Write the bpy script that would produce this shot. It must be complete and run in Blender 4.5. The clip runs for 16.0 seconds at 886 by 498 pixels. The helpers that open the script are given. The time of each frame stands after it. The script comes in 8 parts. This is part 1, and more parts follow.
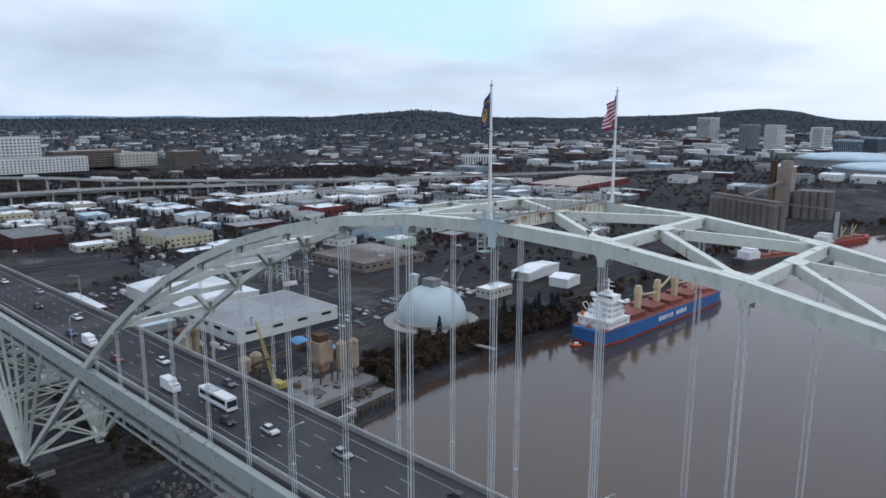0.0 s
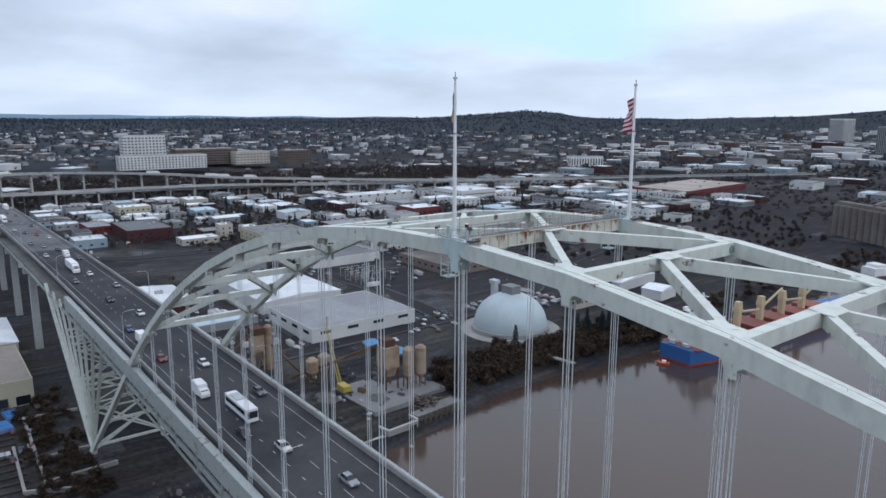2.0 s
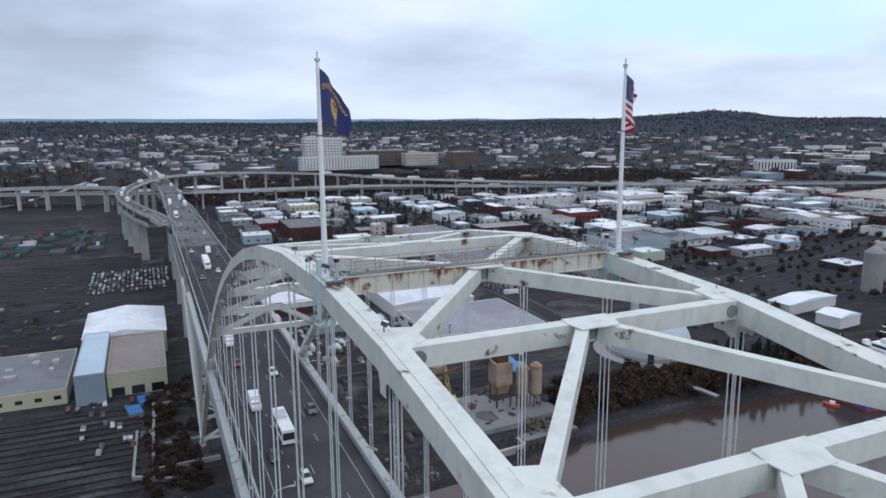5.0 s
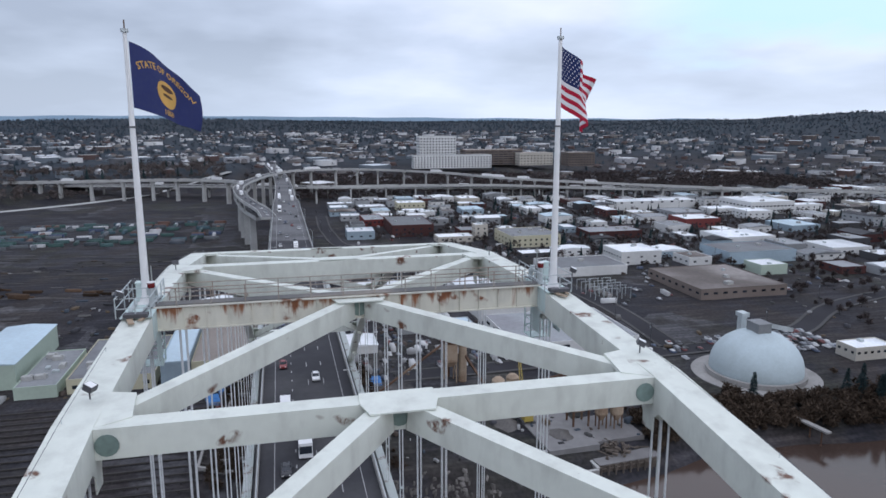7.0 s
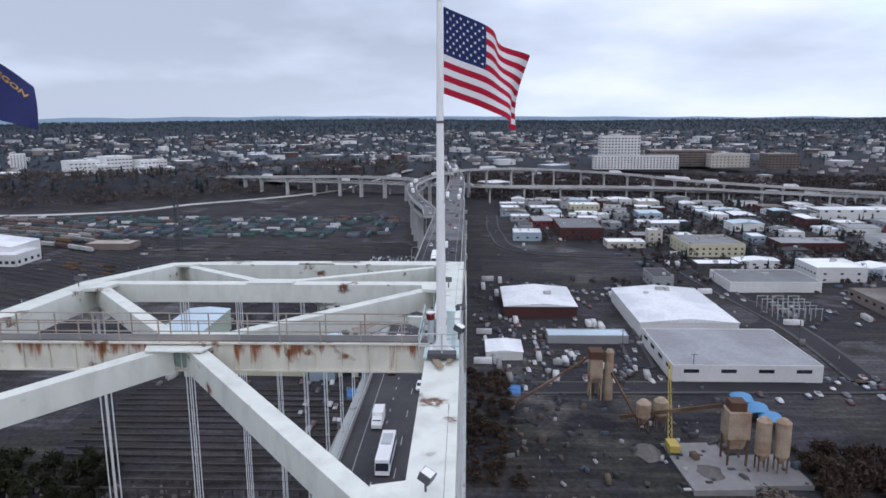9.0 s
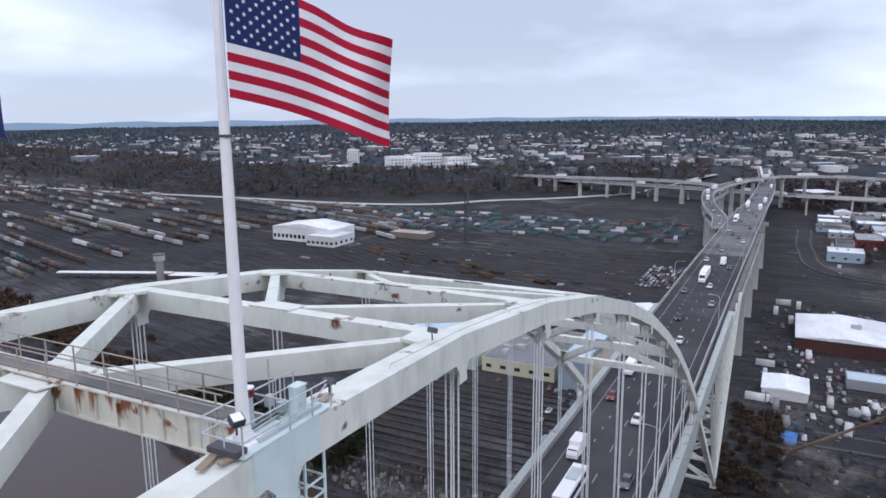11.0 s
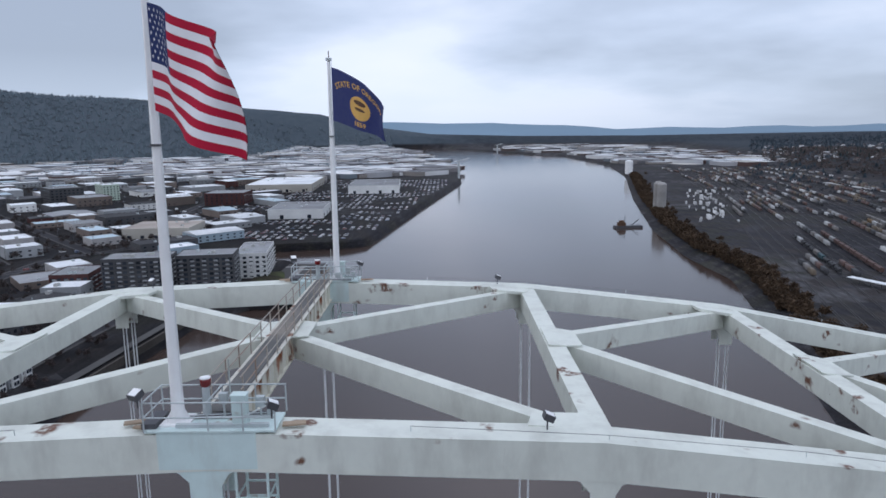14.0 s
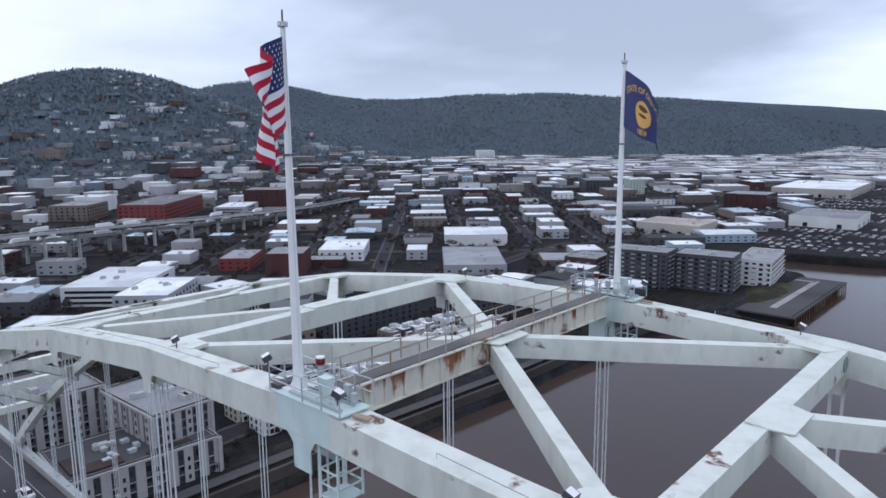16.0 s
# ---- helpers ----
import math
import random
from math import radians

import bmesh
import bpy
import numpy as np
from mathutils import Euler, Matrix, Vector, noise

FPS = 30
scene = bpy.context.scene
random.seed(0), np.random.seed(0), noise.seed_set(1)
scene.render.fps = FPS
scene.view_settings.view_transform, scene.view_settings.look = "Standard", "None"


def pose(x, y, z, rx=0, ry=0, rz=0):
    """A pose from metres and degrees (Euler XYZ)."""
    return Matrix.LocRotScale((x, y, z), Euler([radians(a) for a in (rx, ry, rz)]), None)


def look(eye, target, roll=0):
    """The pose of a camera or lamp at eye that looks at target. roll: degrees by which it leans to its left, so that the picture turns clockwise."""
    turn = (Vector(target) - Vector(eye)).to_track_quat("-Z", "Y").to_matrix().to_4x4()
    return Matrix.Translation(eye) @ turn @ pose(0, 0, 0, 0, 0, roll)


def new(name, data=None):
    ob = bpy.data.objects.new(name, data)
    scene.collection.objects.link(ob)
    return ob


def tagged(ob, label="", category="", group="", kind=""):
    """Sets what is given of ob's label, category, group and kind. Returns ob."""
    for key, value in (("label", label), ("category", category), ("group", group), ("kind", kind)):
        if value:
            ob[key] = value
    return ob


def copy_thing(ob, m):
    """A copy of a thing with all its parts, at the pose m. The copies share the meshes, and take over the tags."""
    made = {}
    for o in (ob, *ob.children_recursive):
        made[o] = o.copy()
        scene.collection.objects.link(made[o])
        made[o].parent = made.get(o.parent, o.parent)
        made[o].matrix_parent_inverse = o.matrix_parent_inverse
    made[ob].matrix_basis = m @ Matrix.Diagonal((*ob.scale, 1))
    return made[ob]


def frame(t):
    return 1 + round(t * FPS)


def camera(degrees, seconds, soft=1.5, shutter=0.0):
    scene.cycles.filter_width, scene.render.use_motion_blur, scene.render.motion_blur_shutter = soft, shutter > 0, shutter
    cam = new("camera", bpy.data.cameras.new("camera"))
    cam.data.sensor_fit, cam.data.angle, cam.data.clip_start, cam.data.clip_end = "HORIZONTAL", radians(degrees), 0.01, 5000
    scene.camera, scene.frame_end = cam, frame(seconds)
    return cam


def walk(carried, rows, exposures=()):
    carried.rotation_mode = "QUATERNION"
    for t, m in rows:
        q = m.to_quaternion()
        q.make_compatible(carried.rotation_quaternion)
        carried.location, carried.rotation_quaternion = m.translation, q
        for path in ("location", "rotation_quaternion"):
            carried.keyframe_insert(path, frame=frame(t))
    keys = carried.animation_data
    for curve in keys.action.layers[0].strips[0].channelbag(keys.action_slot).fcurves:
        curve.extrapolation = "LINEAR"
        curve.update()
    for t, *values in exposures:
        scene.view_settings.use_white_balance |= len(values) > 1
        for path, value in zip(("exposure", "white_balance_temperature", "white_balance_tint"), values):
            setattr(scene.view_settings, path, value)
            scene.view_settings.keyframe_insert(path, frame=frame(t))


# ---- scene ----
cam = camera(65.3, 16.0, soft=1.6)
PATH = [
    (0, look((-47.639, 71.031, 121.495), (-46.297, 69.598, 121.114), 0.1)),
    (0.5, look((-48.134, 66.108, 121.467), (-46.74, 64.726, 121.086), 0.1)),
    (1, look((-48.542, 61.251, 121.514), (-47.099, 59.921, 121.133), 0.1)),
    (1.5, look((-48.788, 56.486, 121.445), (-47.295, 55.211, 121.064), 0.1)),
    (2, look((-48.889, 51.596, 121.354), (-47.338, 50.392, 120.974), 0.2)),
    (2.5, look((-48.804, 46.752, 121.263), (-47.194, 45.627, 120.884), 0.2)),
    (3, look((-48.531, 41.741, 121.15), (-46.87, 40.693, 120.771), 0.1)),
    (3.5, look((-48.134, 36.969, 121.091), (-46.434, 35.987, 120.712), 0.0)),
    (4, look((-47.529, 32.115, 121.047), (-45.79, 31.203, 120.667), -0.1)),
    (4.2, look((-47.218, 30.198, 121.053), (-45.465, 29.313, 120.672), -0.3)),
    (6.3, look((-41.894, 10.554, 120.362), (-40.015, 9.978, 119.991), 0.1)),
    (6.5, look((-41.158, 8.71, 120.346), (-39.27, 8.166, 119.971), -0.0)),
    (7, look((-39.226, 4.154, 120.23), (-37.314, 3.703, 119.855), 0.0)),
    (7.5, look((-37.145, -0.248, 120.114), (-35.209, -0.58, 119.739), 0.0)),
    (8, look((-34.868, -4.602, 119.952), (-32.915, -4.814, 119.577), 0.1)),
    (8.2, look((-33.804, -6.329, 119.9), (-31.847, -6.494, 119.524), -0.0)),
    (10.5, look((-20.402, -23.436, 119.962), (-18.555, -22.762, 119.594), -0.4)),
    (11, look((-16.665, -26.684, 120.148), (-14.913, -25.794, 119.779), -0.4)),
    (11.5, look((-12.737, -29.313, 120.236), (-11.115, -28.201, 119.868), -0.5)),
    (12, look((-8.637, -31.505, 120.191), (-7.246, -30.115, 119.826), -0.7)),
    (12.5, look((-4.438, -33.23, 120.167), (-3.356, -31.587, 119.807), -0.7)),
    (13, look((-0.158, -34.31, 120.126), (0.58, -32.486, 119.771), -0.7)),
    (13.5, look((4.124, -34.782, 120.115), (4.492, -32.847, 119.766), -0.7)),
    (14, look((8.255, -34.612, 120.145), (8.249, -32.642, 119.801), -0.7)),
    (14.5, look((12.134, -33.66, 120.184), (11.761, -31.724, 119.845), -0.6)),
    (15, look((15.729, -32.282, 120.322), (15.005, -30.448, 119.986), -0.5)),
    (15.5, look((18.929, -30.386, 120.514), (17.882, -28.716, 120.177), -0.6)),
    (16, look((21.645, -27.902, 120.559), (20.322, -26.44, 120.224), -0.5)),
]
walk(cam, PATH, [(0.0, -0.03, 6100, 10), (4.0, 0.04, 6100, 13), (7.5, 0.08, 6200, 15), (10.5, 0.3, 6250, 18), (11.6, 0.37, 6200, 18), (12.6, 0.2, 6200, 17), (13.3, 0.05, 6150, 15), (14.0, -0.05, 6100, 14), (15.0, 0.0, 6050, 14), (16.0, 0.12, 6000, 16)])

# ---- world, sun ----
SUN_AZ, SUN_EL = radians(190), radians(26)
world = bpy.data.worlds.new("sky")
scene.world = world
world.use_nodes = True
wt = world.node_tree
wt.nodes.clear()


def wn(kind, **kw):
    n = wt.nodes.new(kind)
    for k, v in kw.items():
        n.inputs[k].default_value = v
    return n


def wmath(op, a, b=None):
    n = wt.nodes.new("ShaderNodeMath")
    n.operation = op
    for i, s in enumerate((a, b)):
        if s is None:
            continue
        if isinstance(s, (int, float)):
            n.inputs[i].default_value = s
        else:
            wt.links.new(s, n.inputs[i])
    return n.outputs[0]


def wmix(fac, a, b):
    n = wt.nodes.new("ShaderNodeMix")
    n.data_type = "RGBA"
    for i, s in ((0, fac), (6, a), (7, b)):
        if isinstance(s, (int, float, tuple)):
            n.inputs[i].default_value = s
        else:
            wt.links.new(s, n.inputs[i])
    return n.outputs[2]


def wramp(src, stops):
    n = wt.nodes.new("ShaderNodeValToRGB")
    e = n.color_ramp.elements
    while len(e) < len(stops):
        e.new(0.5)
    for el, (p, c) in zip(e, stops):
        el.position, el.color = p, c
    wt.links.new(src, n.inputs[0])
    return n.outputs[0]


sky = wt.nodes.new("ShaderNodeTexSky")
sky.sky_type = "NISHITA"
sky.sun_disc = False
sky.sun_elevation, sky.sun_rotation = SUN_EL, SUN_AZ
tc = wt.nodes.new("ShaderNodeTexCoord")
sep = wt.nodes.new("ShaderNodeSeparateXYZ")
wt.links.new(tc.outputs["Generated"], sep.inputs[0])
up = wmath("MAXIMUM", sep.outputs[2], 0.0)
den = wmath("ADD", up, 0.20)
comb = wt.nodes.new("ShaderNodeCombineXYZ")
wt.links.new(wmath("DIVIDE", sep.outputs[0], den), comb.inputs[0])
wt.links.new(wmath("DIVIDE", sep.outputs[1], den), comb.inputs[1])


def wnoise(scale, detail, offset, rough=0.55):
    m = wt.nodes.new("ShaderNodeMapping")
    m.inputs["Location"].default_value = offset
    wt.links.new(comb.outputs[0], m.inputs[0])
    n = wn("ShaderNodeTexNoise", Scale=scale, Detail=detail, Roughness=rough)
    wt.links.new(m.outputs[0], n.inputs["Vector"])
    return n.outputs[0]


big = wnoise(0.36, 5.0, (3.1, 1.7, 0.0), 0.5)
fine = wnoise(0.9, 6.0, (7.3, 4.9, 2.0), 0.5)
cover = wmath("ADD", wmath("MULTIPLY", big, 0.65), wmath("MULTIPLY", fine, 0.35))
# a heavier bank of cloud in the north-east
bank = wmath("ADD", wmath("MULTIPLY", sep.outputs[0], 0.74), wmath("MULTIPLY", sep.outputs[1], 0.67))
bank = wmath("MULTIPLY", wmath("MAXIMUM", wmath("SUBTRACT", bank, 0.68), 0.0), 0.62)
cover = wmath("SUBTRACT", cover, bank)
bank2 = wmath("ADD", wmath("ADD", wmath("MULTIPLY", sep.outputs[0], -0.55), wmath("MULTIPLY", sep.outputs[1], 0.75)), wmath("MULTIPLY", sep.outputs[2], 0.36))
bank2 = wmath("MULTIPLY", wmath("MAXIMUM", wmath("SUBTRACT", bank2, 0.80), 0.0), 1.0)
cover = wmath("SUBTRACT", cover, bank2)
# and a brighter break low in the north
breach = wmath("ADD", wmath("MULTIPLY", sep.outputs[0], 0.07), wmath("MULTIPLY", sep.outputs[1], 0.997))
breach = wmath("MULTIPLY", wmath("MAXIMUM", wmath("SUBTRACT", breach, 0.84), 0.0), 0.75)
cover = wmath("ADD", cover, breach)
cloud = wramp(cover, [(0.36, (0.37, 0.43, 0.515, 1)), (0.46, (0.55, 0.63, 0.745, 1)), (0.54, (0.75, 0.81, 0.91, 1)), (0.64, (0.83, 0.865, 0.925, 1))])
# a clear gap in the overcast
# it opens low in the south-east
gapdir = wmath("ADD", wmath("ADD", wmath("MULTIPLY", sep.outputs[0], 0.72), wmath("MULTIPLY", sep.outputs[1], -0.67)), wmath("MULTIPLY", sep.outputs[2], 0.17))
opened = wramp(gapdir, [(0.955, (0, 0, 0, 1)), (0.988, (1, 1, 1, 1))])
torn = wramp(wmath("ADD", wmath("MULTIPLY", fine, 0.6), wmath("MULTIPLY", sep.outputs[2], 1.6)), [(0.42, (0, 0, 0, 1)), (0.50, (0.9, 0.9, 0.9, 1))])
clear = wmath("MULTIPLY", opened, torn)
blue = (0.53, 0.78, 0.93, 1)
clouds = wmix(clear, cloud, blue)
low = wramp(sep.outputs[2], [(0.0, (1, 1, 1, 1)), (0.10, (0, 0, 0, 1))])
# the clouds are brightest towards the hidden sun
dot = wmath("ADD", wmath("MULTIPLY", sep.outputs[0], math.cos(SUN_AZ)), wmath("MULTIPLY", sep.outputs[1], math.sin(SUN_AZ)))
lit = wmath("MULTIPLY", wmath("POWER", wmath("MAXIMUM", dot, 0.0), 7.0), 0.9)
heavy = wmath("MINIMUM", wmath("MULTIPLY", bank, 5.5), 1.0)
hazed = wmix(wmath("MULTIPLY", low, 0.6), clouds, wmix(heavy, (0.62, 0.73, 0.86, 1), (0.43, 0.505, 0.59, 1)))
hazed = wmix(lit, hazed, (1.02, 1.03, 1.03, 1))
# an overcast sky is brighter overhead
zen = wramp(sep.outputs[2], [(0.30, (1, 1, 1, 1)), (0.75, (1.30, 1.28, 1.26, 1))])
zm = wt.nodes.new("ShaderNodeMix")
zm.data_type, zm.blend_type = "RGBA", "MULTIPLY"
zm.inputs[0].default_value = 1.0
wt.links.new(hazed, zm.inputs[6])
wt.links.new(zen, zm.inputs[7])
hazed = zm.outputs[2]
skyb = wt.nodes.new("ShaderNodeBackground")
skyb.inputs[1].default_value = 0.08
wt.links.new(sky.outputs[0], skyb.inputs[0])
cb = wt.nodes.new("ShaderNodeBackground")
cb.inputs[1].default_value = 1.22
wt.links.new(hazed, cb.inputs[0])
mixw = wt.nodes.new("ShaderNodeMixShader")
mixw.inputs[0].default_value = 0.9
wt.links.new(skyb.outputs[0], mixw.inputs[1])
wt.links.new(cb.outputs[0], mixw.inputs[2])
wo = wt.nodes.new("ShaderNodeOutputWorld")
wt.links.new(mixw.outputs[0], wo.inputs[0])

sun = new("sun", bpy.data.lights.new("sun", "SUN"))
sun.data.energy, sun.data.angle, sun.data.color = 0.25, radians(16), (1.0, 0.95, 0.88)
sdir = Vector((math.cos(SUN_AZ) * math.cos(SUN_EL), math.sin(SUN_AZ) * math.cos(SUN_EL), math.sin(SUN_EL)))
sun.matrix_world = look(sdir * 900, (0, 0, 0))

# ---- materials ----


def material(name, base, rough=0.7, vary=0.15, scale=1.0, metal=0.0, bump=0.0, other=None, patch=(0.45, 0.6), rnd=0.0, island=0.0, fine=0.5, tint=None):
    """Base colour varied at two scales. other: a second colour in patches. rnd: variation from object to object; island: from piece to piece."""
    m = bpy.data.materials.new(name)
    m.use_nodes = True
    t = m.node_tree
    b = t.nodes["Principled BSDF"]
    b.inputs["Roughness"].default_value, b.inputs["Metallic"].default_value = rough, metal
    if rough >= 0.8:
        b.inputs["Specular IOR Level"].default_value = 0.12
    geo = t.nodes.new("ShaderNodeTexCoord")

    def noise_at(sc, detail):
        n = t.nodes.new("ShaderNodeTexNoise")
        n.inputs["Scale"].default_value, n.inputs["Detail"].default_value = sc, detail
        t.links.new(geo.outputs["Object"], n.inputs["Vector"])
        return n.outputs[0]

    def mixed(fac, a, c, blend="MIX"):
        n = t.nodes.new("ShaderNodeMix")
        n.data_type, n.blend_type = "RGBA", blend
        for i, s in ((0, fac), (6, a), (7, c)):
            if isinstance(s, (int, float, tuple)):
                n.inputs[i].default_value = s
            else:
                t.links.new(s, n.inputs[i])
        return n.outputs[2]

    def remap(src, lo, hi, a, c):
        n = t.nodes.new("ShaderNodeMapRange")
        n.inputs[1].default_value, n.inputs[2].default_value, n.inputs[3].default_value, n.inputs[4].default_value = lo, hi, a, c
        t.links.new(src, n.inputs[0])
        return n.outputs[0]

    def scaled(col, fac_out):
        n = t.nodes.new("ShaderNodeVectorMath")
        n.operation = "SCALE"
        if isinstance(col, tuple):
            n.inputs[0].default_value = col[:3]
        else:
            t.links.new(col, n.inputs[0])
        t.links.new(fac_out, n.inputs[3])
        return n.outputs[0]

    col = (*base, 1.0)
    big, small = noise_at(scale * 0.12, 5.0), noise_at(scale * 2.2, 6.0)
    if other is not None:
        col = mixed(remap(big, patch[0], patch[1], 0, 1), col, (*other, 1.0))
    if tint is not None:
        info = t.nodes.new("ShaderNodeObjectInfo") if rnd else t.nodes.new("ShaderNodeNewGeometry")
        ramp = t.nodes.new("ShaderNodeValToRGB")
        ramp.color_ramp.interpolation = "CONSTANT"
        e = ramp.color_ramp.elements
        while len(e) < len(tint):
            e.new(0.5)
        for i, c in enumerate(tint):
            e[i].position, e[i].color = i / len(tint), (*c, 1)
        t.links.new(info.outputs["Random"] if rnd else info.outputs["Random Per Island"], ramp.inputs[0])
        col = ramp.outputs[0]
    col = scaled(col, remap(big, 0.3, 0.7, 1 - vary, 1 + vary))
    col = scaled(col, remap(small, 0.3, 0.7, 1 - vary * fine, 1 + vary * fine))
    if rnd and tint is None:
        info = t.nodes.new("ShaderNodeObjectInfo")
        col = scaled(col, remap(info.outputs["Random"], 0, 1, 1 - rnd, 1 + rnd))
    if island and tint is None:
        g = t.nodes.new("ShaderNodeNewGeometry")
        col = scaled(col, remap(g.outputs["Random Per Island"], 0, 1, 1 - island, 1 + island))
    t.links.new(col, b.inputs["Base Color"])
    t.links.new(remap(small, 0.3, 0.7, max(0.02, rough - 0.08), min(1, rough + 0.08)), b.inputs["Roughness"])
    if bump:
        bp = t.nodes.new("ShaderNodeBump")
        bp.inputs["Strength"].default_value, bp.inputs["Distance"].default_value = bump, 0.05 / max(scale, 0.02)
        t.links.new(small, bp.inputs["Height"])
        t.links.new(bp.outputs[0], b.inputs["Normal"])
    return m


def rusted(name, base, rust, spot=0.64, streak=0.66, top=None, run=0.16, rough=0.55):
    """Weathered paint: sparse rust patches, grime, and runs of rust. top: heights between which the runs die away downwards."""
    m = material(name, base, rough, 0.05, 1.0, fine=0.7, bump=0.08)
    t = m.node_tree
    b = t.nodes["Principled BSDF"]
    src = b.inputs["Base Color"].links[0].from_socket
    tcn = t.nodes.new("ShaderNodeTexCoord")

    def tex(scale, detail, stretch, shift=0.0):
        mp = t.nodes.new("ShaderNodeMapping")
        mp.inputs["Scale"].default_value, mp.inputs["Location"].default_value = stretch, (shift, shift, shift)
        t.links.new(tcn.outputs["Object"], mp.inputs[0])
        n = t.nodes.new("ShaderNodeTexNoise")
        n.inputs["Scale"].default_value, n.inputs["Detail"].default_value, n.inputs["Roughness"].default_value = scale, detail, 0.6
        t.links.new(mp.outputs[0], n.inputs["Vector"])
        return n.outputs[0]

    def span(v, lo, hi, a=0.0, c=1.0):
        r = t.nodes.new("ShaderNodeMapRange")
        r.inputs[1].default_value, r.inputs[2].default_value, r.inputs[3].default_value, r.inputs[4].default_value = lo, hi, a, c
        t.links.new(v, r.inputs[0])
        return r.outputs[0]

    def op(kind, a, c):
        n = t.nodes.new("ShaderNodeMath")
        n.operation = kind
        for k, v in enumerate((a, c)):
            if isinstance(v, float):
                n.inputs[k].default_value = v
            else:
                t.links.new(v, n.inputs[k])
        return n.outputs[0]

    def blend(fac, a, c):
        x = t.nodes.new("ShaderNodeMix")
        x.data_type = "RGBA"
        t.links.new(fac, x.inputs[0])
        t.links.new(a, x.inputs[6])
        x.inputs[7].default_value = (*c, 1)
        return x.outputs[2]

    patch = op("MULTIPLY", span(tex(0.5, 2.0, (1, 1, 1.3)), spot, spot + 0.045), span(tex(3.2, 6.0, (1, 1, 0.7), 4.0), 0.40, 0.56))
    fleck = span(tex(1.9, 5.0, (1, 1, 0.8), 9.0), 0.74, 0.775)
    runs = tex(1.5, 7.0, (1.1, 1.1, run), 2.0)
    if top is None:
        runs = op("MULTIPLY", span(runs, streak, streak + 0.08), 0.55)
    else:
        sp = t.nodes.new("ShaderNodeSeparateXYZ")
        t.links.new(tcn.outputs["Object"], sp.inputs[0])
        runs = span(op("ADD", runs, span(sp.outputs[2], top[0], top[1], -0.16, 0.10)), streak - 0.04, streak + 0.07)
    grime = span(tex(0.9, 5.0, (1, 1, 0.35), 6.0), 0.46, 0.72, 0.0, 0.42)
    col = blend(grime, src, (0.34, 0.34, 0.31))
    col = blend(runs, col, (rust[0] * 1.35, rust[1] * 1.5, rust[2] * 1.5))
    col = blend(op("MAXIMUM", patch, fleck), col, rust)
    t.links.new(col, b.inputs["Base Color"])
    return m


M_PAINT = rusted("bridge_paint", (0.655, 0.682, 0.622), (0.13, 0.055, 0.03), 0.655, 0.70)
M_PAINT_BLUE = rusted("fresh_bridge_paint", (0.56, 0.675, 0.665), (0.22, 0.13, 0.08), 0.68, 0.70)
M_TIE = rusted("tie_paint", (0.37, 0.405, 0.395), (0.16, 0.11, 0.085), 0.60, 0.70)
M_BEAM = rusted("rusting_beam_paint", (0.68, 0.66, 0.57), (0.20, 0.07, 0.03), 0.60, 0.56, (108.8, 110.15))
M_FLANGE = rusted("flange_paint", (0.60, 0.58, 0.51), (0.19, 0.08, 0.04), 0.60, 0.62)
M_ROPE = material("hanger_rope", (0.66, 0.68, 0.69), 0.5, 0.08, 1.0)
M_RAIL = material("galvanised_rail", (0.48, 0.52, 0.53), 0.5, 0.15, 2.0, 0.3)
M_OLDRAIL = material("weathered_rail", (0.36, 0.33, 0.29), 0.7, 0.25, 1.5, other=(0.22, 0.15, 0.11))
M_WHITE = material("white_paint", (0.80, 0.80, 0.80), 0.45, 0.05, 1.0)
M_ASPHALT = material("asphalt", (0.050, 0.050, 0.056), 0.85, 0.22, 0.35, bump=0.2, other=(0.064, 0.063, 0.067))
M_LANE = material("lane_paint", (0.33, 0.33, 0.33), 0.7, 0.25, 2.0)
M_CONC = material("concrete", (0.30, 0.29, 0.28), 0.85, 0.2, 0.5, bump=0.2)
M_OLIVE_SOIL = material("weedy_soil", (0.036, 0.040, 0.026), 0.95, 0.3, 0.4, bump=0.4, other=(0.06, 0.055, 0.045))
M_DECK_CONC = material("worn_deck_concrete", (0.165, 0.165, 0.172), 0.85, 0.2, 0.3, bump=0.1, other=(0.095, 0.094, 0.098))
M_CONC_L = material("pale_concrete", (0.42, 0.42, 0.41), 0.85, 0.18, 0.4, bump=0.1)
M_HOLE = material("green_primer_inside", (0.16, 0.22, 0.20), 0.7, 0.3, 2.0)
M_DARK = material("dark_gap", (0.02, 0.02, 0.022), 0.8, 0.1)
M_GLASS = material("window_glass", (0.025, 0.03, 0.04), 0.12, 0.2, 0.5, rnd=0.5)
M_STEEL = material("dark_steel", (0.09, 0.09, 0.10), 0.5, 0.2, 1.0, 0.4)
M_RUST = material("rust_steel", (0.12, 0.07, 0.048), 0.8, 0.3, 0.6, other=(0.17, 0.12, 0.085))
M_TAN = material("dusty_plant_steel", (0.42, 0.33, 0.245), 0.85, 0.3, 0.9, other=(0.24, 0.17, 0.12), patch=(0.42, 0.55))

M_QUAY = material("stained_quay", (0.065, 0.058, 0.052), 0.9, 0.3, 0.2, bump=0.2)
M_KERB = material("worn_pavement", (0.078, 0.076, 0.076), 0.9, 0.25, 0.15)

# ---- building blocks ----


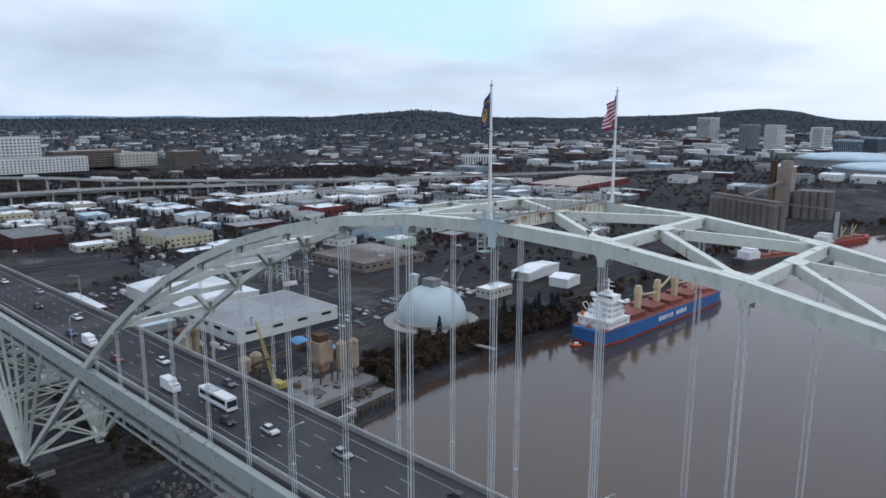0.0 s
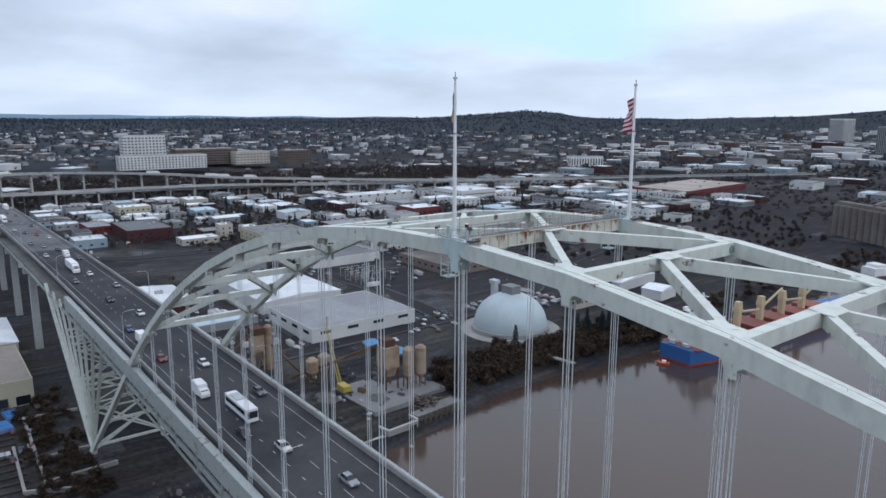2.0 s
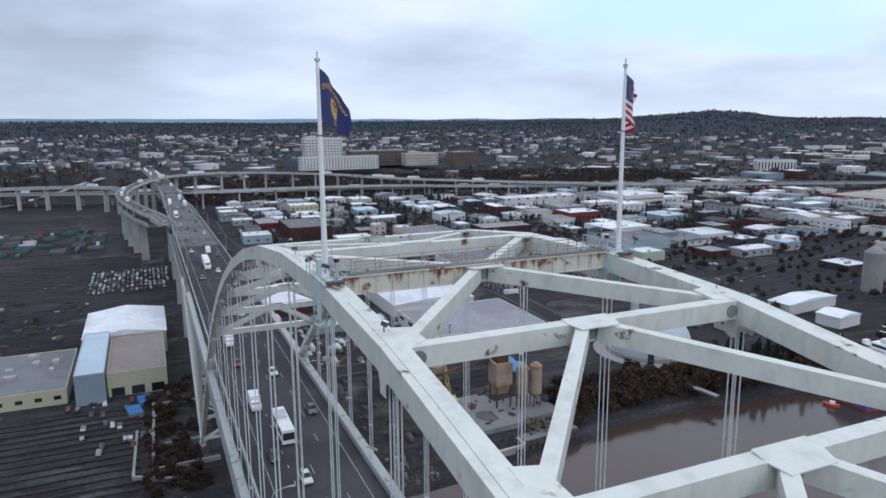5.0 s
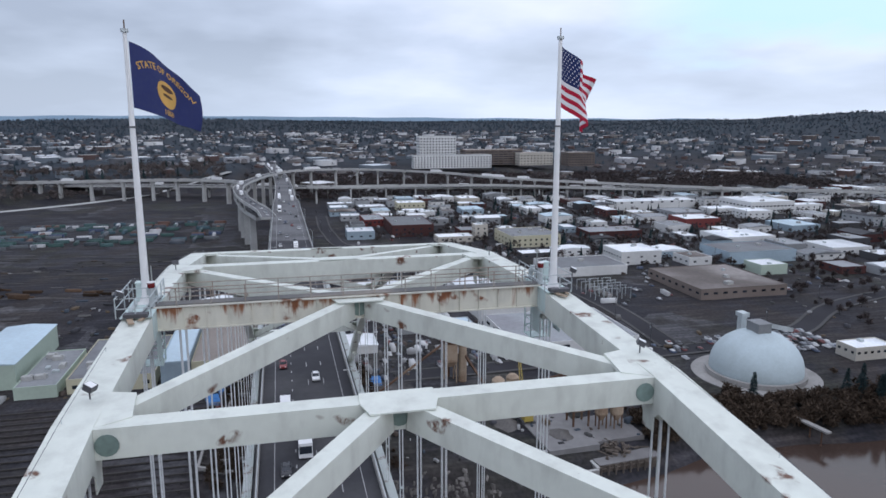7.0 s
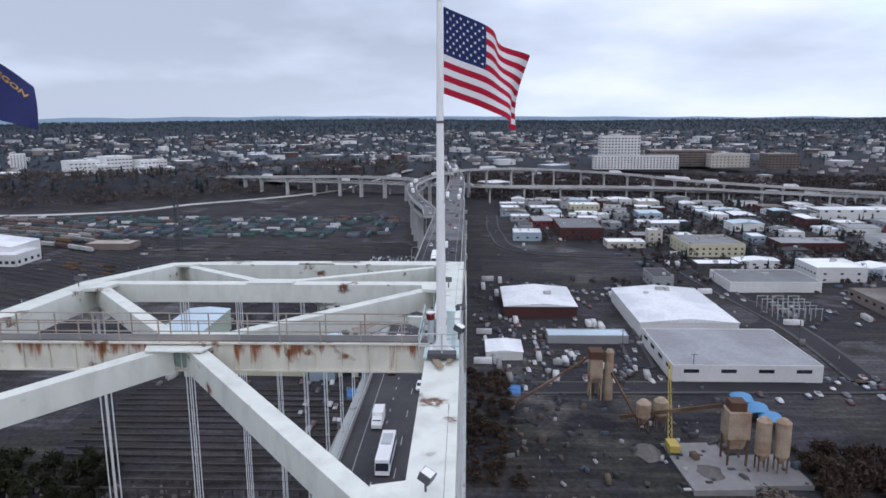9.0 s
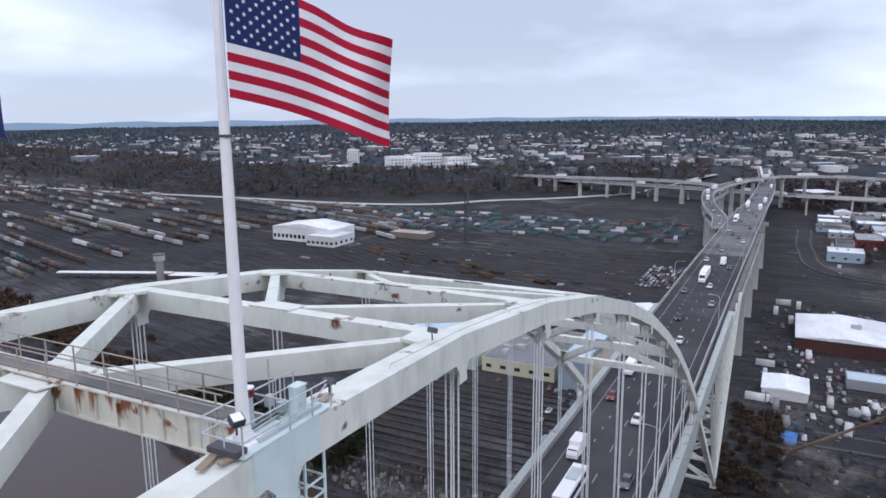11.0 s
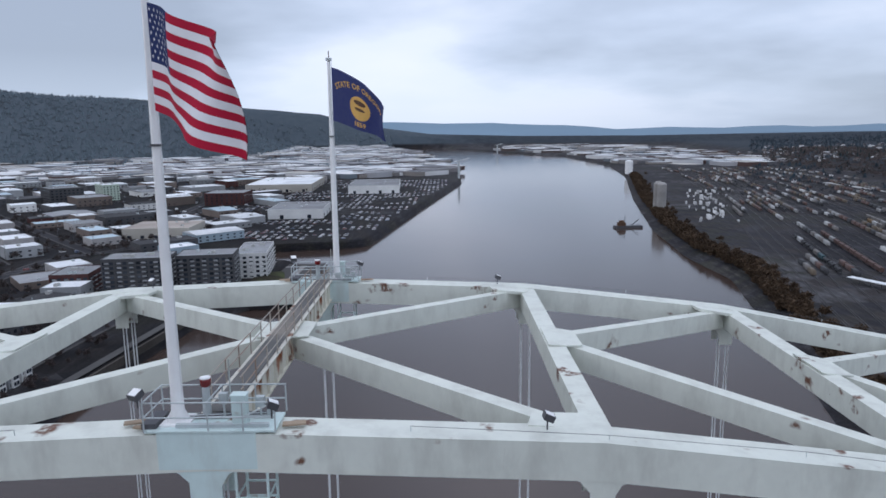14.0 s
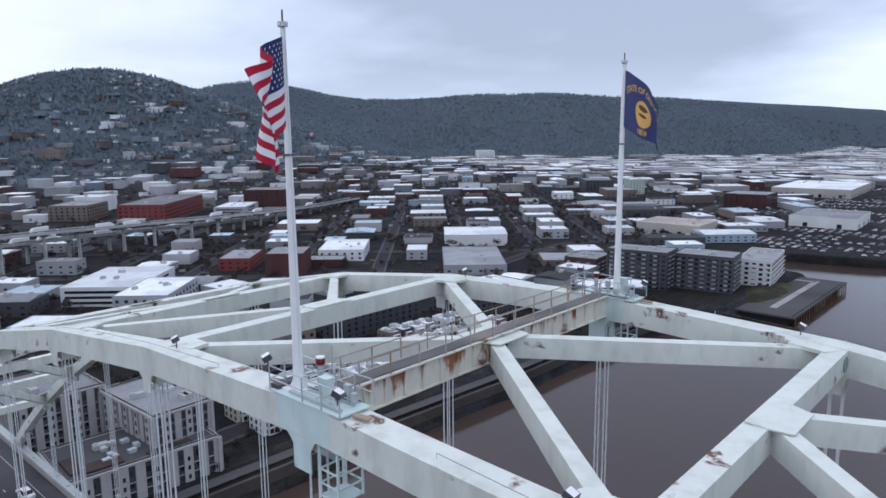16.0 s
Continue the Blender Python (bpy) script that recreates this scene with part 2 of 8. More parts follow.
class Shape:
    """Collects vertices and faces of one mesh."""

    def __init__(self):
        self.v, self.f = [], []

    def add(self, verts, faces):
        o = len(self.v)
        self.v += [tuple(p) for p in verts]
        self.f += [tuple(i + o for i in q) for q in faces]
        return self

    def box(self, c, s, rz=0.0, taper=1.0):
        x, y, z = s[0] / 2, s[1] / 2, s[2] / 2
        ca, sa = math.cos(rz), math.sin(rz)
        pts = []
        for k, dz in ((1.0, -z), (taper, z)):
            for dx, dy in ((-x, -y), (x, -y), (x, y), (-x, y)):
                pts.append((c[0] + (dx * ca - dy * sa) * k, c[1] + (dx * sa + dy * ca) * k, c[2] + dz))
        return self.add(pts, [(3, 2, 1, 0), (4, 5, 6, 7), (0, 1, 5, 4), (1, 2, 6, 5), (2, 3, 7, 6), (3, 0, 4, 7)])

    def beam(self, p, q, w, h, up=(0, 0, 1)):
        """A square bar from p to q, w across and h along the upward side."""
        p, q = Vector(p), Vector(q)
        d = (q - p).normalized()
        s = d.cross(Vector(up))
        s = s.normalized() if s.length > 1e-6 else Vector((1, 0, 0))
        u = s.cross(d).normalized()
        pts = [a + s * (i * w / 2) + u * (j * h / 2) for a in (p, q) for i, j in ((-1, -1), (1, -1), (1, 1), (-1, 1))]
        return self.add(pts, [(0, 1, 2, 3), (7, 6, 5, 4), (0, 4, 5, 1), (1, 5, 6, 2), (2, 6, 7, 3), (3, 7, 4, 0)])

    def tube(self, p, q, r, n=8, r2=None):
        p, q = Vector(p), Vector(q)
        d = (q - p).normalized()
        s = d.orthogonal().normalized()
        u = d.cross(s)
        r2 = r if r2 is None else r2
        pts = []
        for a, rr in ((p, r), (q, r2)):
            pts += [a + (s * math.cos(k * math.tau / n) + u * math.sin(k * math.tau / n)) * rr for k in range(n)]
        fs = [(k, (k + 1) % n, n + (k + 1) % n, n + k) for k in range(n)]
        return self.add(pts, fs + [tuple(range(n - 1, -1, -1)), tuple(range(n, 2 * n))])

    def lathe(self, c, prof, n=24):
        pts = []
        for r, z in prof:
            pts += [(c[0] + r * math.cos(k * math.tau / n), c[1] + r * math.sin(k * math.tau / n), c[2] + z) for k in range(n)]
        fs = []
        for i in range(len(prof) - 1):
            fs += [(i * n + k, i * n + (k + 1) % n, (i + 1) * n + (k + 1) % n, (i + 1) * n + k) for k in range(n)]
        fs += [tuple(range(n - 1, -1, -1)), tuple(range((len(prof) - 1) * n, len(prof) * n))]
        return self.add(pts, fs)

    def prism(self, poly, z0, z1):
        n = len(poly)
        pts = [(x, y, z0) for x, y in poly] + [(x, y, z1) for x, y in poly]
        return self.add(pts, [tuple(range(n - 1, -1, -1)), tuple(range(n, 2 * n))] + [(k, (k + 1) % n, n + (k + 1) % n, n + k) for k in range(n)])

    def plate(self, poly, y0, y1):
        """An upright plate: the outline in x and z, from y0 to y1."""
        n = len(poly)
        pts = [(x, y0, z) for x, z in poly] + [(x, y1, z) for x, z in poly]
        return self.add(pts, [tuple(range(n)), tuple(range(2 * n - 1, n - 1, -1))] + [(n + k, n + (k + 1) % n, (k + 1) % n, k) for k in range(n)])

    def mesh(self, name, mats, smooth=False):
        m = bpy.data.meshes.new(name)
        m.from_pydata(self.v, [], self.f)
        for x in mats if isinstance(mats, (list, tuple)) else [mats]:
            m.materials.append(x)
        if smooth:
            m.polygons.foreach_set("use_smooth", [True] * len(m.polygons))
        m.update()
        return m


def part(name, shape, mat, parent=None, label="", loc=None, rz=0.0, smooth=False):
    me = shape.mesh(name, mat, smooth) if isinstance(shape, Shape) else shape
    ob = new(name, me)
    if parent is not None:
        ob.parent = parent
    if loc is not None:
        ob.location = loc
    if rz:
        ob.rotation_euler = (0, 0, rz)
    return tagged(ob, label)


def thing(name, loc, label, category, group="", kind="", rz=0.0):
    ob = new(name)
    ob.location, ob.rotation_euler = loc, (0, 0, rz)
    ob.empty_display_size = 0.5
    return tagged(ob, label, category, group, kind)


def solid(name, shape, mat, label, category, group="", kind="", loc=(0, 0, 0), rz=0.0, smooth=False):
    ob = part(name, shape, mat, None, label, loc, rz, smooth)
    return tagged(ob, "", category, group, kind)


def massed(name, verts, tris, mats, label, category, idx=None, kind="stuff"):
    """One mesh of very many alike pieces, from arrays."""
    me = bpy.data.meshes.new(name)
    nv, nt = len(verts), len(tris)
    me.vertices.add(nv)
    me.vertices.foreach_set("co", np.asarray(verts, dtype=np.float32).ravel())
    me.loops.add(nt * 3)
    me.loops.foreach_set("vertex_index", np.asarray(tris, dtype=np.int32).ravel())
    me.polygons.add(nt)
    me.polygons.foreach_set("loop_start", np.arange(0, nt * 3, 3, dtype=np.int32))
    for x in mats:
        me.materials.append(x)
    if idx is not None:
        me.polygons.foreach_set("material_index", np.asarray(idx, dtype=np.int32))
    me.update(calc_edges=True)
    ob = new(name, me)
    return tagged(ob, label, category, "", kind)


def spread(templates, pick, place, size, turn, squash=None):
    """Copies of small templates (verts, tris): which, where, how large, how turned."""
    vs, ts, o = [], [], 0
    for k, (tv, tt) in enumerate(templates):
        sel = np.nonzero(pick == k)[0]
        if not len(sel):
            continue
        c, s = np.cos(turn[sel]), np.sin(turn[sel])
        sz = size[sel]
        v = tv[None, :, :] * sz[:, None, :]
        x = v[:, :, 0] * c[:, None] - v[:, :, 1] * s[:, None]
        y = v[:, :, 0] * s[:, None] + v[:, :, 1] * c[:, None]
        w = np.stack([x, y, v[:, :, 2]], 2) + place[sel][:, None, :]
        n = len(tv)
        ts.append((tt[None] + (np.arange(len(sel)) * n)[:, None, None] + o).reshape(-1, 3))
        vs.append(w.reshape(-1, 3))
        o += len(sel) * n
    return np.concatenate(vs), np.concatenate(ts)


# ---- the lie of the land ----
WEST = [(-4900, -1400), (-1200, -330), (-300, -186), (20, -174), (60, -172), (112, -170), (219, -162), (272, -161), (393, -150), (420, -130), (560, -126), (572, -195), (642, -185), (662, -90), (676, -75), (1000, -30), (1480, 42), (2124, 45), (3000, -60), (4300, -330), (4900, -480)]
EAST = [(-4900, -1100), (-1500, -130), (-1000, 40), (-760, 112), (-660, 148), (-547, 166), (-406, 164), (-265, 160), (-234, 164), (-198, 166), (-176, 170), (-130, 168), (-118, 160), (-69, 154), (0, 150), (117, 158), (156, 152), (300, 190), (497, 239), (591, 236), (764, 256), (1095, 323), (1608, 443), (2100, 520), (2806, 501), (3276, 300), (4300, -50), (4900, -230)]
BLUFF = [(-5000, 1500), (-900, 1250), (-300, 1080), (100, 1040), (250, 1000), (390, 890), (520, 790), (720, 770), (1000, 760), (1135, 850), (2000, 960), (3000, 1150), (5000, 1400)]
RIDGE = [(-180, 0.045), (-150, 0.03), (-120, 0.01), (-90, -0.004), (-79, -0.006), (-76, -0.004), (-74, 0.006), (-71.7, 0.0096), (-69.5, 0.007), (-66, 0.001), (-57, -0.004), (-49, -0.003), (-47, 0.003), (-44.5, 0.0065), (-42, 0.003), (-38, -0.003), (-26, -0.005), (-10, -0.006), (10, -0.003), (25, -0.005), (60, -0.010), (74, -0.013), (84, -0.012), (91, -0.008), (96, 0.004), (100, 0.022), (105, 0.030), (113, 0.041), (120, 0.046), (128, 0.050), (134, 0.0475), (138.5, 0.044), (143, 0.052), (147, 0.050), (152, 0.046), (162, 0.050), (180, 0.045)]


def xw(y):
    return np.interp(y, [p[0] for p in WEST], [p[1] for p in WEST])


def xe(y):
    return np.interp(y, [p[0] for p in EAST], [p[1] for p in EAST])


def step(a, b, x):
    t = np.clip((x - a) / (b - a), 0, 1)
    return t * t * (3 - 2 * t)


def land(x, y):
    """The height of the dry land."""
    x, y = np.asarray(x, float), np.asarray(y, float)
    r, az = np.hypot(x, y), np.degrees(np.arctan2(y, x))
    h = np.full(x.shape, 8.0)
    xb = np.interp(y, [p[0] for p in BLUFF], [p[1] for p in BLUFF])
    east = x > 0.5 * (xw(y) + xe(y))
    rise = np.where(y > 60, 130.0, 420.0)
    h = h + np.where(east, 26 * step(0, 1, (x - xb) / rise), 0)
    top = 120 + 4400 * np.interp(az, [p[0] for p in RIDGE], [p[1] for p in RIDGE])
    wav = 14 * np.sin(x * 0.0031 + 1.0) * np.sin(y * 0.0027) + 8 * np.sin(x * 0.009) * np.sin(y * 0.008 + 2)
    start = np.interp(az, [-62, -46], [3150, 1500])
    far = np.where(east, step(start, 4400, r), step(2300, 4300, r))
    vale = step(52, 64, az) * (1 - step(100, 112, az))
    far = far * (1 - vale) + step(4000, 4450, r) * vale
    hills = (top - h) * far + wav * far * (1 - vale) * (1 - 0.8 * step(3900, 4400, r)) * np.where(east, 0.5, 1.8)
    h = h + hills * np.where(r > 4450, 1 - 0.5 * step(4450, 4850, r), 1)
    # the nearer rounded hill in the west, with its shoulder
    for (hx, hy, hr, hh) in ((-2330, 1050, 900, 178), (-2500, 820, 900, 120), (-1900, 700, 800, 60), (-3050, 1900, 700, 95)):
        q = np.hypot(x - hx, y - hy) / hr
        h = h + hh * np.exp(-2.4 * q * q)
    return h


rows_y = np.unique(np.concatenate([np.linspace(-4800, -900, 26), np.linspace(-900, 1300, 111), np.linspace(1300, 4800, 60), [432, 436, 556, 560, 572, 576, 640, 646, 660, 664]]))
off_w = -np.concatenate([[0.0, 5.0, 12.0, 30.0], np.linspace(60, 900, 22), np.linspace(950, 4700, 64)])
off_e = -off_w
gv, gf = [], []
for y in rows_y:
    a, b = float(xw(y)), float(xe(y))
    xs = np.concatenate([(a + off_w)[::-1], [a + 5, a + 9, b - 14, b - 8], b + off_e])
    zs = land(xs, np.full(xs.shape, y))
    n = len(off_w)
    if y < 4250:
        zs[n - 1] = 6.5
        zs[n:n + 4] = (-0.5, -4, -4, -1)
        zs[n + 4], zs[n + 5], zs[n + 6] = 2.2, 5.0, 7.4
    zs = zs + np.where((np.abs(np.arange(len(xs)) - n - 1.5) > 7), np.random.uniform(-0.25, 0.25, len(xs)), 0)
    gv += [(x, y, z) for x, z in zip(xs, zs)]
nc = 2 * len(off_w) + 4
for i in range(len(rows_y) - 1):
    for j in range(nc - 1):
        gf.append((i * nc + j, i * nc + j + 1, (i + 1) * nc + j + 1, (i + 1) * nc + j))


def ground_material():
    m = bpy.data.materials.new("city_ground")
    m.use_nodes = True
    t = m.node_tree
    b = t.nodes["Principled BSDF"]
    b.inputs["Roughness"].default_value = 0.9
    b.inputs["Specular IOR Level"].default_value = 0.12
    c = t.nodes.new("ShaderNodeTexCoord")

    def tex(kind, scale, **kw):
        n = t.nodes.new(kind)
        n.inputs["Scale"].default_value = scale
        for k, v in kw.items():
            n.inputs[k].default_value = v
        t.links.new(c.outputs["Object"], n.inputs["Vector"])
        return n

    def ramp(src, stops):
        n = t.nodes.new("ShaderNodeValToRGB")
        e = n.color_ramp.elements
        while len(e) < len(stops):
            e.new(0.5)
        for el, (p, col) in zip(e, stops):
            el.position, el.color = p, (*col, 1)
        t.links.new(src, n.inputs[0])
        return n.outputs[0]

    def mix(fac, a, d, blend="MIX"):
        n = t.nodes.new("ShaderNodeMix")
        n.data_type, n.blend_type = "RGBA", blend
        for i, s in ((0, fac), (6, a), (7, d)):
            if isinstance(s, (int, float, tuple)):
                n.inputs[i].default_value = s
            else:
                t.links.new(s, n.inputs[i])
        return n.outputs[2]

    lots = tex("ShaderNodeTexVoronoi", 0.016)
    lots.distance = "CHEBYCHEV"
    lot = ramp(lots.outputs["Color"], [(0.0, (0.015, 0.015, 0.018)), (0.45, (0.025, 0.0245, 0.029)), (0.75, (0.040, 0.039, 0.044)), (1.0, (0.095, 0.094, 0.098))])
    n1 = tex("ShaderNodeTexNoise", 0.006, Detail=6.0)
    earth = ramp(n1.outputs[0], [(0.36, (0.017, 0.0165, 0.0195)), (0.50, (0.033, 0.029, 0.029)), (0.60, (0.027, 0.0275, 0.024)), (0.72, (0.075, 0.070, 0.068))])
    n2 = tex("ShaderNodeTexNoise", 0.05, Detail=8.0)
    col = mix(ramp(n2.outputs[0], [(0.42, (0, 0, 0)), (0.58, (1, 1, 1))]), lot, earth)
    n3 = tex("ShaderNodeTexNoise", 0.6, Detail=5.0)
    col = mix(0.6, col, ramp(n3.outputs[0], [(0.3, (0.45, 0.45, 0.45)), (0.7, (1.5, 1.5, 1.5))]), "MULTIPLY")
    # shade between the western buildings, put into the ground colour; the east is lightened
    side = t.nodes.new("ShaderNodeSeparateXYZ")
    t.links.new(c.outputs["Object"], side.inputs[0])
    west_shade = t.nodes.new("ShaderNodeMapRange")
    west_shade.inputs[1].default_value, west_shade.inputs[2].default_value, west_shade.inputs[3].default_value, west_shade.inputs[4].default_value = -150, 0, 0.6, 1.22
    t.links.new(side.outputs[0], west_shade.inputs[0])
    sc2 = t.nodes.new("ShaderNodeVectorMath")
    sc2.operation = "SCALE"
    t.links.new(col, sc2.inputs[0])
    t.links.new(west_shade.outputs[0], sc2.inputs[3])
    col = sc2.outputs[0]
    # tracks, wheel ruts and puddles drawn out along the yards
    mp = t.nodes.new("ShaderNodeMapping")
    mp.inputs["Rotation"].default_value, mp.inputs["Scale"].default_value = (0, 0, radians(15)), (0.55, 0.05, 1.0)
    t.links.new(c.outputs["Object"], mp.inputs[0])
    n5 = t.nodes.new("ShaderNodeTexNoise")
    n5.inputs["Scale"].default_value, n5.inputs["Detail"].default_value, n5.inputs["Roughness"].default_value = 0.5, 6.0, 0.65
    t.links.new(mp.outputs[0], n5.inputs["Vector"])
    col = mix(0.7, col, ramp(n5.outputs[0], [(0.34, (0.55, 0.55, 0.57)), (0.52, (1.0, 1.0, 1.0)), (0.66, (1.9, 1.85, 1.8))]), "MULTIPLY")
    # woodland floor on the high ground, its colour tinted blue to stand for haze
    sp = t.nodes.new("ShaderNodeSeparateXYZ")
    t.links.new(c.outputs["Object"], sp.inputs[0])
    hi = t.nodes.new("ShaderNodeMapRange")
    hi.inputs[1].default_value, hi.inputs[2].default_value = 20, 34
    t.links.new(sp.outputs[2], hi.inputs[0])
    n4 = tex("ShaderNodeTexNoise", 0.03, Detail=8.0)
    wood_haze_col = ramp(n4.outputs[0], [(0.35, (0.058, 0.075, 0.092)), (0.55, (0.066, 0.084, 0.101)), (0.7, (0.074, 0.090, 0.104))])
    west = t.nodes.new("ShaderNodeMapRange")
    west.inputs[1].default_value, west.inputs[2].default_value = -200, 200
    t.links.new(sp.outputs[0], west.inputs[0])
    flat_haze_col = ramp(n4.outputs[0], [(0.35, (0.022, 0.030, 0.040)), (0.55, (0.032, 0.040, 0.050)), (0.7, (0.044, 0.050, 0.058))])
    col = mix(hi.outputs[0], col, mix(west.outputs[0], wood_haze_col, flat_haze_col))
    t.links.new(col, b.inputs["Base Color"])
    bp = t.nodes.new("ShaderNodeBump")
    bp.inputs["Strength"].default_value, bp.inputs["Distance"].default_value = 0.5, 0.6
    t.links.new(n2.outputs[0], bp.inputs["Height"])
    t.links.new(bp.outputs[0], b.inputs["Normal"])
    return m


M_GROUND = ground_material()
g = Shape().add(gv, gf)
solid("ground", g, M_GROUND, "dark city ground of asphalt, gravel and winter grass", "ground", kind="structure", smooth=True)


def water_material():
    m = bpy.data.materials.new("muddy_water")
    m.use_nodes = True
    t = m.node_tree
    b = t.nodes["Principled BSDF"]
    b.inputs["Roughness"].default_value = 0.11
    b.inputs["IOR"].default_value = 1.45
    c = t.nodes.new("ShaderNodeTexCoord")
    n = t.nodes.new("ShaderNodeTexNoise")
    n.inputs["Scale"].default_value, n.inputs["Detail"].default_value = 0.004, 5.0
    t.links.new(c.outputs["Object"], n.inputs["Vector"])
    r = t.nodes.new("ShaderNodeValToRGB")
    r.color_ramp.elements[0].position, r.color_ramp.elements[0].color = 0.35, (0.045, 0.031, 0.026, 1)
    r.color_ramp.elements[1].position, r.color_ramp.elements[1].color = 0.65, (0.066, 0.045, 0.037, 1)
    t.links.new(n.outputs[0], r.inputs[0])
    t.links.new(r.outputs[0], b.inputs["Base Color"])
    w = t.nodes.new("ShaderNodeTexNoise")
    w.inputs["Scale"].default_value, w.inputs["Detail"].default_value, w.inputs["Roughness"].default_value = 0.25, 6.0, 0.6
    t.links.new(c.outputs["Object"], w.inputs["Vector"])
    bp = t.nodes.new("ShaderNodeBump")
    bp.inputs["Strength"].default_value, bp.inputs["Distance"].default_value = 0.11, 0.3
    t.links.new(w.outputs[0], bp.inputs["Height"])
    t.links.new(bp.outputs[0], b.inputs["Normal"])
    return m


ws = []
for y in rows_y:
    ws += [(float(xw(y)) - 1, y, 0), (float(xe(y)) + 1, y, 0)]
water = Shape().add(ws, [(2 * i, 2 * i + 1, 2 * i + 3, 2 * i + 2) for i in range(len(rows_y) - 1)])
solid("water", water, water_material(), "wide muddy brown river with a soft ripple", "river", kind="structure")

# far backdrop behind the hills; its blue haze is painted in and glows
M_FAR_HAZE = bpy.data.materials.new("far_haze_glow")
M_FAR_HAZE.use_nodes = True
fb = M_FAR_HAZE.node_tree.nodes["Principled BSDF"]
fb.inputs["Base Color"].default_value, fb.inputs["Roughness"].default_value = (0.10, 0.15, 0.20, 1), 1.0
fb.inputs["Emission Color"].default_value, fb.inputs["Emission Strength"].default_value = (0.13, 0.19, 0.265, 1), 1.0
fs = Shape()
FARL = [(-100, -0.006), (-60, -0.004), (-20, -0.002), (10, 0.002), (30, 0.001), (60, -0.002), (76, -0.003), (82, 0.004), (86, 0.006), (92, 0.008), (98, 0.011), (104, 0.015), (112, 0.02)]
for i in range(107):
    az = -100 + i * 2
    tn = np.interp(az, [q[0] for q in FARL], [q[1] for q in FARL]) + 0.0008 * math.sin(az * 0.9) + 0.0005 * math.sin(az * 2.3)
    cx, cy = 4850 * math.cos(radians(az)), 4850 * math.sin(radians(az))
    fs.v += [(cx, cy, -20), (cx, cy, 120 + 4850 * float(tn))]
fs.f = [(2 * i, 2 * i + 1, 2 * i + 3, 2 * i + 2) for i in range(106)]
solid("backdrop", fs, M_FAR_HAZE, "backdrop of distant hills with a glowing pale blue haze colour", "distance", kind="structure")

# ---- the bridge ----
def ribbon(path, width, thick, z_edge=0.0):
    """A slab along a polyline of x, y, z."""
    s = Shape()
    n = len(path)
    for i, p in enumerate(path):
        a, b2 = Vector(path[max(i - 1, 0)]), Vector(path[min(i + 1, n - 1)])
        d = (b2 - a)
        d.z = 0
        d.normalize()
        nrm = Vector((-d.y, d.x, 0)) * width / 2
        p = Vector(p)
        s.v += [tuple(p - nrm), tuple(p + nrm), tuple(p + nrm - Vector((0, 0, thick))), tuple(p - nrm - Vector((0, 0, thick)))]
    for i in range(n - 1):
        for k in range(4):
            a, b2 = i * 4 + k, i * 4 + (k + 1) % 4
            s.f.append((a, b2, b2 + 4, a + 4)[::-1])
    s.f += [(0, 1, 2, 3), tuple(4 * n - 1 - k for k in range(4))]
    return s


def sweep(path, off, w, h, z0):
    """A small rail or wall beside a polyline, off to its left."""
    s = Shape()
    n = len(path)
    for i, p in enumerate(path):
        a, b2 = Vector(path[max(i - 1, 0)]), Vector(path[min(i + 1, n - 1)])
        d = (b2 - a)
        d.z = 0
        d.normalize()
        nrm = Vector((-d.y, d.x, 0))
        p = Vector(p)
        for o, z in ((off - w / 2, z0), (off + w / 2, z0), (off + w / 2, z0 + h), (off - w / 2, z0 + h)):
            q = p + nrm * o
            s.v.append((q.x, q.y, q.z + z))
    for i in range(n - 1):
        for k in range(4):
            a, b2 = i * 4 + k, i * 4 + (k + 1) % 4
            s.f.append((a, b2, b2 + 4, a + 4))
    s.f += [(3, 2, 1, 0), tuple(4 * n - 4 + k for k in range(4))]
    return s


PANEL, HR, ROADZ = 13.75, 11.7, 60.0


def rib_z(x):
    return 110.0 - 0.00292 * x * x


def deck_z(x):
    a = abs(x)
    return ROADZ - 0.00003 * min(a, 300) ** 2 - max(0, a - 300) * 0.026


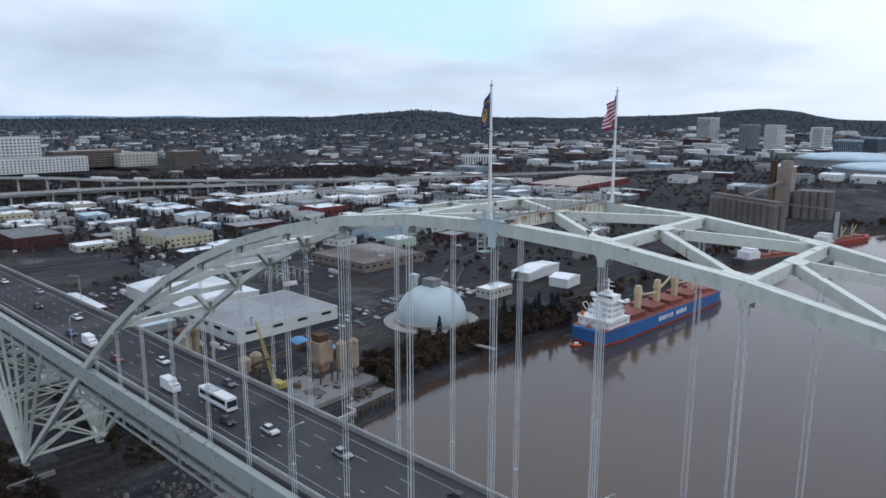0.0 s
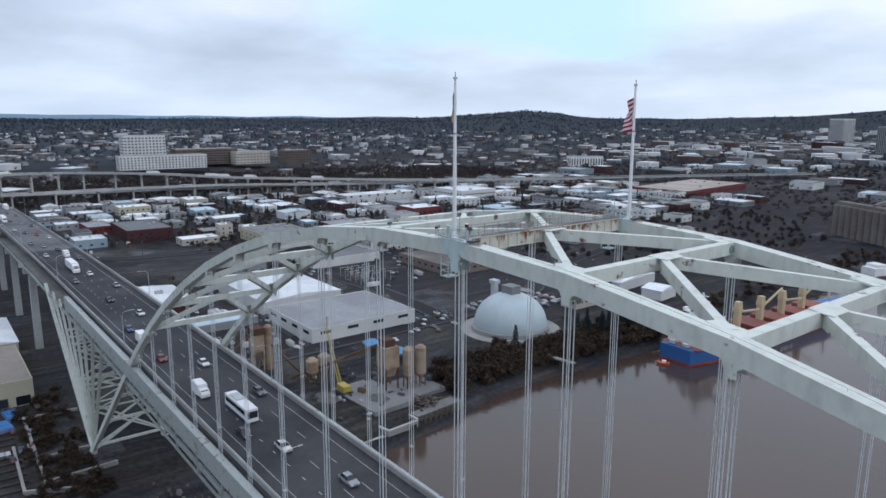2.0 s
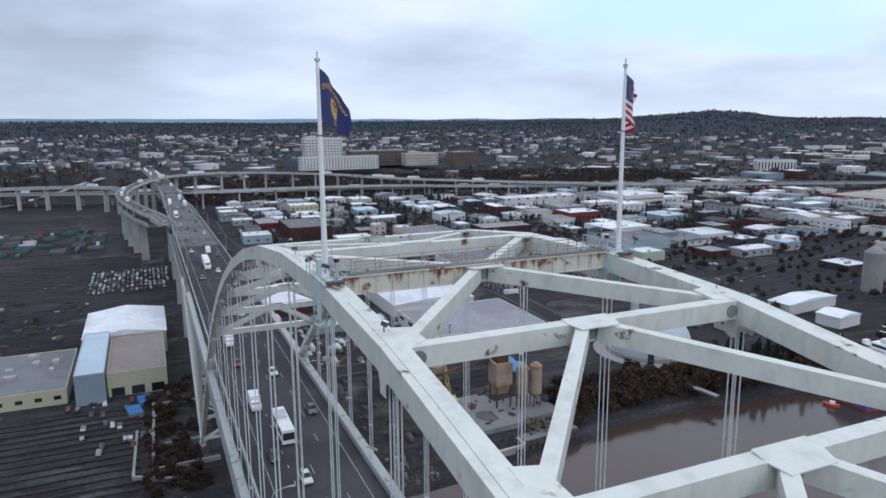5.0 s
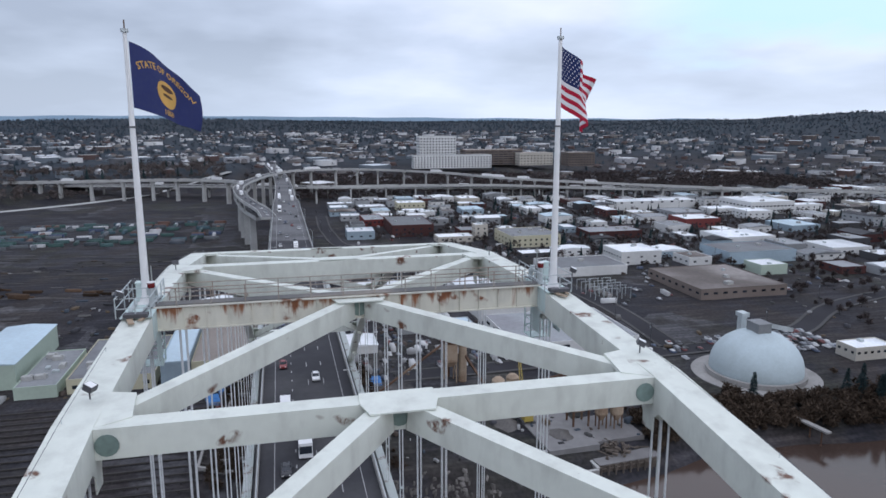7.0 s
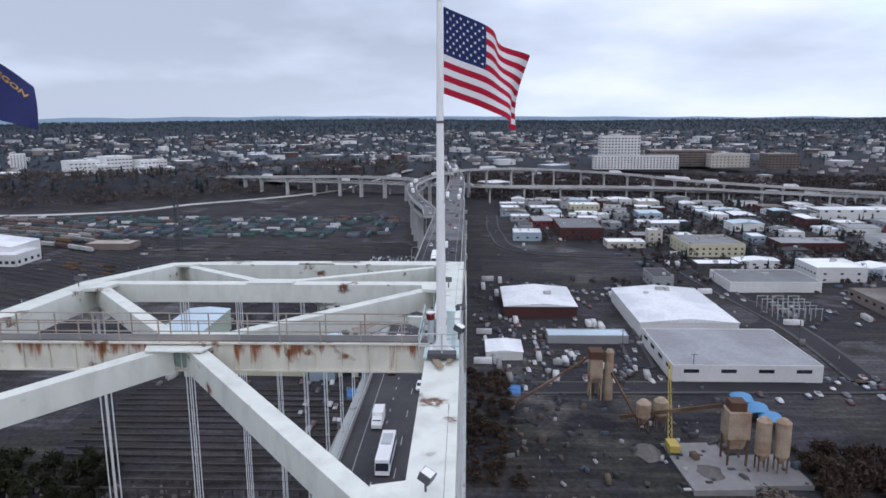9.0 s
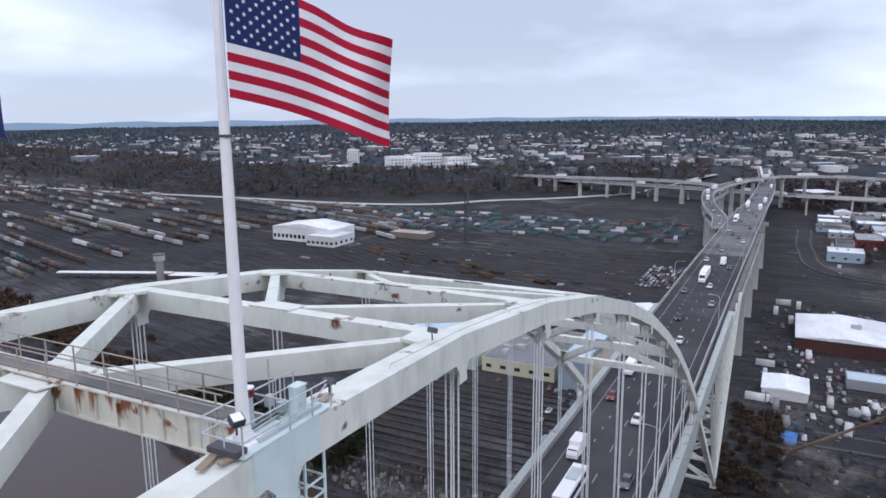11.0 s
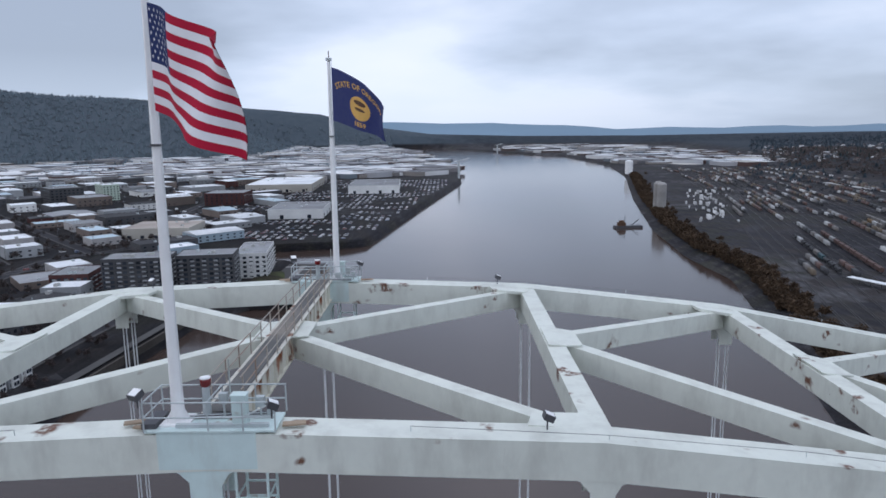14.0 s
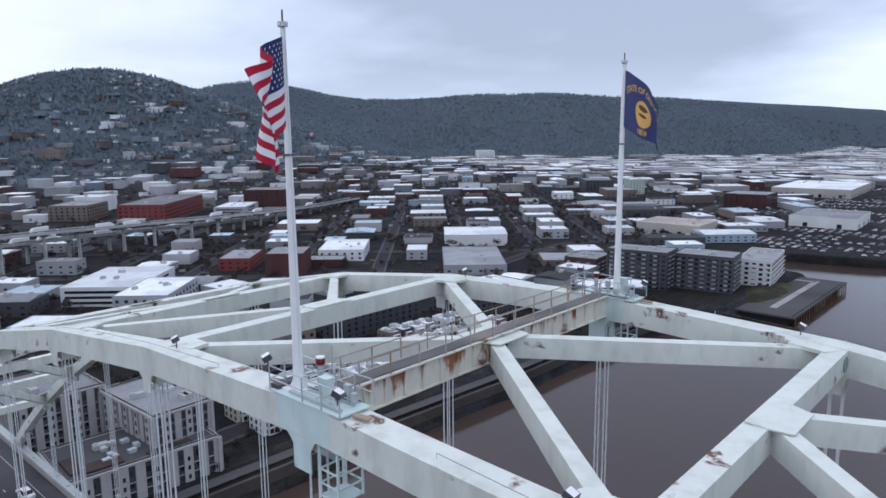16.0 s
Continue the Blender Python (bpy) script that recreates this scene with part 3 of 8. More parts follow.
bridge = thing("arch_bridge", (0, 0, 0), "pale grey-green painted steel tied-arch bridge over a brown river", "bridge")
node_x = [k * PANEL for k in range(-10, 11)]
RIB_W, RIB_H = 1.45, 1.42
for side in (-1, 1):
    s = Shape()
    ring = []
    xs = node_x
    for i, x in enumerate(xs):
        z = rib_z(x)
        sl = -0.00584 * x
        nrm = Vector((-sl, 0, 1)).normalized()
        for dy, dn in ((-RIB_W / 2, 0), (RIB_W / 2, 0), (RIB_W / 2, -RIB_H), (-RIB_W / 2, -RIB_H)):
            ring.append((x + nrm.x * dn, side * HR + dy, z + nrm.z * dn))
    fs = []
    for i in range(len(xs) - 1):
        for k in range(4):
            a, b2 = i * 4 + k, i * 4 + (k + 1) % 4
            fs.append((a, a + 4, b2 + 4, b2))
    s.add(ring, fs + [(0, 1, 2, 3), tuple(len(ring) - 1 - k for k in range(4))])
    # thin lips of the cover plates along both edges
    rib = part("arch_rib", s, M_PAINT, bridge, "pale weathered box rib with rust spots")
    for i, x in enumerate(xs[1:-1]):
        z0 = rib_z(x) - RIB_H
        w, d = 0.55, 1.1
        if x == 0:
            w, d = 0.7, 1.5
        poly = [(-w - 0.9, 0.15), (-w - 0.35, -0.10), (-w, -0.45), (-w, -d), (w * 0.6, -d), (w * 0.6, -0.55), (w, -0.12), (w + 0.5, 0.1)]
        tilt = -0.00584 * x
        for yo in (-RIB_W / 2 + 0.02, RIB_W / 2 - 0.06):
            ps = Shape().plate([(x + px, z0 + pz + (tilt * px if pz > -0.3 else 0)) for px, pz in poly], side * HR + yo, side * HR + yo + 0.05)
            part("hanger_plate", ps, M_PAINT_BLUE if x == 0 else M_PAINT, rib)
        part("hanger_block", Shape().box((x, side * HR, z0 - 0.35), (0.9, 0.8, 0.6)), M_PAINT, rib)
        hz = deck_z(x) - 0.4
        if z0 - hz < 3:
            continue
        for dx in (-0.30, 0.30):
            for dy in (-0.22, 0.22):
                part("hanger_rope", Shape().tube((x + dx, side * HR + dy, hz - 0.5), (x + dx, side * HR + dy, z0 - 0.3), 0.048, 6), M_ROPE, bridge, "bright steel suspender rope")
        part("hanger_clamp", Shape().box((x, side * HR, hz + 6.0), (0.74, 0.58, 0.10)), M_TIE, bridge)
    # lifeline along the top with its short posts
    pts = [(x, side * (HR + 0.42), rib_z(x) + 0.16) for x in np.arange(-103, 104, PANEL / 2) if abs(x) > 3.2]
    lp, ll = Shape(), {-1: Shape(), 1: Shape()}
    for q in pts:
        lp.tube((q[0], q[1], q[2] - 0.2), q, 0.016, 5)
    for a, c in zip(pts[:-1], pts[1:]):
        if a[0] * c[0] > 0:
            ll[1 if a[0] > 0 else -1].tube(a, c, 0.010, 4)
    tagged(part("lifeline_posts", lp, M_RAIL, rib), "", "", "", "stuff")
    for e in (-1, 1):
        part("lifeline", ll[e], M_STEEL, rib, "thin dark lifeline cable")
    # leg of the rib below the deck, down to the pier
    for e in (-1, 1):
        leg = Shape().beam((e * 136.5, side * HR, rib_z(137) - 0.3), (e * 196, side * HR, 9.0), 1.25, 1.5)
        part("arch_leg", leg, M_PAINT, bridge)
    # tie girder
    tg = sweep([(k * PANEL, 0, deck_z(k * PANEL)) for k in range(-16, 17)], side * HR, 1.5, 4.2, -4.75)
    tie = part("tie_girder", tg, M_TIE, bridge, "deep grey-green box girder along the deck edge")

# struts and their spreading diagonals between the ribs
for k in range(-8, 9):
    x = k * PANEL
    z = rib_z(x) - 0.66
    if k != 0:
        part("cross_strut", Shape().beam((x, -HR + 0.7, z), (x, HR - 0.7, z), 0.95, 1.18), M_PAINT, bridge)
    for e in ((-1, 1) if k == 0 else ((1,) if k > 0 else (-1,))):
        k2 = k + e
        if abs(k2) > 8:
            continue
        x2 = k2 * PANEL
        for side in (-1, 1):
            p, q = (x + e * 0.45, side * 0.55, z), (x2 - e * 0.65, side * (HR - 0.72), rib_z(x2) - 0.66)
            part("diagonal_brace", Shape().beam(p, q, 0.72, 1.12), M_PAINT, bridge)
        part("access_hole", Shape().tube((x + e * 0.49, 0, z + 0.02), (x + e * 0.53, 0, z + 0.02), 0.44, 14), M_HOLE, bridge)
        poly = [(x - e * 0.40, -1.5), (x + e * 0.45, -1.55), (x + e * 1.35, -1.25), (x + e * 1.35, 1.25), (x + e * 0.45, 1.55), (x - e * 0.40, 1.5)]
        v = [(px, py, rib_z(px) - 0.06) for px, py in poly] + [(px, py, rib_z(px) + 0.005) for px, py in poly]
        part("gusset_plate", Shape().add(v, [tuple(range(5, -1, -1)), tuple(range(6, 12))] + [(a, (a + 1) % 6, 6 + (a + 1) % 6, 6 + a) for a in range(6)]), M_PAINT, bridge)
        # gusset plates over the joints at the ribs
        for side in (-1, 1):
            zz = rib_z(x2) - 0.10
            poly = [(x2 - e * 2.6, side * (HR - 0.5)), (x2 - e * 2.3, side * (HR - 1.7)), (x2 - e * 0.3, side * (HR - 1.9)), (x2 + e * 0.45, side * (HR - 0.5))]
            if e * side > 0:
                poly = poly[::-1]
            v = [(px, py, rib_z(px) - 0.20 - 0.03) for px, py in poly] + [(px, py, rib_z(px) - 0.04) for px, py in poly]
            part("gusset_plate", Shape().add(v, [(3, 2, 1, 0), (4, 5, 6, 7), (0, 1, 5, 4), (1, 2, 6, 5), (2, 3, 7, 6), (3, 0, 4, 7)]), M_PAINT, bridge)
            # round access holes beside the joints
            part("access_hole", Shape().tube((x2 + e * 0.49, side * (HR - 1.15), rib_z(x2) - 0.7), (x2 + e * 0.52, side * (HR - 1.15), rib_z(x2) - 0.7), 0.42, 14), M_HOLE, bridge)

M_GRATE = material("walkway_grating", (0.12, 0.118, 0.115), 0.7, 0.3, 2.0, other=(0.17, 0.15, 0.13))
# the rusting crown beam with its catwalk
crown = part("crown_beam", Shape().box((0, 0, 109.45), (0.9, 2 * HR - 1.2, 1.25)), M_BEAM, bridge, "cream crown beam with streaks of brown rust")
part("flange", Shape().box((0, 0, 110.1), (1.25, 2 * HR - 1.2, 0.07)), M_FLANGE, crown)
part("flange", Shape().box((0, 0, 108.82), (1.15, 2 * HR - 1.2, 0.07)), M_BEAM, crown)
for i in range(17):
    y = -9.6 + i * 1.2
    for e in (-1, 1):
        part("stiffener", Shape().box((e * 0.51, y, 109.44), (0.12, 0.03, 1.2)), M_BEAM, crown)
part("catwalk_plate", Shape().box((0, 0, 110.165), (0.85, 2 * HR - 1.3, 0.05)), M_GRATE, crown, "dark grey grating walkway")
for e in (-1, 1):
    for i in range(12):
        y = -9.9 + i * 1.8
        part("rail_post", Shape().box((e * 0.60, y, 110.66), (0.05, 0.05, 1.0)), M_OLDRAIL, crown)
    for z in (110.66, 111.14):
        part("handrail", Shape().tube((e * 0.60, -10.2, z), (e * 0.60, 10.2, z), 0.03, 6), M_OLDRAIL, crown)
# platforms round the feet of the flag poles
for side, px in ((-1, -1.2), (1, 0.85)):
    y0, y1 = side * HR - 0.75, side * HR + 0.95
    x0, x1 = -2.1, 2.4
    plat = part("pole_platform", Shape().box((0.15, side * HR, 110.04), (4.5, 1.55, 0.07)), M_PAINT_BLUE, bridge)
    for (xa, ya) in [(x0, y0), (x0, y1), (x1, y0), (x1, y1), (0.1, y0), (0.1, y1), (x0, side * HR), (1.3, y0), (1.3, y1)]:
        part("rail_post", Shape().tube((xa, ya, 110.05), (xa, ya, 111.1), 0.032, 6), M_RAIL, plat)
    for z in (110.55, 111.08):
        for a, b2 in (((x0, y0), (x0, y1)), ((x0, y0), (x1, y0)), ((x0, y1), (x1, y1))):
            part("handrail", Shape().tube((*a, z), (*b2, z), 0.03, 6), M_RAIL, plat)
    part("toe_plate", Shape().box((-2.0, side * HR, 110.16), (0.5, 1.2, 0.2)), M_STEEL, plat)
    for bx, bz, bw in ((0.35, 0.75, 0.28), (0.95, 0.30, 0.34), (1.65, 0.62, 0.30), (2.0, 0.35, 0.22)):
        part("junction_box", Shape().box((bx, side * HR - side * 0.30, 110.08 + bz), (bw, 0.22, 0.38)).beam((bx, side * HR - side * 0.30, 110.05), (bx, side * HR - side * 0.30, 110.1 + bz), 0.06, 0.06), M_RAIL, plat)
    for (bx, by, bw, bd, br) in ((-2.7, 0.15, 0.9, 0.28, 0.3), (-2.3, -0.35, 0.7, 0.2, -0.2), (2.9, -0.1, 0.8, 0.3, 0.15)):
        part("plank", Shape().box((bx, side * HR + by, rib_z(bx) + 0.05), (bw, bd, 0.07), br), M_TAN, plat, "weathered timber plank")
    for k in range(4):
        cy = side * HR - side * (0.15 + 0.12 * k)
        part("conduit", Shape().tube((-1.6 + 0.3 * k, cy, 110.14), (1.9, cy - side * 0.2, 110.14), 0.035, 6), M_STEEL if k % 2 else M_RAIL, plat)
    part("control_cabinet", Shape().box((1.1, side * (HR + 0.3), 110.62), (0.5, 0.35, 1.1)).box((1.1, side * (HR + 0.3), 111.2), (0.56, 0.41, 0.06)), M_PAINT_BLUE, plat)
    part("antenna", Shape().tube((0.55, side * (HR - 0.45), 110.08), (0.55, side * (HR - 0.45), 112.2), 0.03, 6), M_TIE, plat)
    part("cable_tray", Shape().box((0.5, side * HR + side * 0.45, 110.14), (3.2, 0.18, 0.12)), M_RAIL, plat)
    part("cross_rail", Shape().tube((0.1, y0, 111.08), (0.1, y1, 111.08), 0.03, 6), M_RAIL, plat)
    part("cross_rail", Shape().tube((1.3, y0, 110.55), (x1, y0, 111.08), 0.03, 6), M_RAIL, plat)
    # hanging inspection basket
    cage = part("inspection_basket", Shape().box((1.45, side * HR, 106.33), (1.1, 1.24, 0.06)), M_PAINT_BLUE, bridge, "pale blue-green steel inspection cage under the rib")
    for xa in (0.9, 2.0):
        for yo in (-0.62, 0.62):
            part("upright", Shape().beam((xa, side * HR + yo, 108.7), (xa, side * HR + yo, 106.3), 0.08, 0.08), M_PAINT_BLUE, cage)
    for z in (106.35, 106.9, 107.5):
        for yo in (-0.62, 0.62):
            part("guard_bar", Shape().beam((0.9, side * HR + yo, z), (2.0, side * HR + yo, z), 0.06, 0.06), M_PAINT_BLUE, cage)
        for xa in (0.9, 2.0):
            part("guard_bar", Shape().beam((xa, side * HR - 0.62, z), (xa, side * HR + 0.62, z), 0.06, 0.06), M_PAINT_BLUE, cage)
    part("crown_sleeve", Shape().box((0, side * HR, 109.31), (3.4, RIB_W + 0.03, RIB_H - 0.08)), M_PAINT_BLUE, bridge, "fresher blue-green paint at the crown")
    # red obstruction beacon on its post
    b = thing("warning_beacon", (-0.35, side * (HR - 0.55), 110.07), "red aviation beacon on a grey post at the crown", "beacon", "beacons")
    part("post", Shape().tube((0, 0, 0), (0, 0, 1.1), 0.16, 12, 0.13), M_RAIL, b)
    part("lens", Shape().lathe((0, 0, 1.1), [(0.13, 0), (0.19, 0.05), (0.19, 0.20), (0.20, 0.24), (0.20, 0.30)], 14), material("beacon_red", (0.16, 0.012, 0.014), 0.25, 0.1), b, "dark red glass lens", smooth=True)
    part("cap", Shape().tube((0, 0, 1.40), (0, 0, 1.45), 0.19, 12), M_WHITE, b)


def floodlight(loc, rz, group="floodlights"):
    f = thing("floodlight", loc, "black floodlight on a short bracket aimed at a flag", "floodlight", group, rz=rz)
    part("stem", Shape().tube((0, 0, 0), (0, 0, 0.34), 0.035, 6), M_STEEL, f)
    h = Shape().add([(-0.2, -0.17, 0.30), (0.2, -0.17, 0.30), (0.2, 0.17, 0.46), (-0.2, 0.17, 0.46), (-0.2, -0.27, 0.52), (0.2, -0.27, 0.52), (0.2, 0.08, 0.68), (-0.2, 0.08, 0.68)],
                    [(3, 2, 1, 0), (4, 5, 6, 7), (0, 1, 5, 4), (1, 2, 6, 5), (2, 3, 7, 6), (3, 0, 4, 7)])
    part("housing", h, M_STEEL, f)
    part("lamp_glass", Shape().add([(-0.17, -0.24, 0.54), (0.17, -0.24, 0.54), (0.17, 0.06, 0.68), (-0.17, 0.06, 0.68)], [(0, 1, 2, 3)]), M_WHITE, f, "pale front glass")
    return f


for side in (-1, 1):
    floodlight((-2.25, side * (HR + 0.7), 110.9), 0.4 * side)
    floodlight((2.3, side * (HR + 0.75), 110.5), 1.9)
    for e in (-1, 1):
        floodlight((e * 11.8, side * (HR - 0.1), rib_z(11.8)), 0.6 + e)

# ---- flag poles and flags ----


def flag_point(u, v, hoist, fly, phase, droop, amp=1.0, lean=0.0):
    """A point of the waving cloth, u along the fly and v up the hoist, both from 0 to 1."""
    w = amp * (0.52 * u * math.sin(u * 7.5 + phase + v * 1.4) + 0.30 * u * u * math.sin(u * 14 + 2 * phase - v * 3))
    sag = -droop * u * (1 + 0.35 * u) - lean * u * u * v + 0.08 * math.sin(u * 6 + phase) * u
    x = u * fly * (1 - 0.07 * u)
    return (0.22 + x, w, v * hoist + sag + 0.14 * u * (0.5 - v) * math.sin(phase))


def cloth(name, u0, u1, v0, v1, mat, parent, dims, off, nu=24, nv=8, label=""):
    """A piece of the flag as a thin double sheet, so that it reads from both sides."""
    s = Shape()
    for sg in (-1, 1):
        o = len(s.v)
        for j in range(nv + 1):
            for i in range(nu + 1):
                p = flag_point(u0 + (u1 - u0) * i / nu, v0 + (v1 - v0) * j / nv, *dims)
                s.v.append((p[0], p[1] + sg * off, p[2]))
        for j in range(nv):
            for i in range(nu):
                a = o + j * (nu + 1) + i
                q = (a, a + 1, a + nu + 2, a + nu + 1)
                s.f.append(q if sg < 0 else q[::-1])
    return part(name, s, mat, parent, label, smooth=True)


def applied(name, pts, tris, mat, parent, dims, off, label=""):
    """A flat device of the flag, given in u and v, laid on both faces of the cloth."""
    s = Shape()
    for sg in (-1, 1):
        o = len(s.v)
        for u, v in pts:
            p = flag_point(u, v, *dims)
            s.v.append((p[0], p[1] + sg * off, p[2]))
        s.f += [tuple(i + o for i in (t if sg < 0 else t[::-1])) for t in tris]
    return part(name, s, mat, parent, label)


def flag_pole(loc, height, label):
    p = thing("flag_pole", loc, label, "flag pole", "flag poles on the crown")
    part("pole", Shape().lathe((0, 0, 0), [(0.38, 0), (0.38, 0.12), (0.23, 0.45), (0.21, 1.2), (0.175, 6.0), (0.105, height - 0.7), (0.09, height - 0.6)], 16), M_WHITE, p, smooth=True)
    part("base_plate", Shape().box((0, 0, 0.04), (1.0, 1.0, 0.08)), M_WHITE, p)
    part("truck", Shape().tube((0, 0, height - 0.62), (0, 0, height - 0.45), 0.2, 12), M_RAIL, p)
    part("lightning_rod", Shape().tube((0, 0, height - 0.45), (0, 0, height), 0.035, 6), M_RUST, p)
    part("halyard", Shape().tube((0.21, -0.06, 1.0), (0.17, -0.04, height - 0.6), 0.015, 4), M_ROPE, p)
    part("cleat_ring", Shape().tube((0, 0, 9.6), (0, 0, 9.68), 0.20, 12), M_STEEL, p)
    return p


POLE_H = 15.1
flag_pole((-1.2, -11.65, 110.07), POLE_H, "tall tapered white flag pole carrying the striped flag")
flag_pole((0.85, 11.65, 110.07), POLE_H, "tall tapered white flag pole carrying the dark blue flag")

M_RED = material("flag_red", (0.42, 0.016, 0.045), 0.8, 0.08, 2.0)
M_CLOTH = material("flag_white", (0.74, 0.74, 0.77), 0.8, 0.06, 2.0)
M_CANTON = material("flag_blue", (0.022, 0.035, 0.12), 0.8, 0.08, 2.0)
M_NAVY = material("state_flag_blue", (0.02, 0.03, 0.13), 0.75, 0.08, 2.0)
M_GOLD = material("flag_gold", (0.62, 0.36, 0.09), 0.7, 0.1, 3.0)

us = thing("flag", (-1.2, -11.65, 110.07 + 10.75), "striped red and white flag with starred blue canton, flying", "flag", "flags", rz=math.atan2(-0.74, 0.67))
dims = (3.35, 5.2, 0.6, 1.2)
for i in range(13):
    u0 = 0.41 if i >= 6 else 0.0
    cloth("stripe", u0, 1.0, i / 13, (i + 1) / 13, M_RED if i % 2 == 0 else M_CLOTH, us, dims, 0.012, 26, 1, "red stripe" if i % 2 == 0 else "white stripe")
canton = cloth("canton", 0.0, 0.41, 6 / 13, 1.0, M_CANTON, us, dims, 0.012, 14, 7, "dark blue canton")
for r in range(9):
    n = 6 if r % 2 == 0 else 5
    for c in range(n):
        cu = 0.41 * ((2 * c + 1 + (r % 2)) / 12)
        cv = 6 / 13 + (7 / 13) * ((r + 1) / 10)
        pts = [(cu + 0.0135 * (1 if k % 2 == 0 else 0.42) * math.sin(k * math.pi / 5), cv + 0.0225 * (1 if k % 2 == 0 else 0.42) * math.cos(k * math.pi / 5)) for k in range(10)] + [(cu, cv)]
        applied("star", pts, [(k, 10, (k + 1) % 10) for k in range(10)], M_CLOTH, canton, dims, 0.028)

st = thing("flag", (0.85, 11.65, 110.07 + 10.65), "navy blue state flag with gold lettering and shield, flying", "flag", "flags", rz=math.atan2(-0.6, 0.8))
dims2 = (3.4, 5.0, 2.3, 1.1, 0.5, 1.2)
cloth("cloth", 0, 1, 0, 1, M_NAVY, st, dims2, 0.012, 34, 12)


def lettering(text, parent, dims, cu, cv, size, arc, mat):
    """The word laid on the cloth, set along a shallow arch when arc is not 0."""
    cu_data = bpy.data.curves.new("lettering", "FONT")
    cu_data.body, cu_data.size, cu_data.align_x, cu_data.align_y, cu_data.resolution_u = text, 1.0, "CENTER", "CENTER", 2
    cu_data.offset = 0.02
    tmp = new("lettering_source", cu_data)
    bpy.context.view_layer.update()
    me = bpy.data.meshes.new_from_object(tmp.evaluated_get(bpy.context.evaluated_depsgraph_get()))
    bpy.data.objects.remove(tmp)
    bpy.data.curves.remove(cu_data)
    bm = bmesh.new()
    bm.from_mesh(me)
    bmesh.ops.triangulate(bm, faces=bm.faces[:])
    bmesh.ops.subdivide_edges(bm, edges=[e for e in bm.edges if e.calc_length() > 0.25], cuts=2)
    bmesh.ops.triangulate(bm, faces=bm.faces[:])
    pts, tris = [], []
    bm.verts.index_update()
    for v in bm.verts:
        x, y = v.co.x * size, v.co.y * size
        if arc:
            a = x / arc
            x, y = (arc + y) * math.sin(a), (arc + y) * math.cos(a) - arc
        pts.append((cu + x / dims[1], cv + y / dims[0]))
    for fc in bm.faces:
        tris.append(tuple(v.index for v in fc.verts))
    bm.free()
    bpy.data.meshes.remove(me)
    applied("lettering", pts, tris, mat, parent, dims, 0.03, "gold lettering reading " + text)


def lettering_sides(text, cu, cv, size, arc):
    lettering(text, st, dims2, cu, cv, size, arc, M_GOLD)


lettering_sides("STATE OF OREGON", 0.50, 0.83, 0.50, 4.2)
lettering_sides("1859", 0.50, 0.11, 0.46, 0)
def disc(cu, cv, ru, rv, n, rings):
    """An egg-shaped device in fine rings, so that it follows the cloth."""
    pts = [(cu, cv)]
    for r in range(1, rings + 1):
        q = r / rings
        pts += [(cu + q * ru * math.cos(k * math.tau / n), cv + q * rv * math.sin(k * math.tau / n) * (1.12 if k > n / 2 else 0.9)) for k in range(n)]
    tris = [(0, 1 + k, 1 + (k + 1) % n) for k in range(n)]
    for r in range(rings - 1):
        a, c = 1 + r * n, 1 + (r + 1) * n
        tris += [(a + k, c + k, c + (k + 1) % n) for k in range(n)] + [(a + k, c + (k + 1) % n, a + (k + 1) % n) for k in range(n)]
    return pts, tris


pts, tris = disc(0.50, 0.46, 0.165, 0.235, 20, 4)
applied("shield", pts, tris, M_GOLD, st, dims2, 0.03, "gold shield device")
for cu, cv, ru, rv, mt in ((0.50, 0.55, 0.10, 0.05, M_RUST), (0.50, 0.42, 0.085, 0.03, M_RUST)):
    pts, tris = disc(cu, cv, ru, rv, 14, 3)
    applied("shield_field", pts, tris, mt, st, dims2, 0.045, "dark field of the shield")

# ---- decks ----


def bend(points, n=10):
    """A smooth curve through the points."""
    out = []
    p = [Vector(q) for q in points]
    p = [p[0] * 2 - p[1]] + p + [p[-1] * 2 - p[-2]]
    for i in range(1, len(p) - 2):
        for k in range(n):
            t = k / n
            out.append(0.5 * ((2 * p[i]) + (p[i + 1] - p[i - 1]) * t + (2 * p[i - 1] - 5 * p[i] + 4 * p[i + 1] - p[i + 2]) * t * t + (3 * p[i] - p[i - 1] - 3 * p[i + 1] + p[i + 2]) * t ** 3))
    out.append(p[-2])
    return [tuple(q) for q in out]


main_line = [(x, 0, deck_z(x)) for x in np.arange(-420, 561, 20)]
west_deck = [(x, 0, deck_z(x)) for x in list(np.arange(-420, 321, 20)) + [327]]
east_deck = [(x, 0, deck_z(x)) for x in [327.1, 340] + list(np.arange(360, 561, 20))]
solid("road_east_deck", ribbon(east_deck, 21.4, 0.6), M_DECK_CONC, "pale worn concrete roadway of the approach spans", "road", kind="structure")
solid("road_upper_deck", ribbon(west_deck, 21.4, 0.6), M_ASPHALT, "dark asphalt upper deck of the bridge with four lanes", "road", kind="structure")
lower_line = [(x, 0, deck_z(x) - 7.0) for x in np.arange(-420, 461, 20)]
solid("road_lower_deck", ribbon(lower_line, 21.4, 0.8), M_CONC, "shadowed lower deck of the bridge", "road", kind="structure")
for off in (-10.05, 10.05):
    b = solid("parapet", sweep(main_line, off, 0.45, 0.95, 0.0), M_CONC, "grey concrete parapet along the roadway", "parapet", kind="structure")
    part("parapet_rail", sweep(main_line, off, 0.12, 0.10, 1.15), M_RAIL, b)
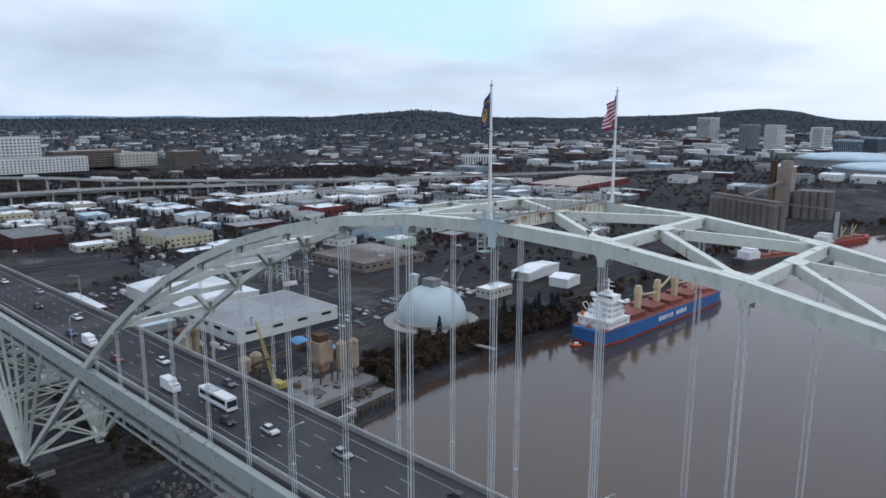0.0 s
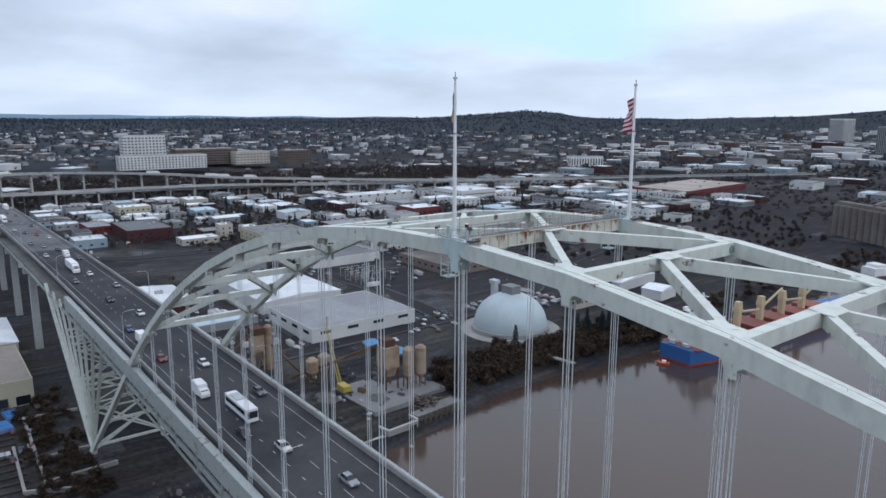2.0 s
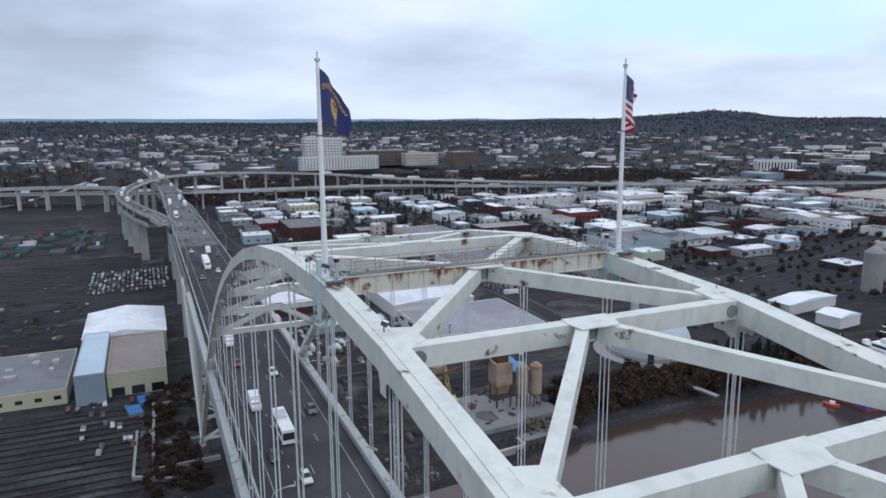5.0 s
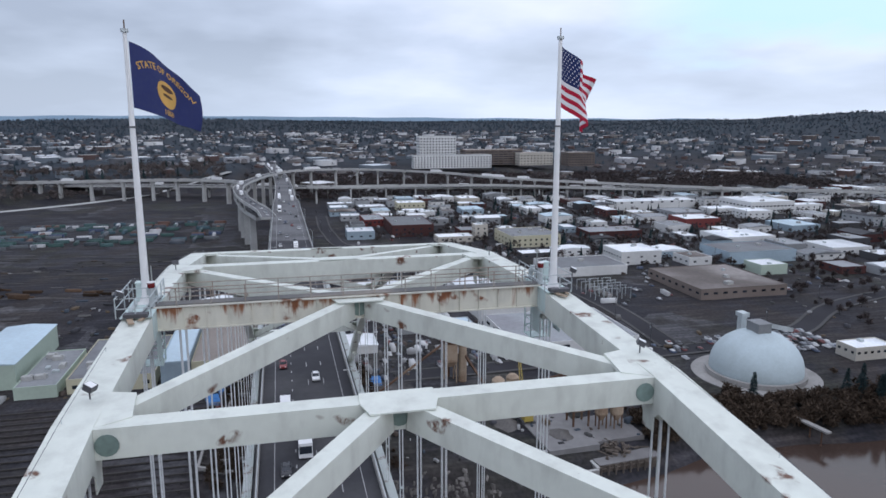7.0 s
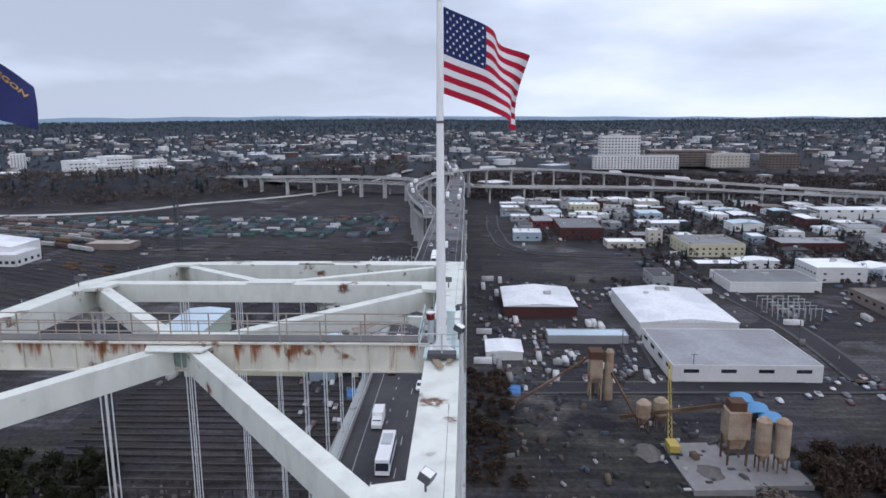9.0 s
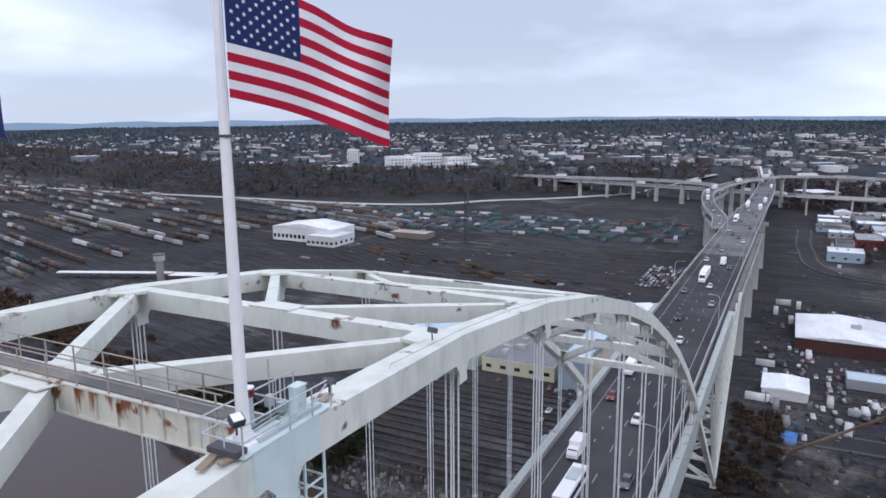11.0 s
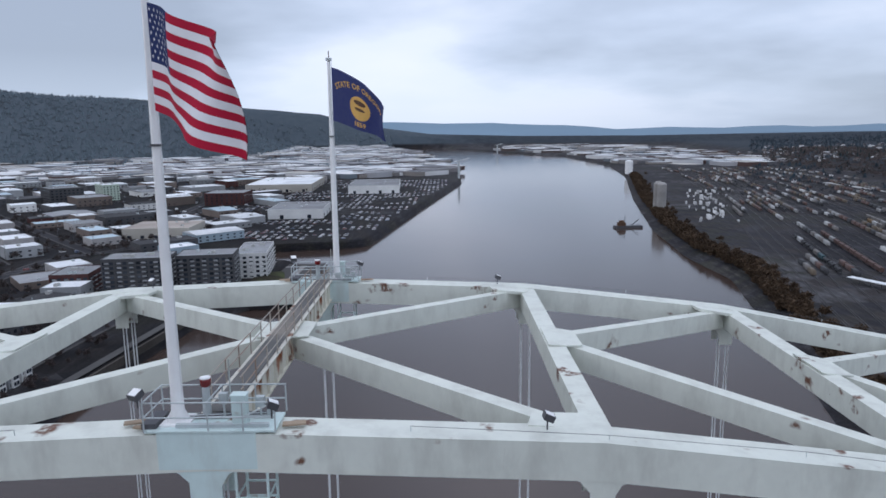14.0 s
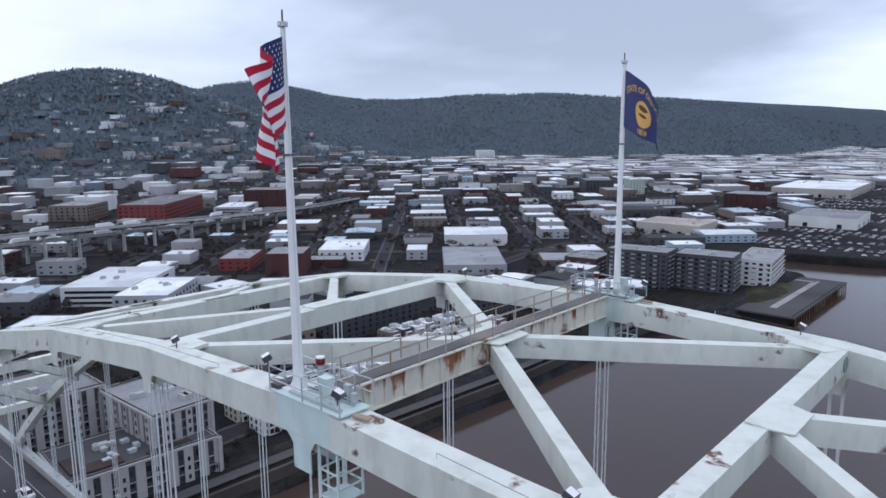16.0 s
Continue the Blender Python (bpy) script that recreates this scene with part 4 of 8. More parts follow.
# lane lines
for off in (-7.4, 7.2):
    solid("edge_line", sweep(main_line, off, 0.13, 0.006, 0.0), M_LANE, "solid pale edge line on asphalt", "road marking", kind="structure")
dash = Shape().box((0, 0, 0.004), (3.6, 0.16, 0.008)).mesh("lane_dash", M_LANE)
dot = Shape().box((0, 0, 0.004), (1.2, 0.20, 0.008)).mesh("lane_dash", M_LANE)
marks = thing("lane_marking", (0, 0, ROADZ), "dashed pale lane lines on the asphalt deck", "road marking", kind="structure")
for yy, gapm, me in ((-3.8, 12.2, dash), (-0.3, 12.2, dash), (3.4, 6.0, dot)):
    x = -140.0
    while x < 420:
        part("dash", me, None, marks, loc=(x, yy, deck_z(x) - ROADZ))
        x += gapm
# floor beams and side posts between the decks
for k in range(-14, 15):
    x = k * PANEL
    zt = deck_z(x)
    part("floor_beam", Shape().box((x, 0, zt - 1.5), (0.5, 21.0, 1.7)), M_TIE, bridge)
    part("floor_beam", Shape().box((x, 0, zt - 9.0), (0.5, 21.0, 2.2)), M_TIE, bridge)
    for side in (-1, 1):
        part("side_post", Shape().box((x, side * HR, zt - 7.0), (0.5, 0.5, 5.0)), M_TIE, bridge)
for side in (-1, 1):
    s = sweep([(x, 0, deck_z(x)) for x in np.arange(-420, 461, 20)], side * HR, 0.5, 1.1, -8.0)
    part("edge_girder", s, M_TIE, bridge)
    part("edge_girder", sweep([(x, 0, deck_z(x)) for x in np.arange(-140, 141, 20)], side * (HR - 0.2), 0.35, 0.5, -10.4), M_TIE, bridge)

# haunch trusses that fan out from the pier bearings
lace = Shape()
for side in (-1, 1):
    for e in (-1, 1):
        bx = e * 196
        feet = (bx, side * HR, 8.5)
        tops = [e * q for q in (151, 165, 179, 193, 207, 221, 235, 249)]
        for i, tx in enumerate(tops):
            zt = deck_z(tx) - 4.6
            post = Shape()
            if i in (0,):
                continue
            # laced post: two chords with zigzag bars
            fx = bx + (tx - bx) * 0.10
            fz = 13.0 if abs(tx - bx) > 8 else 9.5
            for dx in (-0.55, 0.55):
                post.beam((fx + dx, side * HR, fz), (tx + dx, side * HR, zt), 0.75, 0.16, (1, 0, 0))
            nb = 16
            for j in range(nb):
                t0, t1 = j / nb, (j + 1) / nb
                a = -0.5 if j % 2 else 0.5
                for yo in (-0.32, 0.32):
                    post.beam((fx + (tx - fx) * t0 + a, side * HR + yo, fz + (zt - fz) * t0), (fx + (tx - fx) * t1 - a, side * HR + yo, fz + (zt - fz) * t1), 0.10, 0.07, (0, 1, 0))
            part("laced_post", post, M_PAINT, bridge, "pale laced steel post")
        outer = Shape().beam(feet, (e * 266, side * HR, deck_z(266) - 4.6), 1.1, 1.5)
        part("haunch_chord", outer, M_PAINT, bridge)
        part("bearing", Shape().box((bx, side * HR, 8.2), (3.2, 2.4, 2.6), 0, 0.7), M_PAINT, bridge)
for e in (-1, 1):
    for (za, xa) in ((14, 188), (30, 168), (30, 210), (44, 150), (44, 226)):
        part("sway_brace", Shape().beam((e * xa, -HR, za), (e * xa, HR, za), 0.7, 0.8), M_PAINT, bridge)
    for tx in (165, 179, 207, 221, 235):
        for f3 in (0.38, 0.7):
            xa, za = 196 + (tx - 196) * (0.1 + 0.9 * f3), 13 + (deck_z(tx) - 17.6) * f3
            part("sway_brace", Shape().beam((e * xa, -HR, za), (e * xa, HR, za), 0.45, 0.5), M_PAINT, bridge)
            xb2, zb2 = 196 + (tx - 196) * (0.1 + 0.9 * (f3 + 0.28)), 13 + (deck_z(tx) - 17.6) * (f3 + 0.28)
            for q in (-1, 1):
                part("sway_brace", Shape().beam((e * xa, q * HR, za), (e * xb2, -q * HR, zb2), 0.32, 0.36), M_PAINT, bridge)
    for (xa, z0, z1) in ((190, 12, 30), (172, 27, 44), (204, 27, 44), (196, 10, 26)):
        for q in (-1, 1):
            part("sway_brace", Shape().beam((e * xa, q * HR, z0), (e * (xa - 8), -q * HR, z1), 0.55, 0.6), M_PAINT, bridge)
    solid("bridge_pier", Shape().box((e * 196, 0, 2.0), (9, 34, 10), 0, 0.9).box((e * 196, 0, 7.2), (6, 30, 1.0)), M_CONC, "broad weathered concrete pier under the arch", "pier", "bridge piers")

# ---- approaches and ramps ----
VIADUCT_LINES = []


def viaduct(name, pts, width, label, gap=38.0, pier_w=2.4, thick=1.6, hammer=True, skip=0.0, stand=None, surface=None):
    line = bend(pts)
    VIADUCT_LINES.append((line, width))
    v = thing(name, (pts[0][0], pts[0][1], float(land(pts[0][0], pts[0][1]))), label, "viaduct")
    o = Vector(v.location)
    loc = [tuple(Vector(p) - o) for p in line]
    part("deck", ribbon(loc, width, thick), M_CONC_L, v, "pale concrete deck")
    part("roadway", ribbon([(x, y, z + 0.03) for x, y, z in loc], width - 1.2, 0.05), surface or M_ASPHALT, v, "worn road surface")
    for sd in (-1, 1):
        part("parapet", sweep(loc, sd * (width / 2 - 0.25), 0.4, 0.95, 0.0), M_CONC_L, v)
    acc = gap * 0.5 - skip
    for a, b2 in zip(line[:-1], line[1:]):
        a, b2 = Vector(a), Vector(b2)
        L = (b2 - a).length
        acc += L
        if acc >= gap:
            acc -= gap
            p = a
            gz = float(land(p.x, p.y)) - 1
            if p.z - thick - gz < 3:
                continue
            d = (b2 - a)
            ang = math.atan2(d.y, d.x)
            q = p - o
            if stand and stand[0] < p.x < stand[1] and abs(p.y - 40) < 30:
                # short frame legs down to the ramp below
                for sd in (-1, 1):
                    lx, ly = q.x - sd * 4.3 * math.sin(ang), q.y + sd * 4.3 * math.cos(ang)
                    part("frame_leg", Shape().box((lx, ly, p.z - thick - 3.4 - o.z), (1.5, 1.3, 6.8), ang), M_CONC_L, v)
                part("crosshead", Shape().box((q.x, q.y, p.z - thick - 0.7 - o.z), (1.7, 10.4, 1.4), ang), M_CONC_L, v)
                continue
            s = Shape().box((q.x, q.y, (gz + p.z - thick) / 2 - o.z), (pier_w * 0.8, pier_w * 1.3, p.z - thick - gz), ang, 0.86)
            if hammer:
                top = p.z - thick - o.z
                s.box((q.x, q.y, top - 0.6), (pier_w, width * 0.84, 1.2), ang)
                # haunches under the crosshead, narrowing down to the shaft
                s.box((q.x, q.y, top - 2.0), (pier_w * 0.94, pier_w * 1.25, 1.6), ang, width * 0.55 / pier_w)
            part("pier", s, M_CONC_L, v)
    return v


east_main = viaduct("east_viaduct", [(560, 0, deck_z(560)), (640, 0, 46.0), (760, 0, 43), (900, 2, 40), (1050, 8, 38), (1250, 20, 37)], 19.0, "concrete approach viaduct carrying traffic towards the hills", 40, surface=M_DECK_CONC)
viaduct("flyover_ramp", [(440, 12.5, deck_z(440) - 0.1), (500, 18, 51.2), (570, 31, 49.8), (640, 41, 49), (715, 46, 48.6), (800, 35, 48.4), (880, 16, 48), (945, -14, 47), (988, -70, 45.3), (1000, -140, 42.5), (965, -240, 38.5), (893, -330, 34), (800, -560, 26), (700, -800, 22)], 10.0, "high curving flyover ramp that leaves the bridge on tall piers", 36, 3.2, skip=110, stand=(515, 800), surface=M_DECK_CONC)
viaduct("left_ramp", [(520, 19, 42.5), (570, 30, 42), (640, 40, 41.3), (715, 46, 40.6), (820, 44, 39.6), (905, 70, 38.6), (960, 150, 37), (985, 280, 35), (1040, 420, 31)], 10.0, "lower concrete ramp curving below the flyover", 40, 4.2, 2.4, skip=20, surface=M_DECK_CONC)
viaduct("freeway_viaduct", [(1060, 420, 26), (1010, 180, 25), (960, 0, 24), (930, -150, 23), (900, -320, 22), (840, -560, 20), (720, -900, 18), (560, -1300, 16)], 24.0, "long low freeway viaduct with trucks", 44)
viaduct("freeway_viaduct", [(880, -30, 30), (900, -150, 28), (890, -300, 26), (850, -430, 23), (800, -600, 20)], 10.0, "low concrete freeway ramp", 44)
viaduct("west_viaduct", [(-420, 0, deck_z(420)), (-500, 20, 50), (-570, 80, 44), (-630, 170, 38), (-660, 280, 33), (-690, 400, 28), (-760, 560, 20), (-850, 720, 14)], 16.0, "double-level concrete freeway ramp curving through the city", 40)
viaduct("west_viaduct", [(-420, -12, 47), (-520, -10, 40), (-600, 60, 34), (-650, 160, 28), (-680, 290, 24), (-710, 420, 19), (-760, 540, 13)], 12.0, "lower concrete freeway ramp on short piers", 40)
# tall piers of the straight approach spans
for x in (330, 402, 474, 546):
    z = deck_z(x) - 8
    p = thing("approach_pier", (x, 0, 8), "tall pale concrete pier with crosshead under the approach", "pier", "approach piers")
    for y in (-9, 9):
        part("column", Shape().box((0, y, (z - 9) / 2), (3.0, 3.4, z - 7), 0, 0.85), M_CONC_L, p)
    part("crosshead", Shape().box((0, 0, z - 9.2), (3.2, 25, 2.6)), M_CONC_L, p)
for x in (-300, -350, -402):
    z = deck_z(x) - 8
    p = thing("approach_pier", (x, 0, 8), "tall pale concrete pier with crosshead under the approach", "pier", "approach piers")
    for y in (-9, 9):
        part("column", Shape().box((0, y, (z - 9) / 2), (3.0, 3.4, z - 7), 0, 0.85), M_CONC_L, p)
    part("crosshead", Shape().box((0, 0, z - 9.2), (3.2, 25, 2.6)), M_CONC_L, p)

# ---- building kit ----
ROOFS = {
    "white": material("white_roof", (0.76, 0.78, 0.80), 0.7, 0.18, 0.25, rnd=0.15, other=(0.50, 0.52, 0.54)),
    "grey": material("grey_roof", (0.26, 0.27, 0.28), 0.8, 0.2, 0.25, rnd=0.3, other=(0.18, 0.18, 0.19)),
    "blue": material("pale_blue_metal_roof", (0.42, 0.52, 0.58), 0.6, 0.15, 0.25, rnd=0.15),
    "dark": material("tar_roof", (0.07, 0.07, 0.075), 0.85, 0.25, 0.25, rnd=0.3),
    "brown": material("worn_brown_roof", (0.15, 0.13, 0.12), 0.85, 0.3, 0.15, other=(0.22, 0.20, 0.19)),
    "tan": material("tan_roof", (0.34, 0.30, 0.27), 0.8, 0.2, 0.25, rnd=0.2),
}
WALLS = {
    "white": material("white_wall", (0.66, 0.66, 0.65), 0.75, 0.1, 0.3, rnd=0.12),
    "cream": material("cream_wall", (0.46, 0.43, 0.38), 0.8, 0.1, 0.3, rnd=0.15),
    "pale": material("pale_plaster", (0.42, 0.405, 0.40), 0.8, 0.14, 0.3, other=(0.32, 0.305, 0.30)),
    "yellow": material("pale_yellow_wall", (0.52, 0.49, 0.36), 0.8, 0.08, 0.3),
    "brick": material("red_brick_wall", (0.085, 0.040, 0.038), 0.85, 0.15, 0.4, rnd=0.2),
    "red": material("bright_red_wall", (0.16, 0.032, 0.03), 0.75, 0.1, 0.3, rnd=0.1),
    "grey": material("grey_wall", (0.30, 0.31, 0.32), 0.8, 0.12, 0.3, rnd=0.3),
    "blue": material("blue_grey_wall", (0.30, 0.38, 0.44), 0.7, 0.12, 0.3, rnd=0.2),
    "dark": material("charcoal_wall", (0.055, 0.055, 0.06), 0.7, 0.15, 0.3, rnd=0.2),
    "brown": material("brown_wall", (0.17, 0.14, 0.125), 0.8, 0.12, 0.3, rnd=0.2),
    "green": material("pale_green_wall", (0.42, 0.50, 0.42), 0.75, 0.1, 0.3),
}
GLASS_CACHE = {}
M_GLASS_I = material("window_glass_rows", (0.03, 0.035, 0.045), 0.12, 0.2, 0.5, island=0.6)
TAKEN = []


def window_mesh(w, h, mat=None):
    key = (round(w, 2), round(h, 2), mat.name if mat else "")
    if key not in GLASS_CACHE:
        GLASS_CACHE[key] = Shape().box((0, 0, 0), (w, 0.10, h)).mesh("window", mat or M_GLASS)
    return GLASS_CACHE[key]


UNIT = Shape().box((0, 0, 0.6), (2.6, 1.8, 1.2)).box((0.4, 0, 1.3), (1.2, 1.2, 0.25)).mesh("rooftop_unit", M_RAIL)
UNIT2 = Shape().box((0, 0, 0.9), (4.5, 2.4, 1.8)).box((-1.4, 0, 2.0), (0.9, 0.9, 0.5)).mesh("rooftop_unit", M_CONC_L)


def building(name, x, y, w, d, h, wall="white", roof="white", rz=0.0, label="", category="building", group="", win=None, units=2, pitch=0.0, base=None, parapet=0.5, sides=(0, 1, 2, 3), keep=True, far=False):
    """A block w by d by h. win: (columns on the long side, columns on the short side, rows, width, height, first sill)."""
    gz = float(land(x, y)) if base is None else base
    b = thing(name, (x, y, gz - 0.2), label, category, group, rz=rz)
    if keep:
        TAKEN.append((x, y, 0.5 * math.hypot(w, d)))
    h += 0.2
    part("wall", Shape().box((0, 0, h / 2), (w, d, h)), WALLS[wall], b)
    if pitch:
        r = Shape()
        hw, hd = w / 2 + 0.4, d / 2 + 0.4
        r.add([(-hw, -hd, h), (hw, -hd, h), (hw, hd, h), (-hw, hd, h), (-hw, 0, h + pitch), (hw, 0, h + pitch), (-hw, -hd, h + 0.2), (hw, -hd, h + 0.2), (hw, hd, h + 0.2), (-hw, hd, h + 0.2)],
              [(3, 2, 1, 0), (6, 7, 5, 4), (8, 9, 4, 5), (7, 8, 5), (9, 6, 4), (0, 1, 7, 6), (1, 2, 8, 7), (2, 3, 9, 8), (3, 0, 6, 9)])
        part("roof", r, ROOFS[roof], b)
    else:
        part("roof", Shape().box((0, 0, h + 0.05), (w - 0.3, d - 0.3, 0.16)), ROOFS[roof], b)
        if parapet:
            s = Shape()
            for a, c, e, g2 in ((0, -d / 2 + 0.15, w, 0.3), (0, d / 2 - 0.15, w, 0.3), (-w / 2 + 0.15, 0, 0.3, d - 0.6), (w / 2 - 0.15, 0, 0.3, d - 0.6)):
                s.box((a, c, h + parapet / 2), (e, g2, parapet))
            part("parapet", s, WALLS[wall], b)
    for i in range(units):
        ux, uy = random.uniform(-0.36, 0.36) * w, random.uniform(-0.34, 0.34) * d
        zz = h + 0.1 + (pitch * (1 - abs(uy) / (d / 2 + 0.4)) - 0.1 if pitch else 0)
        part("rooftop_unit", UNIT if random.random() < 0.6 else UNIT2, None, b, loc=(ux, uy, zz), rz=random.choice((0, math.pi / 2)))
    if win:
        nl, ns, rows, ww, wh, sill = win
        me = window_mesh(ww, wh)
        many = far or (2 * nl + 2 * ns) * rows > 60
        joined = Shape()
        for sd in sides:
            n, L = (nl, w) if sd % 2 == 0 else (ns, d)
            for r in range(rows):
                zc = sill + wh / 2 + r * ((h - sill - 0.4) / rows)
                for i in range(n):
                    t = (i + 0.5) / n * L - L / 2
                    p = ((t, -d / 2 - 0.02, zc), (w / 2 + 0.02, t, zc), (t, d / 2 + 0.02, zc), (-w / 2 - 0.02, t, zc))[sd]
                    if many:
                        joined.box(p, (ww, 0.1, wh), (0, math.pi / 2, 0, math.pi / 2)[sd])
                    else:
                        part("window", me, None, b, loc=p, rz=(0, math.pi / 2, 0, math.pi / 2)[sd])
        if many:
            tagged(part("glazing", joined, M_GLASS_I, b), "", "", "", "stuff")
    return b


# ---- east bank ----
# concrete storage dome
dome = thing("storage_dome", (213, -198, 7.8), "large pale blue-grey concrete storage dome with a top house", "dome")
TAKEN.append((213, -198, 30))
M_DOME = material("dome_shell", (0.46, 0.54, 0.57), 0.7, 0.10, 0.4, other=(0.38, 0.44, 0.46))
part("shell", Shape().lathe((0, 0, 0), [(19.5, 0), (19.5, 4)] + [(19.5 * math.cos(a), 4 + 16.5 * math.sin(a)) for a in [k * math.pi / 2 / 12 for k in range(1, 12)]] + [(0.5, 20.5)], 40), M_DOME, dome, smooth=True)
part("apron", Shape().tube((0, 0, 0.1), (0, 0, 0.45), 27, 36), M_CONC, dome, "pale concrete apron")
part("ring_wall", Shape().lathe((0, 0, 0), [(21, 0), (21, 2.6), (19.4, 2.6), (19.4, 0)], 40), M_CONC, dome)
part("top_house", Shape().box((0, 0, 21.8), (8, 6.5, 4.4)).box((0, 0, 24.1), (8.5, 7.0, 0.3)), WALLS["grey"], dome, "white top house")
part("conveyor", Shape().beam((2, 2, 23.5), (20, -34, 12), 2.0, 2.0), M_RAIL, dome, "sloping conveyor gallery")
part("lift_tower", Shape().box((22, -8, 10), (3, 3, 20)).box((22, -8, 21), (5, 4, 2)), M_RAIL, dome)

wh = building("warehouse", 279, -131.5, 52, 63, 7.4, "white", "grey", 0.0, "large warehouse with flat grey roof and white walls", units=0, win=(4, 4, 1, 6.5, 1.6, 4.6), sides=(1, 2, 3))
building("warehouse", 350, -126, 72, 50, 8.0, "white", "white", 0.0, "white-roofed warehouse with low stepped roof", units=3, pitch=2.4)
building("warehouse", 372, -54, 46, 41, 6.5, "brick", "white", 0.0, "long shed with bright white roof and dark brick front", units=1, pitch=2.0)
building("shed", 309, -73, 11, 40, 4.0, "grey", "blue", 0.0, "low pale shed with metal roof", units=0)
building("shed", 288, -30, 18, 17, 4.0, "white", "white", 0.0, "small white ribbed shed beside the bridge", units=0, pitch=1.0)
# yard buildings north of the bridge
building("factory_hall", 334, 38, 48, 37, 10.5, "cream", "white", 0.0, "cream factory hall with white curved roof", units=0, pitch=3.0)
building("factory_hall", 282, 32.5, 52, 23, 10.0, "yellow", "tan", 0.0, "pale yellow hall with brown flat roof and roller doors", units=0, win=(0, 3, 1, 5, 3.6, 0.5), sides=(3,))
building("factory_hall", 281, 50, 60, 11, 12.5, "blue", "blue", 0.0, "tall narrow grey-blue annex with metal roof", units=0)
building("factory_hall", 284, 76, 54, 34, 6.0, "yellow", "grey", 0.0, "low pale yellow works with loading doors and grey roof", units=9, win=(6, 5, 1, 2.6, 1.6, 2.4), sides=(3,))
building("factory_hall", 297, 126, 58, 22, 11.0, "green", "blue", 0.0, "pale green hall with ribbed grey-blue metal roof", units=0, pitch=1.2)
building("shed", 278, 104, 46, 16, 5.0, "green", "grey", 0.0, "low pale green shed with cluttered grey roof", units=7)
# old foundation walls round the pier
fw = thing("foundation_wall", (196, 22, 7.8), "broken pale concrete foundation walls round the bridge pier", "wall")
for pa, pb, hh in (((44, 5), (-14, 6), 1.5), ((-14, 6), (-13, -15), 1.7), ((44, 5), (42, -13), 1.2), ((20, 11), (-16, 12), 1.1), ((-16, 12), (-24, -4), 1.4), ((6, 6), (6, -10), 0.9)):
    part("wall_length", Shape().beam((pa[0], pa[1], hh / 2 - 0.3), (pb[0], pb[1], hh / 2 - 0.3), 0.9, hh + 0.6), M_CONC, fw)
# concrete works by the dock
def silo_group(x, y, n, r, h, mat, label, dx=0.0, dy=0.0, cone=True):
    g2 = thing("silo_group", (x, y, 7.8), label, "silo")
    for i in range(n):
        prof = [(r, 0), (r, h), (r * 0.5, h + r * 0.45), (0.3, h + r * 0.5)]
        if cone:
            prof = [(0.6, 3.0), (r, 3.0 + r * 1.2)] + prof[1:]
        part("silo", Shape().lathe((i * dx, i * dy, 0), prof, 18), mat, g2, smooth=False)
        if cone:
            for a in range(4):
                aa = a * math.pi / 2 + 0.78
                part("leg", Shape().box((i * dx + r * 0.85 * math.cos(aa), i * dy + r * 0.85 * math.sin(aa), 2.6), (0.4, 0.4, 6.0)), M_RUST, g2)
    return g2


bp3 = thing("batch_plant", (236, -64, 7.8), "tall tan aggregate plant with conveyors and ladders", "plant")
part("hopper", Shape().box((0, 0, 13.5), (6, 5, 8)).box((0, 0, 8.4), (3, 2.6, 2.6), 0, 1.8), M_TAN, bp3)
part("headhouse", Shape().box((0, 0, 19), (6.6, 5.4, 3)), M_RUST, bp3)
part("silo", Shape().lathe((-1, -5.2, 0), [(1.8, 0), (1.8, 20), (0.9, 21), (0.2, 21.2)], 16), M_TAN, bp3)
for a in (-2.6, 2.6):
    for c in (-2.1, 2.1):
        part("leg", Shape().box((a, c, 4.8), (0.5, 0.5, 9.8)), M_TAN, bp3)
for z0 in (3, 7):
    for c in (-2.1, 2.1):
        part("brace", Shape().beam((-2.6, c, z0), (2.6, c, z0 + 4), 0.25, 0.25), M_TAN, bp3)
part("conveyor", Shape().beam((0, 2, 18), (-10, 34, 1), 0.8, 0.7), M_RUST, bp3)
part("conveyor", Shape().beam((-2, -6, 12), (-26, -12, 1), 0.8, 0.8), M_RUST, bp3)
part("ladder_tower", Shape().box((4.2, 0, 9.5), (1.2, 1.2, 19)), M_RUST, bp3)
silo_group(206, -76, 2, 2.6, 11, M_TAN, "cluster of tan cement silos streaked with rust", 2.0, -6.6)
silo_group(179, -107, 2, 2.4, 17, M_TAN, "pair of tall tan batch-plant silos", -1, -5.6)
bp2 = thing("batch_tower", (184, -100, 7.8), "square tan concrete batch tower on steel legs", "plant")
part("hopper", Shape().box((0, 0, 14), (7, 7, 9)).box((0, 0, 7.6), (4, 4, 4), 0, 1.6), M_TAN, bp2)
part("headhouse", Shape().box((0.5, 0, 20), (5, 5, 3)), M_RUST, bp2)
for a in (-3, 3):
    for c in (-3, 3):
        part("leg", Shape().box((a, c, 4.8), (0.6, 0.6, 9.8)), M_RUST, bp2)
part("conveyor", Shape().beam((2, 4, 19), (30, 30, 2), 1.2, 1.2), M_RUST, bp2)
cr = thing("crawler_crane", (190, -82, 7.8), "yellow crawler crane with lattice boom", "crane")
M_YELLOW = material("machine_yellow", (0.42, 0.32, 0.07), 0.6, 0.15, 0.8)
part("cab", Shape().box((0, 0, 2.6), (6, 3.4, 2.4)), M_YELLOW, cr)
for q in (-2, 2):
    part("crawler_track", Shape().box((0, q, 0.7), (6.5, 1.0, 1.4)), M_STEEL, cr)
bo = Shape()
